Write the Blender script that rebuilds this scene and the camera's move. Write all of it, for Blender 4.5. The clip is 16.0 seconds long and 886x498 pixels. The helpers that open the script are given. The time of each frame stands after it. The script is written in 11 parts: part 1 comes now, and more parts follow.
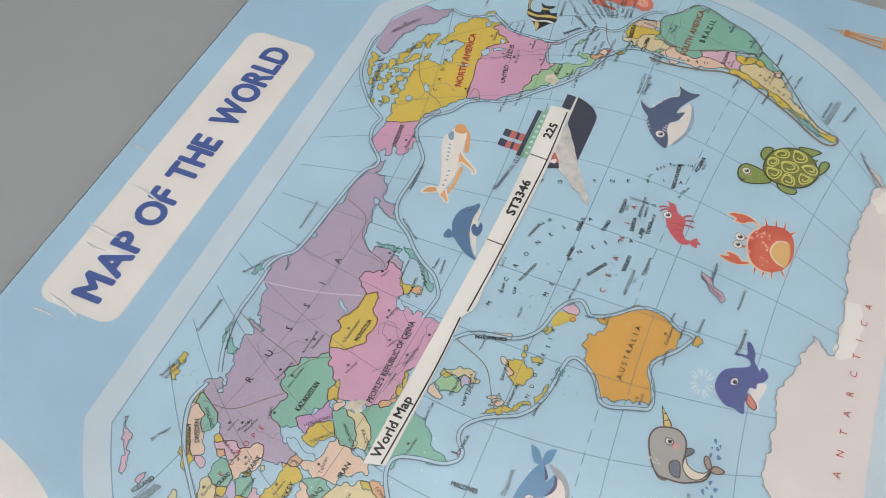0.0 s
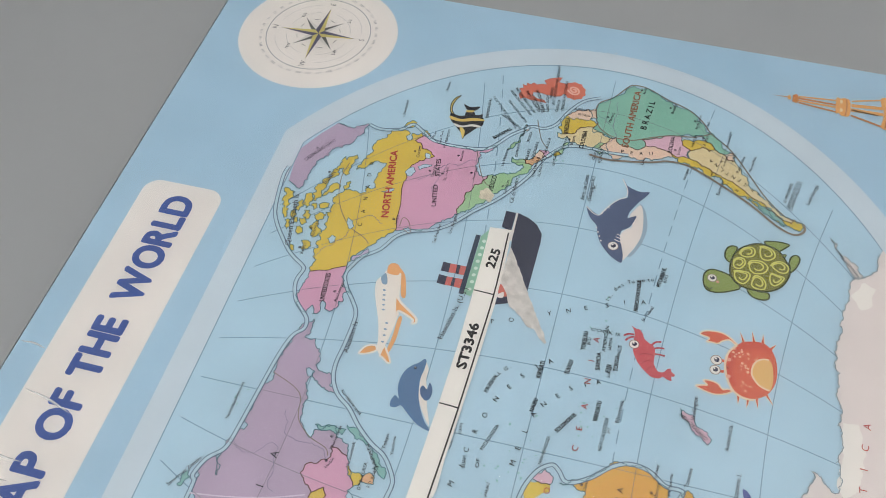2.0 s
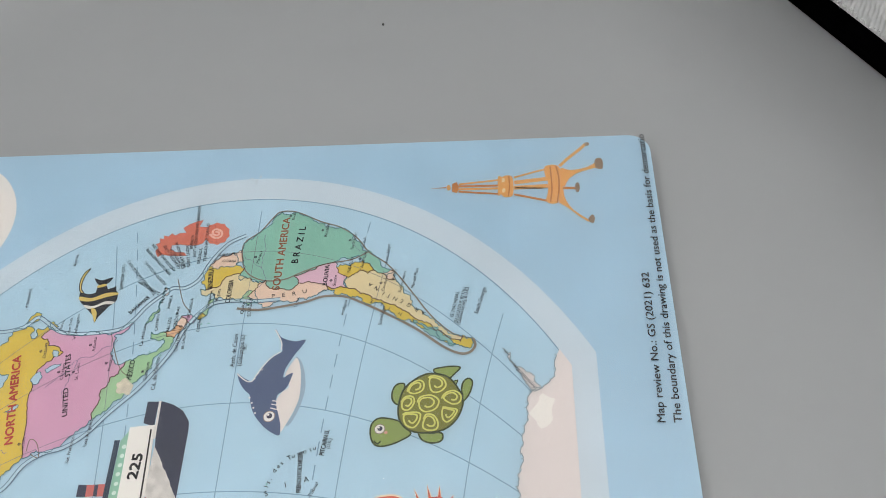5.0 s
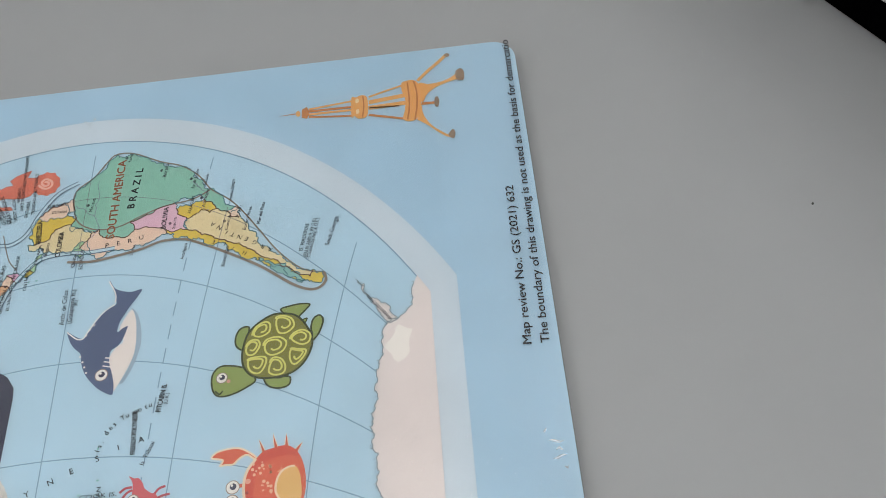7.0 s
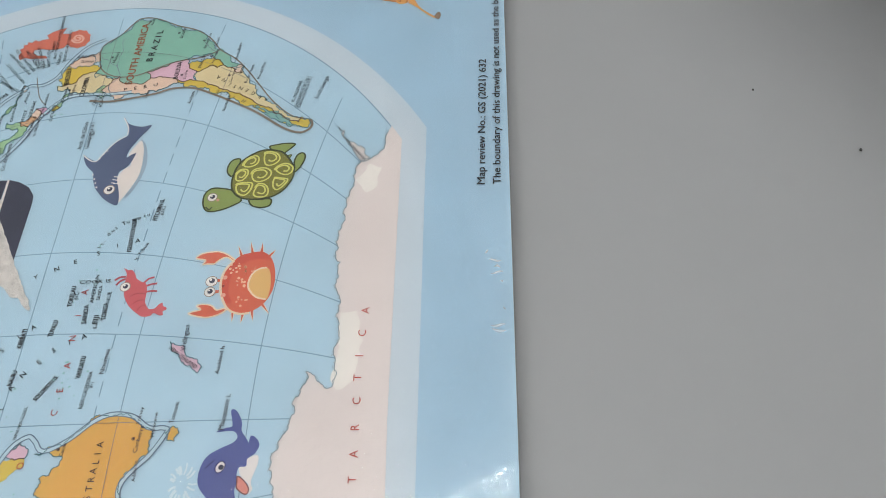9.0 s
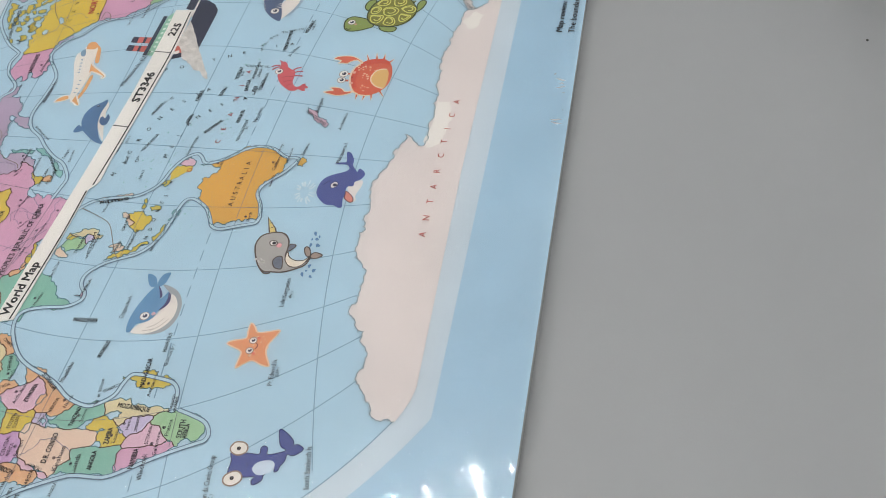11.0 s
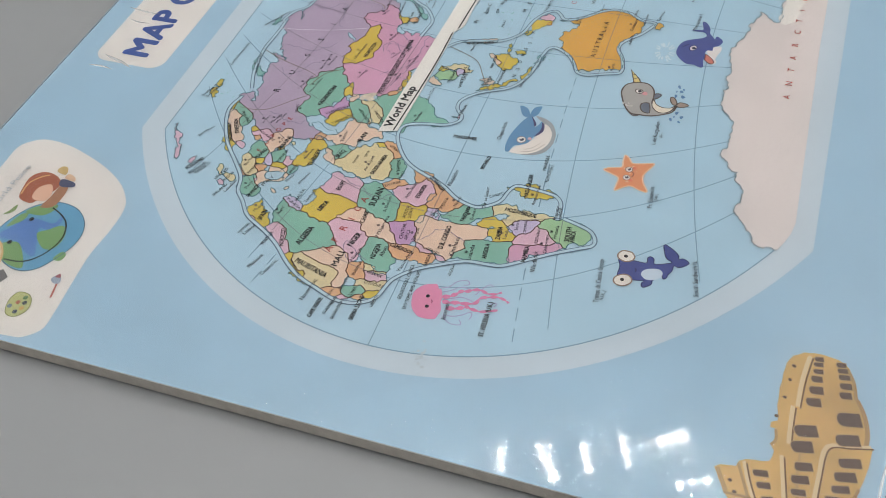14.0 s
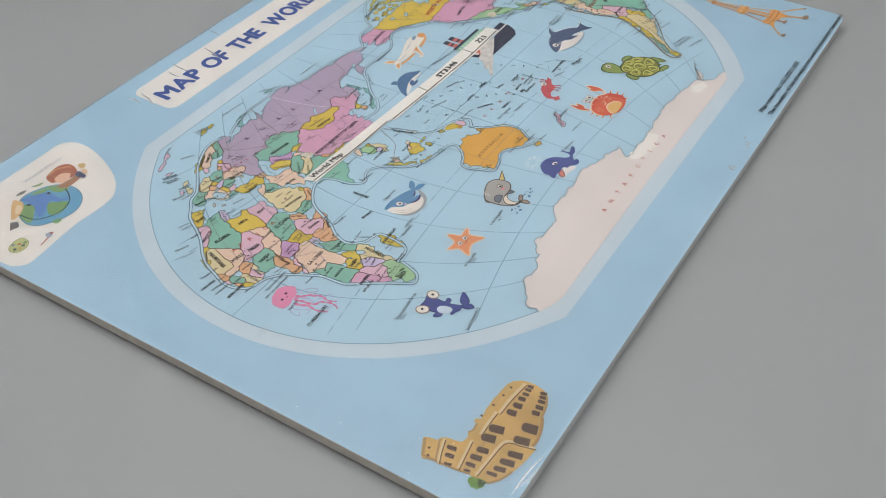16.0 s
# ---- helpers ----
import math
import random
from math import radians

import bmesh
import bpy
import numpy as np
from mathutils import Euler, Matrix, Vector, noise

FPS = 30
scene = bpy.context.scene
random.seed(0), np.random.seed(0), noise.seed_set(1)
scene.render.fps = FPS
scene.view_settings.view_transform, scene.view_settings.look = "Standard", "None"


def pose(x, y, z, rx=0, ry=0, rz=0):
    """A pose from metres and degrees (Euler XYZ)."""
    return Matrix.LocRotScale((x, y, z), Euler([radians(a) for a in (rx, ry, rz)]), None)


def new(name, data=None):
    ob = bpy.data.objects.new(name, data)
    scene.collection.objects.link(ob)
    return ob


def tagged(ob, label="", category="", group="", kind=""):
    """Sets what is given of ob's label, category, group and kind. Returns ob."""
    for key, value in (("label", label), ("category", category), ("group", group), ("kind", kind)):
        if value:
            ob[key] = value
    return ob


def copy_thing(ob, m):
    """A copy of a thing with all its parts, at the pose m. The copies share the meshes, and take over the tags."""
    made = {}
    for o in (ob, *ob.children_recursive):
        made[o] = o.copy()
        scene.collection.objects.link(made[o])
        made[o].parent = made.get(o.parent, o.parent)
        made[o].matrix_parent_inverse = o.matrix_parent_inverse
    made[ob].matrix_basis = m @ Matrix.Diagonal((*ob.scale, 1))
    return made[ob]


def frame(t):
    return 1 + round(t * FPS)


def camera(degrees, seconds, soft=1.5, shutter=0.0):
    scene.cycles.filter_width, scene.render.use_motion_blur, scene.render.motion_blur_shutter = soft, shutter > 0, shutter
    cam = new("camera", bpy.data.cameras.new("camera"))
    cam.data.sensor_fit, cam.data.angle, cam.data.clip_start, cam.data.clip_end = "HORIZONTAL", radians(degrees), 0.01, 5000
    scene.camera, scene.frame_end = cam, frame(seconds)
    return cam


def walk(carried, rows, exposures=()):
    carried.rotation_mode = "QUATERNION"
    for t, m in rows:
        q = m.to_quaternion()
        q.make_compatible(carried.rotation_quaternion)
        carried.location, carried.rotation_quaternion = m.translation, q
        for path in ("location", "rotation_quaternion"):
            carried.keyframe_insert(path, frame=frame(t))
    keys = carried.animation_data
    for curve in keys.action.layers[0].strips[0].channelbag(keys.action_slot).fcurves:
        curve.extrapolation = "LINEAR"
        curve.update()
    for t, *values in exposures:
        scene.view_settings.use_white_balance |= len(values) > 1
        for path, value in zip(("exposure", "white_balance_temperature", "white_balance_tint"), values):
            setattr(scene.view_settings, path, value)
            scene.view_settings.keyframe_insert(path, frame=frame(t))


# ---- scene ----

# Metres. The puzzle's lower left corner is the origin, its long side runs along x.
BW, BH, BT = 0.300, 0.2317, 0.0048          # puzzle board: width, height, thickness

cam = camera(46.53, 16.0, soft=0.55)
walk(cam, [
    (0.0, pose(-0.0046, 0.0820, 0.2159, 37.88, -2.12, -67.57)),
    (0.5, pose(0.0077, 0.0878, 0.2105, 37.44, -1.60, -68.43)),
    (1.0, pose(0.0235, 0.0915, 0.2127, 37.22, -0.66, -70.65)),
    (1.5, pose(0.0329, 0.0925, 0.2165, 37.77, -0.25, -73.01)),
    (2.0, pose(0.0427, 0.0960, 0.2160, 38.02, 0.12, -75.07)),
    (2.5, pose(0.0599, 0.0940, 0.2186, 38.09, 0.68, -77.62)),
    (3.0, pose(0.0755, 0.0879, 0.2199, 37.35, 2.01, -80.34)),
    (3.5, pose(0.0803, 0.0768, 0.2209, 37.81, 2.39, -81.99)),
    (4.0, pose(0.0854, 0.0633, 0.2251, 38.06, 2.92, -84.33)),
    (4.5, pose(0.0881, 0.0520, 0.2258, 38.06, 3.56, -86.21)),
    (5.0, pose(0.1000, 0.0415, 0.2150, 37.59, 3.58, -89.34)),
    (5.2, pose(0.1051, 0.0409, 0.2128, 37.00, 3.53, -90.47)),
    (7.3, pose(0.1053, 0.0086, 0.1894, 34.23, 5.71, -94.00)),
    (7.5, pose(0.1039, 0.0051, 0.1901, 33.47, 5.90, -93.76)),
    (8.0, pose(0.0945, -0.0012, 0.1889, 33.47, 6.04, -92.94)),
    (8.2, pose(0.0883, -0.0013, 0.1881, 33.83, 5.73, -92.61)),
    (10.3, pose(-0.0102, -0.0111, 0.1940, 40.43, 4.32, -82.03)),
    (10.5, pose(-0.0209, -0.0135, 0.1953, 40.67, 4.13, -81.41)),
    (11.0, pose(-0.0386, -0.0181, 0.1966, 40.91, 4.34, -79.75)),
    (11.5, pose(-0.0469, -0.0089, 0.1910, 40.96, 3.94, -78.55)),
    (12.0, pose(-0.0557, 0.0099, 0.1824, 40.26, 3.82, -76.21)),
    (12.5, pose(-0.0593, 0.0247, 0.1795, 40.42, 3.93, -75.07)),
    (13.0, pose(-0.0666, 0.0399, 0.1751, 40.47, 3.84, -74.42)),
    (13.5, pose(-0.0831, 0.0446, 0.1724, 41.12, 3.63, -72.21)),
    (14.0, pose(-0.0949, 0.0362, 0.1832, 41.94, 3.96, -70.80)),
    (14.5, pose(-0.1041, 0.0187, 0.1931, 43.73, 3.46, -69.61)),
    (15.0, pose(-0.1099, -0.0087, 0.2094, 45.80, 3.05, -66.87)),
    (15.5, pose(-0.1188, -0.0411, 0.2216, 46.75, 2.26, -61.21)),
    (16.0, pose(-0.1290, -0.0695, 0.2301, 48.17, 0.98, -57.68)),
], exposures=[(0.0, 0.0), (1.5, 0.0), (3.5, 0.03), (4.0, 0.09), (4.5, 0.05), (5.0, 0.16), (7.7, 0.06), (10.5, 0.14), (11.5, 0.06), (12.0, 0.02), (12.6, -0.02), (13.0, -0.18), (13.5, -0.16), (14.0, 0.01), (14.5, 0.13), (15.0, 0.1), (15.5, 0.13), (16.0, 0.11)])

# ---- light: a closed photo box, lit by a ring of LED modules under its roof ----
world = bpy.data.worlds.new("room")
scene.world = world
world.use_nodes = True
world.node_tree.nodes["Background"].inputs["Color"].default_value = (0.9, 0.95, 1.0, 1)
world.node_tree.nodes["Background"].inputs["Strength"].default_value = 0.15

LED_POWER = 430.0

# ---- materials ----
def base_material(name, color, rough=0.5, metal=0.0, spec=0.5):
    m = bpy.data.materials.new(name)
    m.use_nodes = True
    b = m.node_tree.nodes["Principled BSDF"]
    b.inputs["Base Color"].default_value = (*color, 1)
    b.inputs["Roughness"].default_value = rough
    b.inputs["Metallic"].default_value = metal
    b.inputs["Specular IOR Level"].default_value = spec
    return m


def vary(m, color, amount, scale, detail=4.0, bump=0.0, bump_scale=None, second=None):
    """Two scales of noise on a base colour, and a fine relief."""
    nt = m.node_tree
    b = nt.nodes["Principled BSDF"]
    tc = nt.nodes.new("ShaderNodeTexCoord")
    n1 = nt.nodes.new("ShaderNodeTexNoise")
    n1.inputs["Scale"].default_value, n1.inputs["Detail"].default_value = scale, detail
    n2 = nt.nodes.new("ShaderNodeTexNoise")
    n2.inputs["Scale"].default_value, n2.inputs["Detail"].default_value = scale * 14, 2
    nt.links.new(tc.outputs["Object"], n1.inputs["Vector"])
    nt.links.new(tc.outputs["Object"], n2.inputs["Vector"])
    add = nt.nodes.new("ShaderNodeMath")
    add.operation = "MULTIPLY_ADD"
    add.inputs[1].default_value = 0.35
    nt.links.new(n2.outputs["Fac"], add.inputs[0])
    nt.links.new(n1.outputs["Fac"], add.inputs[2])
    ramp = nt.nodes.new("ShaderNodeValToRGB")
    lo = [max(0, c * (1 - amount)) for c in color]
    hi = second or [min(1, c * (1 + amount)) for c in color]
    ramp.color_ramp.elements[0].position, ramp.color_ramp.elements[0].color = 0.35, (*lo, 1)
    ramp.color_ramp.elements[1].position, ramp.color_ramp.elements[1].color = 1.0, (*hi, 1)
    nt.links.new(add.outputs[0], ramp.inputs["Fac"])
    nt.links.new(ramp.outputs["Color"], b.inputs["Base Color"])
    if bump:
        n3 = nt.nodes.new("ShaderNodeTexNoise")
        n3.inputs["Scale"].default_value, n3.inputs["Detail"].default_value = bump_scale or scale * 30, 3
        nt.links.new(tc.outputs["Object"], n3.inputs["Vector"])
        bp = nt.nodes.new("ShaderNodeBump")
        bp.inputs["Strength"].default_value, bp.inputs["Distance"].default_value = bump, 0.0004
        nt.links.new(n3.outputs["Fac"], bp.inputs["Height"])
        nt.links.new(bp.outputs["Normal"], b.inputs["Normal"])
    return m


def srgb(r, g, b, gain=1.0):
    """Printed ink, given as the usual 0 to 255 colour of the ink on paper."""
    out = []
    for c in (r, g, b):
        c /= 255
        out.append(min(0.9, gain * (c / 12.92 if c < 0.04045 else ((c + 0.055) / 1.055) ** 2.4)))
    return tuple(out)


INKS = {}


def ink(r, g, b):
    """A printed colour: matt ink with a faint unevenness."""
    key = (r, g, b)
    if key not in INKS:
        c = srgb(r, g, b, INK_GAIN)
        grey = 0.3 * c[0] + 0.6 * c[1] + 0.1 * c[2]
        c = tuple(0.87 * v + 0.13 * grey for v in c)
        INKS[key] = vary(base_material("ink", c, 0.55, 0, 0.3), c, 0.05, 60)
    return INKS[key]


INK_GAIN = 1.12

# ---- helpers for meshes ----
from mathutils.geometry import delaunay_2d_cdt


def mesh_object(name, bm, material, parent=None, label="", smooth=False):
    me = bpy.data.meshes.new(name)
    bm.to_mesh(me)
    bm.free()
    if smooth:
        for p in me.polygons:
            p.use_smooth = True
    if material:
        me.materials.append(material)
    ob = new(name, me)
    if parent and parent.parent and parent.parent.parent:
        parent = parent.parent                   # thing, part, sub-part and no deeper
    ob.parent = parent
    if label:
        ob["label"] = label
    return ob


def part(name, bm, material, parent, label="", smooth=False):
    return mesh_object(name, bm, material, parent, label, smooth)


def box_mesh(bm, sx, sy, sz, m=None, bevel=0.0):
    geo = bmesh.ops.create_cube(bm, size=1, matrix=(m or Matrix()) @ Matrix.Diagonal((sx, sy, sz, 1)))
    if bevel:
        edges = list({e for v in geo["verts"] for e in v.link_edges})
        bmesh.ops.bevel(bm, geom=edges, offset=bevel, segments=2, affect="EDGES", profile=0.5)


def rounded(x0, y0, x1, y1, r, seg=8):
    """Outline of a rectangle with round corners, counter-clockwise."""
    pts = []
    for cx, cy, a0 in ((x1 - r, y1 - r, 0), (x0 + r, y1 - r, 90), (x0 + r, y0 + r, 180), (x1 - r, y0 + r, 270)):
        for i in range(seg + 1):
            a = radians(a0 + 90 * i / seg)
            pts.append((cx + r * math.cos(a), cy + r * math.sin(a)))
    return pts


def smooth_loop(pts, n=4, closed=True):
    """Catmull-Rom through the points."""
    P = [Vector((*p[:2], 0)) for p in pts]
    out, k = [], len(P)
    for i in range(k if closed else k - 1):
        if closed:
            a, b, c, d = P[i - 1], P[i], P[(i + 1) % k], P[(i + 2) % k]
        else:
            a, b, c, d = P[max(i - 1, 0)], P[i], P[i + 1], P[min(i + 2, k - 1)]
        for j in range(n):
            t = j / n
            q = 0.5 * ((2 * b) + (c - a) * t + (2 * a - 5 * b + 4 * c - d) * t * t + (3 * b - a - 3 * c + d) * t ** 3)
            out.append((q.x, q.y))
    if not closed:
        out.append((P[-1].x, P[-1].y))
    return out


def jag(pts, amount, step, seed=0, closed=True):
    """A line broken into short uneven steps, as coasts and borders are drawn."""
    rng = random.Random(seed)
    out, k = [], len(pts)
    for i in range(k if closed else k - 1):
        a, b = Vector(pts[i][:2]), Vector(pts[(i + 1) % k][:2])
        d = b - a
        m = max(1, int(d.length / step))
        nrm = Vector((-d.y, d.x)).normalized() if d.length > 0 else Vector((0, 0))
        for j in range(m):
            off = 0 if j == 0 else rng.uniform(-amount, amount)
            q = a + d * (j / m) + nrm * off
            out.append((q.x, q.y))
    if not closed:
        out.append(tuple(pts[-1][:2]))
    return out


MM = 0.001


def flat(bm, pts, z):
    """Fill an outline (mm on the board) at height z mm above the printed face."""
    corners, _, tris, _, _, _ = delaunay_2d_cdt([Vector((p[0], p[1])) for p in pts], [], [list(range(len(pts)))], 1, 1e-5)
    vs = [bm.verts.new((p[0] * MM, p[1] * MM, BT + z * MM)) for p in corners]
    for tri in tris:
        f = [vs[i] for i in tri]
        try:
            face = bm.faces.new(f)
        except ValueError:
            continue
        face.normal_update()
        if face.normal.z < 0:
            face.normal_flip()


def ribbon(bm, pts, width, z, closed=False):
    """A drawn line of that width (mm)."""
    k = len(pts)
    if k < 2:
        return
    L, R = [], []
    for i in range(k):
        a = Vector(pts[i - 1][:2]) if (i or closed) else Vector(pts[i][:2])
        b = Vector(pts[(i + 1) % k][:2]) if (i < k - 1 or closed) else Vector(pts[i][:2])
        d = b - a
        n = Vector((-d.y, d.x)).normalized() * width / 2 if d.length > 1e-9 else Vector((0, width / 2))
        p = Vector(pts[i][:2])
        L.append(bm.verts.new(((p.x + n.x) * MM, (p.y + n.y) * MM, BT + z * MM)))
        R.append(bm.verts.new(((p.x - n.x) * MM, (p.y - n.y) * MM, BT + z * MM)))
    for i in range(k if closed else k - 1):
        j = (i + 1) % k
        bm.faces.new((R[i], R[j], L[j], L[i]))


def ellipse(cx, cy, rx, ry, turn=0, n=28):
    c, s = math.cos(radians(turn)), math.sin(radians(turn))
    out = []
    for i in range(n):
        a = 2 * math.pi * i / n
        x, y = rx * math.cos(a), ry * math.sin(a)
        out.append((cx + x * c - y * s, cy + x * s + y * c))
    return out


def shape(name, pts, color, z, parent, label="", outline=None, width=0.25):
    """One printed shape, with a drawn outline where it has one."""
    bm = bmesh.new()
    flat(bm, pts, z)
    ob = part(name, bm, color, parent, label)
    if outline:
        bm = bmesh.new()
        ribbon(bm, pts, width, z + 0.012, True)
        part("outline", bm, outline, ob)
    return ob


def heavy(me, w, steps=8):
    """Thickens flat letters by w metres all round, with soft corners."""
    bm = bmesh.new()
    bm.from_mesh(me)
    base = [[v.co.copy() for v in f.verts] for f in bm.faces]
    for k in range(steps):
        a = 2 * math.pi * k / steps
        off = Vector((w * math.cos(a), w * math.sin(a), -0.0000015 * (k + 1)))
        for f in base:
            bm.faces.new([bm.verts.new(c + off) for c in f])
    bm.to_mesh(me)
    bm.free()


def text(body, x, y, size, turn, color, z, parent, name="lettering", align="CENTER", bold=0.0, stretch=1.0, label=""):
    """Printed lettering as a flat mesh. x, y: mm; size: height of the capitals in mm; turn in degrees."""
    cu = bpy.data.curves.new(name, "FONT")
    cu.body, cu.align_x, cu.align_y = body, align, "CENTER"
    cu.size, cu.resolution_u = size * MM / 0.69, 2
    tmp = bpy.data.objects.new(name, cu)
    me = bpy.data.meshes.new_from_object(tmp)
    bpy.data.objects.remove(tmp)
    bpy.data.curves.remove(cu)
    me.name = name
    me.transform(Matrix.Translation((x * MM, y * MM, BT + z * MM)) @ Matrix.Rotation(radians(turn), 4, "Z") @ Matrix.Diagonal((stretch, 1, 1, 1)))
    if bold > 0.03:
        heavy(me, bold * MM, 4)
    me.materials.clear()
    me.materials.append(color)
    ob = new(name, me)
    ob.parent = parent
    if label:
        ob["label"] = label
    return ob


# ---- the photo box: grey sweep, silver walls, roof with LED modules ----
BOX = pose(0, 0, 0, 0, 0, 30)                # the box stands at 30 degrees to the puzzle
D0, D1, W0, W1, ROOF = -0.34, 0.47, -0.2335, 0.30, 0.62

sweep_mat = vary(base_material("grey_sheet", (0.303, 0.312, 0.316), 0.45, 0, 0.4), (0.303, 0.312, 0.316), 0.02, 9, bump=0.04, bump_scale=1500)
silver = vary(base_material("silver_lining", (0.93, 0.93, 0.93), 0.3, 0.12), (0.93, 0.93, 0.93), 0.05, 40)
nt = silver.node_tree                          # pressed cells with fine ribs between them
tc, cells, ribs = nt.nodes.new("ShaderNodeTexCoord"), nt.nodes.new("ShaderNodeTexVoronoi"), nt.nodes.new("ShaderNodeTexWave")
cells.inputs["Scale"].default_value, ribs.inputs["Scale"].default_value, ribs.inputs["Distortion"].default_value = 230, 190, 3
mixh, bp = nt.nodes.new("ShaderNodeMath"), nt.nodes.new("ShaderNodeBump")
mixh.operation = "MULTIPLY_ADD"
mixh.inputs[1].default_value = 0.35
bp.inputs["Strength"].default_value, bp.inputs["Distance"].default_value = 0.7, 0.0008
for n_ in (cells, ribs):
    nt.links.new(tc.outputs["Object"], n_.inputs["Vector"])
nt.links.new(ribs.outputs["Fac"], mixh.inputs[0])
nt.links.new(cells.outputs["Distance"], mixh.inputs[2])
nt.links.new(mixh.outputs[0], bp.inputs["Height"])
nt.links.new(bp.outputs["Normal"], nt.nodes["Principled BSDF"].inputs["Normal"])
black_cloth = vary(base_material("black_binding", (0.0006, 0.0006, 0.0007), 1.0, 0, 0.0), (0.0006, 0.0006, 0.0007), 0.3, 200, bump=0.3, bump_scale=1200)

bm = bmesh.new()
prof = [(D0, 0.0), (-0.1, 0.0), (0.1, 0.0), (0.3, 0.0), (0.405, 0.0)]
for i in range(1, 13):
    a = radians(90 * i / 12)
    prof.append((0.405 + 0.055 * math.sin(a), 0.055 * (1 - math.cos(a))))
prof.append((0.460, ROOF - 0.04))
rows_ = []
for w in np.linspace(W0 + 0.0075, W1 - 0.004, 9):
    rows_.append([bm.verts.new((d, w, z)) for d, z in prof])
for a, b in zip(rows_, rows_[1:]):
    for i in range(len(prof) - 1):
        bm.faces.new((a[i], a[i + 1], b[i + 1], b[i]))
ground = mesh_object("ground", bm, sweep_mat, smooth=True)
ground.matrix_world = BOX
sol = ground.modifiers.new("thickness", "SOLIDIFY")
sol.thickness, sol.offset = 0.0008, -1
tagged(ground, "matt grey plastic backdrop sheet curving up at the back", "backdrop", kind="structure")

# The front wall is added, unseen, to shut the box's open front.
for nm, sx, sy, sz, cx, cy, cz in (("wall_back", 0.01, W1 - W0 + 0.02, ROOF, D1 + 0.005, (W0 + W1) / 2, ROOF / 2),
                                   ("wall_front", 0.01, W1 - W0 + 0.02, ROOF, D0 - 0.005, (W0 + W1) / 2, ROOF / 2),
                                   ("wall_side_1", D1 - D0, 0.01, ROOF, (D0 + D1) / 2, W0 - 0.005, ROOF / 2),
                                   ("wall_side_2", D1 - D0, 0.01, ROOF, (D0 + D1) / 2, W1 + 0.005, ROOF / 2),
                                   ("ceiling", D1 - D0 + 0.02, W1 - W0 + 0.02, 0.01, (D0 + D1) / 2, (W0 + W1) / 2, ROOF + 0.005)):
    bm = bmesh.new()
    box_mesh(bm, sx, sy, sz, Matrix.Translation((cx, cy, cz)))
    ob = mesh_object(nm, bm, silver)
    ob.matrix_world = BOX
    tagged(ob, "silver quilted reflective lining of the photo box", "wall", kind="structure")

# LED ring
led_mat = bpy.data.materials.new("led")
led_mat.use_nodes = True
em = led_mat.node_tree.nodes.new("ShaderNodeEmission")
em.inputs["Color"].default_value, em.inputs["Strength"].default_value = (1.0, 0.985, 0.962, 1), LED_POWER
led_mat.node_tree.links.new(em.outputs[0], led_mat.node_tree.nodes["Material Output"].inputs["Surface"])
white_pcb = base_material("white_board", (0.75, 0.75, 0.75), 0.4)

led = new("led_light_ring")
led.matrix_world = BOX
tagged(led, "ring of white three-diode LED modules under the box roof", "lamp")
RD0, RD1, RW0, RW1 = 0.03, 0.365, -0.151, 0.254
# The RD0 and RW1 strips are added, unseen, to close the ring.
along = [-0.1085 + 0.0355 * k for k in range(10)]
spots = [(RD1 + 0.1 * (w - along[0]), w, 0) for w in along] + [(RD0, w, 0) for w in along]   # one strip hangs askew
spots += [(RD1 + 0.001 - 0.0353 * k, RW0, 90) for k in range(10)] + [(RD1 + 0.001 - 0.0353 * k, RW1, 90) for k in range(10)]
bm = bmesh.new()
box_mesh(bm, 0.032, 0.015, 0.002, None, 0.0005)
first = None
for d, w, turn in spots:
    m = pose(d, w, 0.606, 0, 0, turn)
    if first is None:
        first = part("module", bm, white_pcb, led)
        first.matrix_basis = m
        b2 = bmesh.new()
        for k in (-1, 0, 1):
            bmesh.ops.create_circle(b2, cap_ends=True, segments=8, radius=0.0021, matrix=pose(k * 0.012, 0, -0.0016, 180))
        dot = part("diode", b2, led_mat, first)
    else:
        o = copy_thing(first, m)
        o.parent = led

# ---- the puzzle ----
puzzle = new("map_puzzle")
tagged(puzzle, "shrink-wrapped cardboard world map jigsaw puzzle lying on the sheet", "puzzle")
card = vary(base_material("grey_card", (0.50, 0.465, 0.42), 0.9, 0, 0.2), (0.50, 0.465, 0.42), 0.18, 300, bump=0.5, bump_scale=2500)

bm = bmesh.new()
loop = rounded(0, 0, BW / MM, BH / MM, 6)
lo = [bm.verts.new((x * MM, y * MM, 0.0008)) for x, y in loop]
hi = [bm.verts.new((x * MM, y * MM, BT - 0.00045)) for x, y in loop]
n = len(loop)
for i in range(n):
    j = (i + 1) % n
    bm.faces.new((lo[i], lo[j], hi[j], hi[i]))
bm.faces.new(hi)
bm.faces.new(lo[::-1])
part("board", bm, card, puzzle, "grey cardboard core of the puzzle")

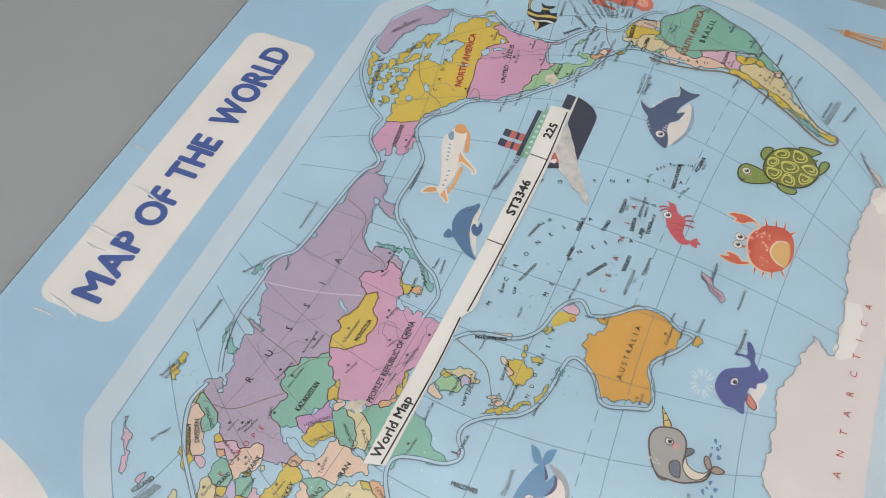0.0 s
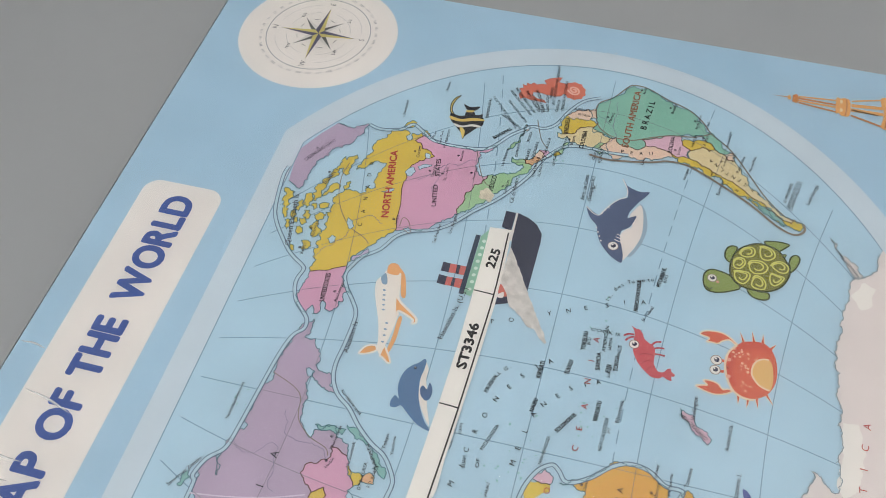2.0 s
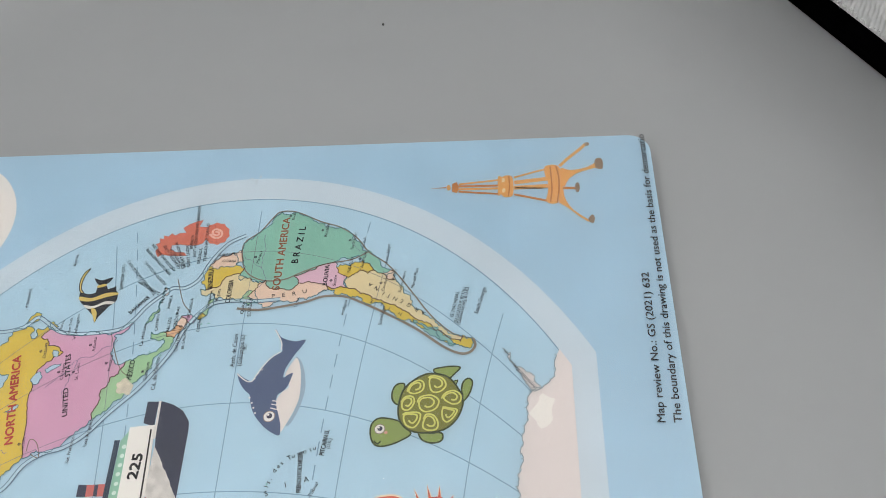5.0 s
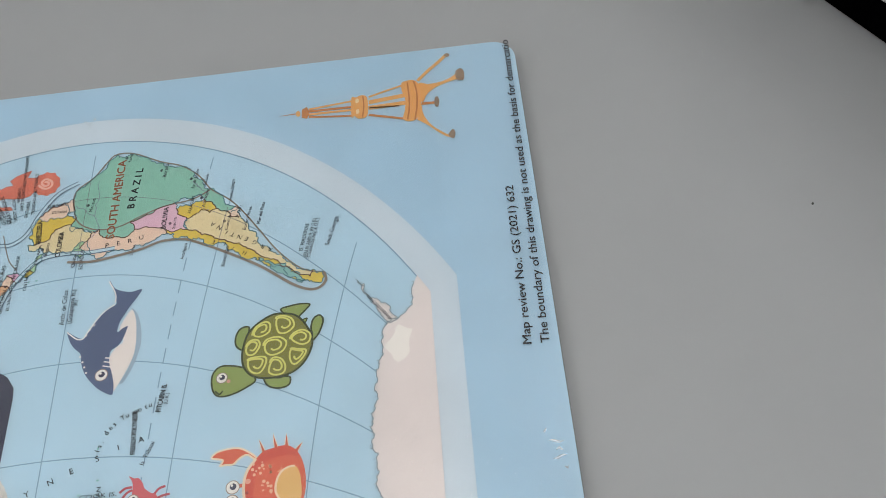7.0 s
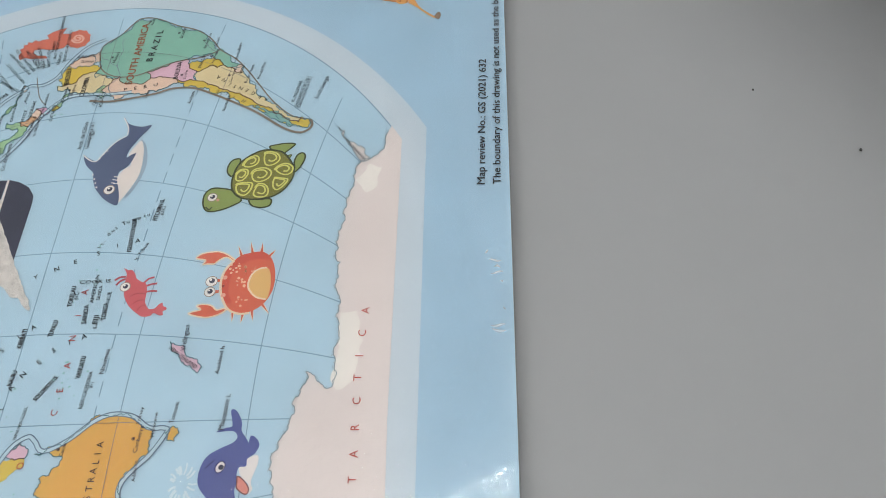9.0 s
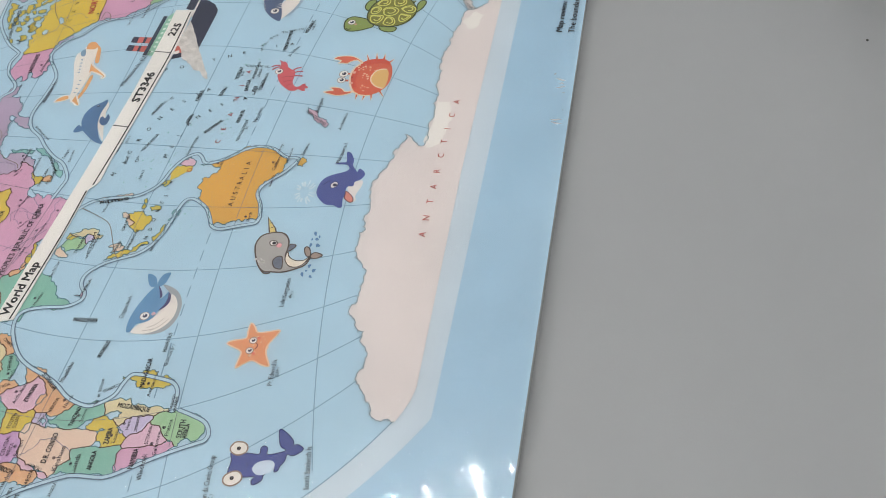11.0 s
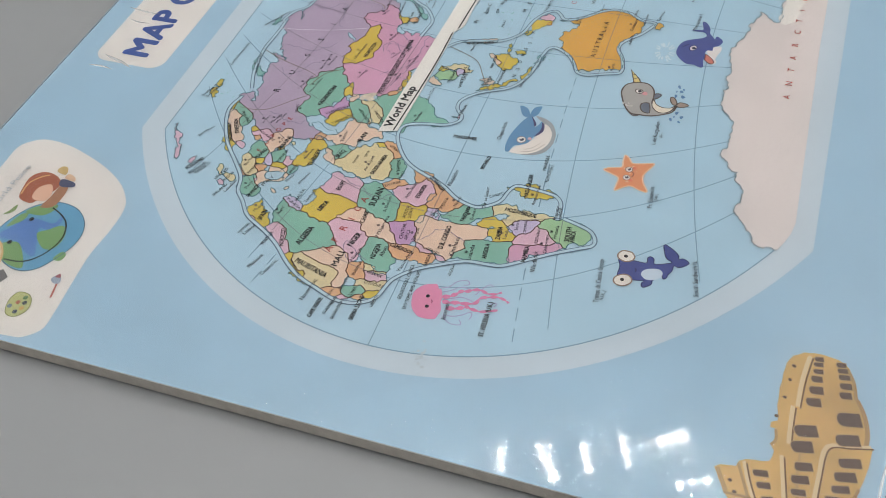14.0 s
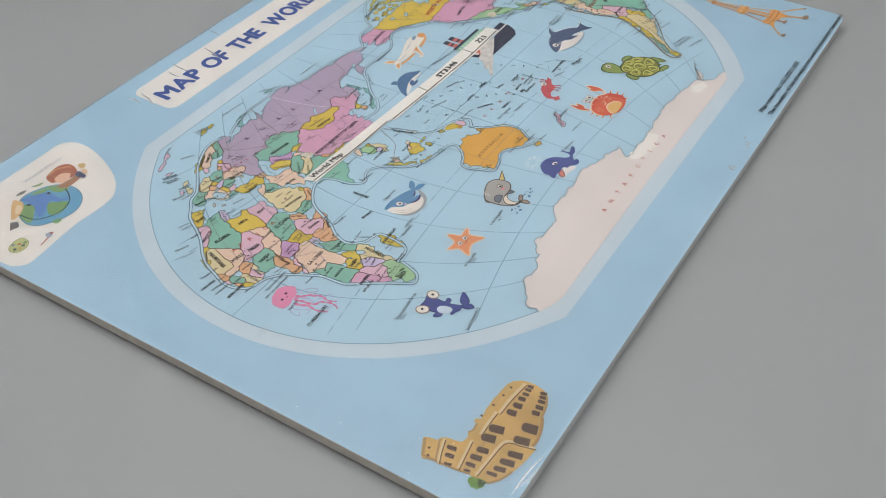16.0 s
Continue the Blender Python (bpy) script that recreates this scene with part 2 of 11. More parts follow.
foot = rounded(1.3, 1.3, 298.7, BH / MM - 1.3, 5)      # inset base, added so the undercut shades the board's lower rim
bm = bmesh.new()
lo = [bm.verts.new((x * MM, y * MM, 0.0)) for x, y in foot]
hi = [bm.verts.new((x * MM, y * MM, 0.0008)) for x, y in foot]
for i in range(len(foot)):
    j = (i + 1) % len(foot)
    bm.faces.new((lo[i], lo[j], hi[j], hi[i]))
bm.faces.new(lo[::-1])
part("underside", bm, card, puzzle)
# White band stands in for the film's bright line along the top edge.
white_ply = base_material("white_ply", (0.8, 0.8, 0.79), 0.7)
bm = bmesh.new()
lo = [bm.verts.new((x * MM, y * MM, BT - 0.00045)) for x, y in loop]
hi = [bm.verts.new((x * MM, y * MM, BT - 0.00004)) for x, y in loop]
for i in range(n):
    j = (i + 1) % n
    bm.faces.new((lo[i], lo[j], hi[j], hi[i]))
part("paper_ply", bm, white_ply, puzzle, "thin white band painted for the film's highlight along the rim")

BLUE = ink(163, 196, 216)
shape("printed_sheet", rounded(0, 0, BW / MM, BH / MM, 6), BLUE, 0.0, puzzle, "pale blue printed face")

# ---- the printed map ----
YELLOW, MINT, PINK, ROSE = ink(214, 188, 48), ink(132, 188, 170), ink(216, 178, 196), ink(210, 160, 188)
LILAC, PEACH, CREAM, ORANGE = ink(180, 162, 186), ink(224, 196, 174), ink(216, 201, 156), ink(222, 172, 124)
LEAF, VIOLET, LAVENDER, GOLD = ink(158, 198, 152), ink(196, 152, 196), ink(196, 184, 214), ink(218, 168, 52)
TEAL, ICE, WHITE, RING = ink(134, 188, 184), ink(217, 208, 205), ink(222, 217, 212), ink(194, 207, 216)
OCEAN, INKBLACK, BROWN, COAST = ink(172, 203, 219), ink(26, 29, 38), ink(98, 70, 58), ink(72, 122, 134)
TOWN = ink(56, 54, 68)
SEAM, SEAMLIGHT, SEAMBROWN, REDINK = ink(98, 120, 144), ink(176, 204, 216), ink(140, 126, 112), ink(186, 62, 48)
GRIDLINE, TITLE = ink(124, 158, 180), ink(58, 90, 164)

# ---- the print lies slightly drawn in on its board ----
PULL = [(-0.11, -1.54), (-1.74, -3.12), (-1.07, -0.43), (1.70, 0.61), (0.16, -1.13), (-1.30, 0.57), (-0.77, -0.06), (0.62, -0.51), (0.25, -0.22), (0.55, 0.25)]


def laid(x, y):
    """Where a point of the drawing comes to lie on the board (mm)."""
    u, v = (x - 150) / 150, (y - 118) / 118
    k = 0
    for i in range(4):
        for j in range(4 - i):
            x += PULL[k][0] * u ** i * v ** j
            y += PULL[k][1] * u ** i * v ** j
            k += 1
    return x, y


def drawn(x, y):
    """The point of the drawing that comes to lie at x, y on the board."""
    p, q = x, y
    for _ in range(8):
        u, v = laid(p, q)
        p, q = p + x - u, q + y - v
    return p, q


MX, MY = 151.5, 107.8                         # centre of the drawing
OX, OY, ORX, ORY = 151.3, 107.3, 129.4, 99.7  # the oval as it lies on the board


def oval(cx, rx, ry, y0, y1, n=64):
    """An ellipse cut off flat at y0 and y1."""
    a0, a1 = math.asin((y0 - OY) / ry), math.asin((y1 - OY) / ry)
    side = [a0 + (a1 - a0) * i / n for i in range(n + 1)]
    pts = [(cx + rx * math.cos(a), OY + ry * math.sin(a)) for a in side] + [(cx - rx * math.cos(a), OY + ry * math.sin(a)) for a in side[::-1]]
    return [drawn(*p) for p in pts]


def in_map(x, y, rim=0.0):
    """Whether a point of the drawing lies within the oval, rim mm from its edge or more."""
    x, y = laid(x, y)
    return ((x - OX) / (ORX - rim)) ** 2 + ((y - OY) / (ORY - rim)) ** 2 < 1 and 25.8 + rim < y < 187.0 - rim


shape("map_border", oval(152.3, 136.0, 106.5, 19.8, 193.5), RING, 0.02, puzzle, "pale band round the oval map")
ocean_pts = oval(OX, ORX, ORY, 25.8, 187.0)
ocean = shape("ocean", ocean_pts, OCEAN, 0.04, puzzle, "light blue printed ocean")
bm = bmesh.new()
ribbon(bm, ocean_pts, 0.3, 0.052)
part("outline", bm, GRIDLINE, ocean)

# the net of meridians and parallels
NET = []
bm = bmesh.new()
for k in range(-5, 6):
    line = []
    for i in range(171):
        y = 25 + 168 * i / 170
        x = MX + k * 22.1 * (1 - ((y - MY) / 115) ** 2)
        if in_map(x, y):
            line.append((x, y))
    NET.append(line)
    ribbon(bm, line[::4], 0.24, 0.055)
for yc, bend, short in ((54.3, -0.0015, 5.5), (82, -0.00085, 5.5), (108, 0, 0.0), (134.6, 0.0009, 5.5), (162, 0.0016, 5.5)):
    line = []
    for i in range(251):
        x = 20 + 264 * i / 250
        y = yc + bend * (x - MX) ** 2
        if in_map(x, y) and (not short or abs(laid(x, y)[0] - OX) < ORX * math.sqrt(1 - ((laid(x, y)[1] - OY) / ORY) ** 2) - short):
            line.append((x, y))
    NET.append(line)
    ribbon(bm, line[::4], 0.24, 0.057)
for yc, bend in ((87.5, -0.0007), (129.0, 0.0009)):      # dashed tropics
    for i in range(46):
        x0, x1 = 20 + 264 * i / 46, 20 + 264 * (i + 0.62) / 46
        y0, y1 = yc + bend * (x0 - MX) ** 2, yc + bend * (x1 - MX) ** 2
        if in_map(x0, y0) and in_map(x1, y1):
            ribbon(bm, [(x0, y0), (x1, y1)], 0.28, 0.057)
part("grid_lines", bm, GRIDLINE, ocean, "thin blue-grey lines of longitude and latitude")


def continent(name, label):
    ob = new(name + "_print", bpy.data.meshes.new(name + "_print"))
    ob.parent = puzzle
    ob["label"] = label
    return ob


LANDS = []
ANT_FLIP = False


def country(parent, label, color, pts, alone=False):
    """A printed country; finish_land() fills it once its neighbours are known."""
    ob = new("country", bpy.data.meshes.new("country"))
    ob.parent = parent
    ob["label"] = label
    LANDS.append((ob, color, [Vector(p) for p in pts], alone))
    return ob


def island(parent, label, color, pts):
    return country(parent, label, color, pts, True)


def crooked(a, b, rough, rng, step=0.4):
    """A line from a to b that wanders at every scale, as coasts do."""
    d = b - a
    if d.length < step:
        return [a]
    m = (a + b) / 2 + Vector((-d.y, d.x)) * rng.uniform(-rough, rough)
    return crooked(a, m, rough, rng, step) + crooked(m, b, rough, rng, step)


def on_rim(p):
    return not in_map(p.x, p.y, 1.6)


def inside(p, poly):
    hit = False
    for i in range(len(poly)):
        a, b = poly[i - 1], poly[i]
        if (a.y > p[1]) != (b.y > p[1]) and p[0] < a.x + (p[1] - a.y) / (b.y - a.y) * (b.x - a.x):
            hit = not hit
    return hit


def finish_land():
    """Neighbours share their corners and borders; what faces the sea is coast."""
    knots = []                                   # [sum, number, owners]
    ring = []
    for k, (ob, color, pts, alone) in enumerate(LANDS):
        ids = []
        for p in pts:
            best, reach = None, 1.45
            if not alone:
                for q, kn in enumerate(knots):
                    if k in kn[2] or kn[3]:
                        continue
                    dist = (kn[0] / kn[1] - p).length
                    if dist < reach:
                        best, reach = q, dist
            if best is None:
                knots.append([p.copy(), 1, {k}, alone])
                best = len(knots) - 1
            else:
                knots[best][0] += p
                knots[best][1] += 1
                knots[best][2].add(k)
            ids.append(best)
        ring.append(ids)
    at = [kn[0] / kn[1] for kn in knots]
    for k, ids in enumerate(ring):               # corners that meet the middle of a neighbour's side
        if LANDS[k][3]:
            continue
        full = []
        for i, u in enumerate(ids):
            v = ids[(i + 1) % len(ids)]
            full.append(u)
            d = at[v] - at[u]
            if d.length < 0.5:
                continue
            extra = []
            for q, kn in enumerate(knots):
                if q in ids or kn[3]:
                    continue
                t = (at[q] - at[u]).dot(d) / d.length_squared
                if 0.08 < t < 0.92 and (at[u] + d * t - at[q]).length < 1.0:
                    extra.append((t, q))
            full += [q for t, q in sorted(extra)]
        ring[k] = full
    sides = {}
    for k, ids in enumerate(ring):
        for i, u in enumerate(ids):
            sides.setdefault(frozenset((u, ids[(i + 1) % len(ids)])), []).append(k)
    land_bm = bmesh.new()
    polys = []
    for k, ids in enumerate(ring):
        ob, color, pts, alone = LANDS[k]
        z = 0.075 + 0.0004 * k
        loop, coast, border = [], bmesh.new(), bmesh.new()
        for i, u in enumerate(ids):
            v = ids[(i + 1) % len(ids)]
            if u == v:
                continue
            lo, hi = min(u, v), max(u, v)
            own = sides[frozenset((u, v))]
            shared = len(own) > 1
            rough = (0.05 if (at[u] - at[v]).length > 4.5 else 0.19) if shared else 0.24 if color is ICE else 0.32 if color in (YELLOW, LILAC, TEAL) else 0.26
            if (at[u] - at[v]).length < 1.7:
                rough *= 0.4
            if not shared and on_rim(at[u]) and on_rim(at[v]):
                rough = 0.0
            run = crooked(at[lo], at[hi], rough, random.Random(lo * 977 + hi)) + [at[hi]]
            if u != lo:
                run = run[::-1]
            loop += run[:-1]
            line = [(p.x, p.y) for p in run]
            if shared:
                same = all(LANDS[o][1] is color for o in own)
                if own[0] == k and not same:
                    ribbon(border, line, 0.24, z + 0.09)
            elif rough > 0:
                ribbon(coast, line, 0.2, z + 0.085)
                if color is ICE:                 # hatching along the ice front
                    rng = random.Random(lo + 7)
                    for p, q in zip(run[::2], run[1::2]):
                        if rng.random() < 0.7:
                            d = (q - p).normalized() * rng.uniform(0.25, 0.6)
                            tilt = rng.uniform(-0.5, 0.5)
                            e = p + Vector((d.y + tilt * d.x, -d.x + tilt * d.y)) * (-1 if ANT_FLIP else 1)
                            ribbon(coast, [(p.x, p.y), (e.x, e.y)], 0.12, z + 0.087)
        bm = bmesh.new()
        flat(bm, [(p.x, p.y) for p in loop], z)
        bm.to_mesh(ob.data)
        bm.free()
        ob.data.materials.append(color)
        polys.append(loop)
        for nm, b_, col in (("coast_line", coast, ink(136, 152, 160) if color is ICE else COAST), ("border_line", border, BROWN)):
            if len(b_.faces):
                part(nm, b_, col, ob)
            else:
                b_.free()
    for base in dict.fromkeys(r[0].parent for r in LANDS):    # underprint of each continent
        bm = bmesh.new()
        for (ob, color, pts, alone), loop in zip(LANDS, polys):
            if ob.parent is base:
                flat(bm, [(p.x, p.y) for p in loop], 0.068)
        bm.to_mesh(base.data)
        bm.free()
        base.data.materials.append(ICE if any(r[1] is ICE for r in LANDS if r[0].parent is base) else COAST)
    boxes = [(min(p.x for p in l), max(p.x for p in l), min(p.y for p in l), max(p.y for p in l)) for l in polys]
    ice = {k for k, r in enumerate(LANDS) if r[1] is ICE}
    for line in NET:                             # the net goes on over the land
        run = []
        for p in line + [(-9, -9)]:
            if any(b[0] < p[0] < b[1] and b[2] < p[1] < b[3] and inside(p, l) for k, (b, l) in enumerate(zip(boxes, polys)) if k not in ice):
                run.append(p)
            else:
                ribbon(land_bm, run, 0.12, 0.232)
                run = []
    part("land_grid", land_bm, ink(128, 128, 136), ocean, "thin grey lines of the net across the land")


def river(parent, pts, w=0.13):
    bm = bmesh.new()
    rng = random.Random(int(pts[0][0] * 7))
    line = []
    for a, b in zip(pts, pts[1:]):
        line += crooked(Vector(a), Vector(b), 0.16, rng, 0.5)
    ribbon(bm, [(p.x, p.y) for p in line], w, 0.233)
    part("river", bm, ink(132, 128, 156), parent)


def lake(parent, pts):
    rng = random.Random(int(pts[0][0] * 7))
    loop = []
    for i, p in enumerate(pts):
        loop += crooked(Vector(p), Vector(pts[(i + 1) % len(pts)]), 0.16, rng)
    shape("lake", [(p.x, p.y) for p in loop], OCEAN, 0.23, parent, "", COAST, 0.16)


def cut(pts, n=4):
    """A seam where a piece lifts out: a dark line beside a painted bevel highlight."""
    line = smooth_loop(pts, n, False)
    bm = bmesh.new()
    ribbon(bm, line, 0.26, 0.215)
    ob = part("piece_seam", bm, SEAM, puzzle)
    off = []
    for i, p in enumerate(line):
        a, b = Vector(line[max(i - 1, 0)]), Vector(line[min(i + 1, len(line) - 1)])
        d = (b - a).normalized()
        off.append((p[0] - d.y * 0.47, p[1] + d.x * 0.47))
    bm = bmesh.new()
    ribbon(bm, off, 0.74, 0.205)
    part("piece_bevel", bm, SEAMLIGHT, ob)
    off2 = [(p[0] * 2 - q[0], p[1] * 2 - q[1]) for p, q in zip(off, line)]
    bm = bmesh.new()
    ribbon(bm, off2, 0.2, 0.215)
    part("seam_line", bm, SEAM, ob)
    return ob


def brown_cut(pts, width):
    line = smooth_loop(pts, 4, False)
    bm = bmesh.new()
    ribbon(bm, line, width, 0.215)
    return part("piece_seam", bm, SEAMBROWN, puzzle)



africa = continent("africa", "Africa printed in pastel countries")
country(africa, "yellow Libya", YELLOW, [(57.4, 140.6), (58.2, 139.2), (60.4, 138.3), (63, 140.2), (64.2, 139.3), (63.5, 137.7), (61.2, 126.9), (60.4, 126.8), (58.3, 129), (56.3, 130.9), (53.2, 131.8), (53.1, 134.2), (54, 137.2), (55.2, 139.1)])
country(africa, "pink Egypt", PINK, [(64.2, 138.6), (66.5, 138), (69.9, 137.7), (70.7, 136.1), (69.4, 134), (69.4, 131.4), (68.8, 128.8), (66.3, 128.5), (61.2, 127.6), (62.9, 134.1)])
country(africa, "mint Sudan", MINT, [(68.4, 128.6), (69.4, 123.8), (67.6, 122), (65.7, 119.1), (64.1, 117), (63, 115.9), (61.3, 116.5), (58.1, 116.5), (57.2, 118.2), (58, 120.8), (59.1, 123.1), (60, 126.3), (61.3, 127.5)])
country(africa, "yellow South Sudan", YELLOW, [(64.5, 116.8), (64.5, 115.1), (64, 113.5), (65.4, 110.2), (64.4, 109.3), (61.9, 109.1), (59.9, 109.1), (59.1, 111.7), (58.2, 114.5), (58.2, 115.9), (61, 116.1), (62.8, 117.1)])
country(africa, "pink Ethiopia", PINK, [(68.1, 120.4), (69.7, 119.4), (71.2, 116.8), (71.1, 115.5), (74, 113.4), (72.8, 111.5), (72.1, 110.6), (69.7, 109.3), (66.7, 110.3), (65.3, 110.6), (64.3, 113), (64.7, 115.2), (64.9, 116.6), (66.1, 118.6)])
country(africa, "orange Eritrea", ORANGE, [(69.4, 123.8), (70.4, 122.5), (71.1, 120), (70.6, 117.4), (69.5, 119.3), (67.9, 120.3), (67.8, 121.8)])
country(africa, "cream Somalia", ORANGE, [(76.7, 117.3), (76.2, 114.3), (74.3, 110.8), (72.2, 107.8), (70.3, 105), (69.1, 102.5), (68.6, 104.4), (68.7, 108.5), (69.7, 109.3), (72.3, 110.7), (74.1, 113.5), (72, 115.4), (73, 116.3)])
country(africa, "peach Kenya", ORANGE, [(68.7, 108.5), (68.6, 104.4), (68.1, 101.2), (65.7, 103), (64.2, 104.1), (64.6, 106.9), (64.7, 109.7), (65.2, 110.4), (66.7, 110.2), (69.5, 109.3)])
country(africa, "lavender Uganda", LAVENDER, [(64.4, 109.6), (64.9, 107), (62.9, 105.6), (60.9, 105.5), (61.5, 107.7), (61.9, 109)])
country(africa, "mint Tanzania", MINT, [(64.2, 104.1), (65.7, 103), (67.9, 101), (68.2, 98.2), (69.1, 94.5), (66.2, 93), (65.2, 93.8), (63.9, 96.6), (61.9, 98.1), (61.2, 100.2), (61.7, 102.4), (62.9, 105.7)])
country(africa, "peach D.R. Congo", PEACH, [(60.1, 111.2), (61.6, 109.8), (61.6, 107.5), (60.9, 105.5), (61.1, 102.2), (61.7, 97.8), (61.6, 95.4), (61.5, 92.8), (59.3, 92.2), (58, 92.8), (56.7, 97.1), (55.4, 97), (54.2, 96.1), (52.8, 97.7), (52.3, 98.6), (50.4, 98.7), (49.3, 99.4), (50.5, 101.4), (51.4, 104.3), (52.4, 106.7), (53, 108.3), (54.5, 109.6), (57.1, 109.7)])
country(africa, "yellow Zambia", YELLOW, [(62.2, 96), (64.5, 95.1), (65.2, 92.4), (64.9, 90.2), (63.1, 89.1), (62, 86.8), (60, 85.5), (58.7, 86.3), (57.8, 90.8), (60.8, 92.2), (62.2, 91.1), (61.7, 93.2)])
country(africa, "mint Angola", MINT, [(56.6, 97.1), (58, 92.8), (57.8, 90.8), (58.7, 86.3), (58.1, 85.5), (56.8, 86.2), (53.9, 85.7), (51.6, 85.5), (51.6, 89), (51.4, 92.1), (50.9, 95.7), (50.3, 98.5), (52.4, 98.2), (54.2, 96.1), (55.4, 96.9)])
country(africa, "rose Namibia", ROSE, [(58.4, 85.6), (59.6, 80.2), (60.6, 76.8), (61.6, 74.9), (60.6, 74.1), (59.6, 74.6), (57, 78.2), (53.9, 82.2), (52.1, 84.5), (51.8, 85.5), (54.3, 85.8), (56.8, 86.1)])
country(africa, "pink Botswana", PINK, [(61.1, 85.8), (62.9, 82.6), (65.3, 81.6), (64.5, 78.6), (62.5, 77.3), (60.9, 76.6), (59.6, 80.2), (58.3, 85.3), (59.9, 85.7)])
country(africa, "lavender Zimbabwe", LAVENDER, [(63.6, 88), (65.5, 87.3), (66.2, 85.6), (67, 83.2), (66.8, 81.9), (65.1, 81.7), (62.9, 82.6), (61.4, 85.3), (62, 86.8), (63.1, 88.8)])
country(africa, "cream Mozambique", CREAM, [(69, 94.2), (70, 92.1), (70.9, 88.4), (69.1, 86.9), (69.1, 83.2), (69.7, 80.8), (69.5, 78.7), (68.4, 78.1), (67.1, 81.3), (66.8, 83.2), (66.6, 85.7), (65.6, 87.3), (63.9, 88.1), (64.3, 89.8), (65.1, 90.6), (67, 89.1), (66.1, 92.9)])
country(africa, "pale green South Africa", LEAF, [(65.7, 81.8), (67.2, 80.7), (68.5, 78.1), (69, 76.1), (69, 73.5), (68.7, 71.3), (67.8, 69.7), (65.9, 68.5), (64.3, 68.2), (62.7, 69.2), (60.1, 73.5), (61.4, 74.7), (60.8, 76.6), (61.7, 76), (63.8, 78.2)])
island(africa, "yellow Madagascar", YELLOW, [(76.2, 92.6), (77, 91.1), (77.5, 88.8), (77.5, 84.5), (77.3, 81.1), (76.8, 79.9), (75.3, 80.5), (73.9, 84.1), (73.8, 88), (75.4, 89.9)])
country(africa, "pink Congo", PINK, [(53.4, 109.1), (52.9, 107.3), (51.8, 104.5), (50.7, 100.8), (49.3, 99.4), (48.8, 100.7), (49.5, 102), (50.6, 103), (50.2, 106.4), (51.8, 107.8)])
country(africa, "orange Gabon", ORANGE, [(50.2, 106.4), (50.6, 103), (49, 101.7), (47.8, 102.3), (46.8, 104.4), (47.6, 106.5), (48.8, 106.4)])
country(africa, "orange Cameroon", ORANGE, [(51.4, 115.6), (51.3, 113.2), (51.2, 111.5), (51.8, 108.2), (50.3, 106.5), (48.7, 106.5), (47.1, 109.1), (47.1, 111.5), (48.3, 113.3), (49.7, 113.7)])
country(africa, "violet Central Africa", VIOLET, [(57.3, 117.1), (57.9, 115.7), (59.2, 112.9), (58.7, 110.5), (57.1, 109.7), (54.4, 109.5), (52.8, 108.2), (51.7, 109.8), (51.4, 112.5), (53.8, 114.2), (55, 115.9)])
country(africa, "peach Chad", PEACH, [(60.2, 126.5), (59.1, 123.1), (57.8, 120.8), (57.1, 118), (55.2, 116), (53.8, 114.2), (51.5, 113), (51.4, 115.6), (52.1, 118.2), (51.6, 120.4), (53.1, 122.7), (55, 123.3), (55.4, 127), (55.1, 130.3), (56.4, 130.6), (58.3, 129)])
country(africa, "pink Niger", PINK, [(53.4, 131.8), (55.3, 130.4), (55.4, 127), (55, 123.3), (53.1, 122.7), (51.5, 120.2), (49.2, 120), (47.6, 120.6), (46.3, 120.9), (43.8, 120.2), (43, 121.1), (43.7, 122.4), (45.3, 122.8), (46.2, 124.7), (46.9, 126.6), (51.3, 129.8)])
country(africa, "mint Nigeria", MINT, [(51.5, 120.2), (52.1, 118.2), (51.3, 115.8), (49.8, 114.6), (48.2, 112.9), (46.8, 111.1), (45.5, 110.8), (44.6, 111.7), (42.9, 111.7), (42.8, 114.5), (43.6, 116.1), (44.6, 118.3), (45.4, 120.1), (47.6, 120.6), (49.2, 120)])
country(africa, "mint Algeria", MINT, [(50.2, 145.3), (54.7, 146.4), (58.3, 146.6), (57, 144.8), (55.8, 142.4), (55.3, 140.4), (55.2, 139.1), (53.8, 136.7), (53.1, 134.1), (53.2, 131.8), (50.9, 129.6), (46.9, 126.6), (45.5, 129.7), (43.4, 134.2), (42.2, 137), (44.1, 138.4), (47.9, 140.7), (49.6, 142.3), (50.4, 144.3)])
country(africa, "lavender Tunisia", LAVENDER, [(58.6, 146.6), (60.1, 145.3), (59, 143.1), (57.1, 140.3), (55.3, 140.3), (55.9, 142.8), (57.3, 145)])
country(africa, "pink Morocco", PINK, [(48.5, 145.9), (49.9, 145.3), (50.5, 144.1), (49.6, 142.3), (47.7, 140.6), (44.1, 138.2), (42.2, 137.2), (40.8, 138.3), (42.2, 139.7), (44.7, 142.5), (46.7, 144.8)])
country(africa, "yellow Western Sahara", YELLOW, [(40.8, 138.3), (42.2, 137.2), (42.2, 135.8), (40.1, 135.6), (37.7, 133.2), (36.9, 130.4), (34.4, 130.2), (35.5, 132.5), (37.8, 135.3)])
country(africa, "cream Mauritania", CREAM, [(42.1, 136), (43.1, 134.5), (42.1, 132.1), (40.7, 127.4), (39.8, 123.2), (37.8, 122.9), (35.9, 123.3), (35, 122.6), (34.6, 124.4), (33.6, 125.8), (34, 128.5), (34.5, 130.2), (36.9, 130.4), (37.7, 133.2), (40.1, 135.6)])
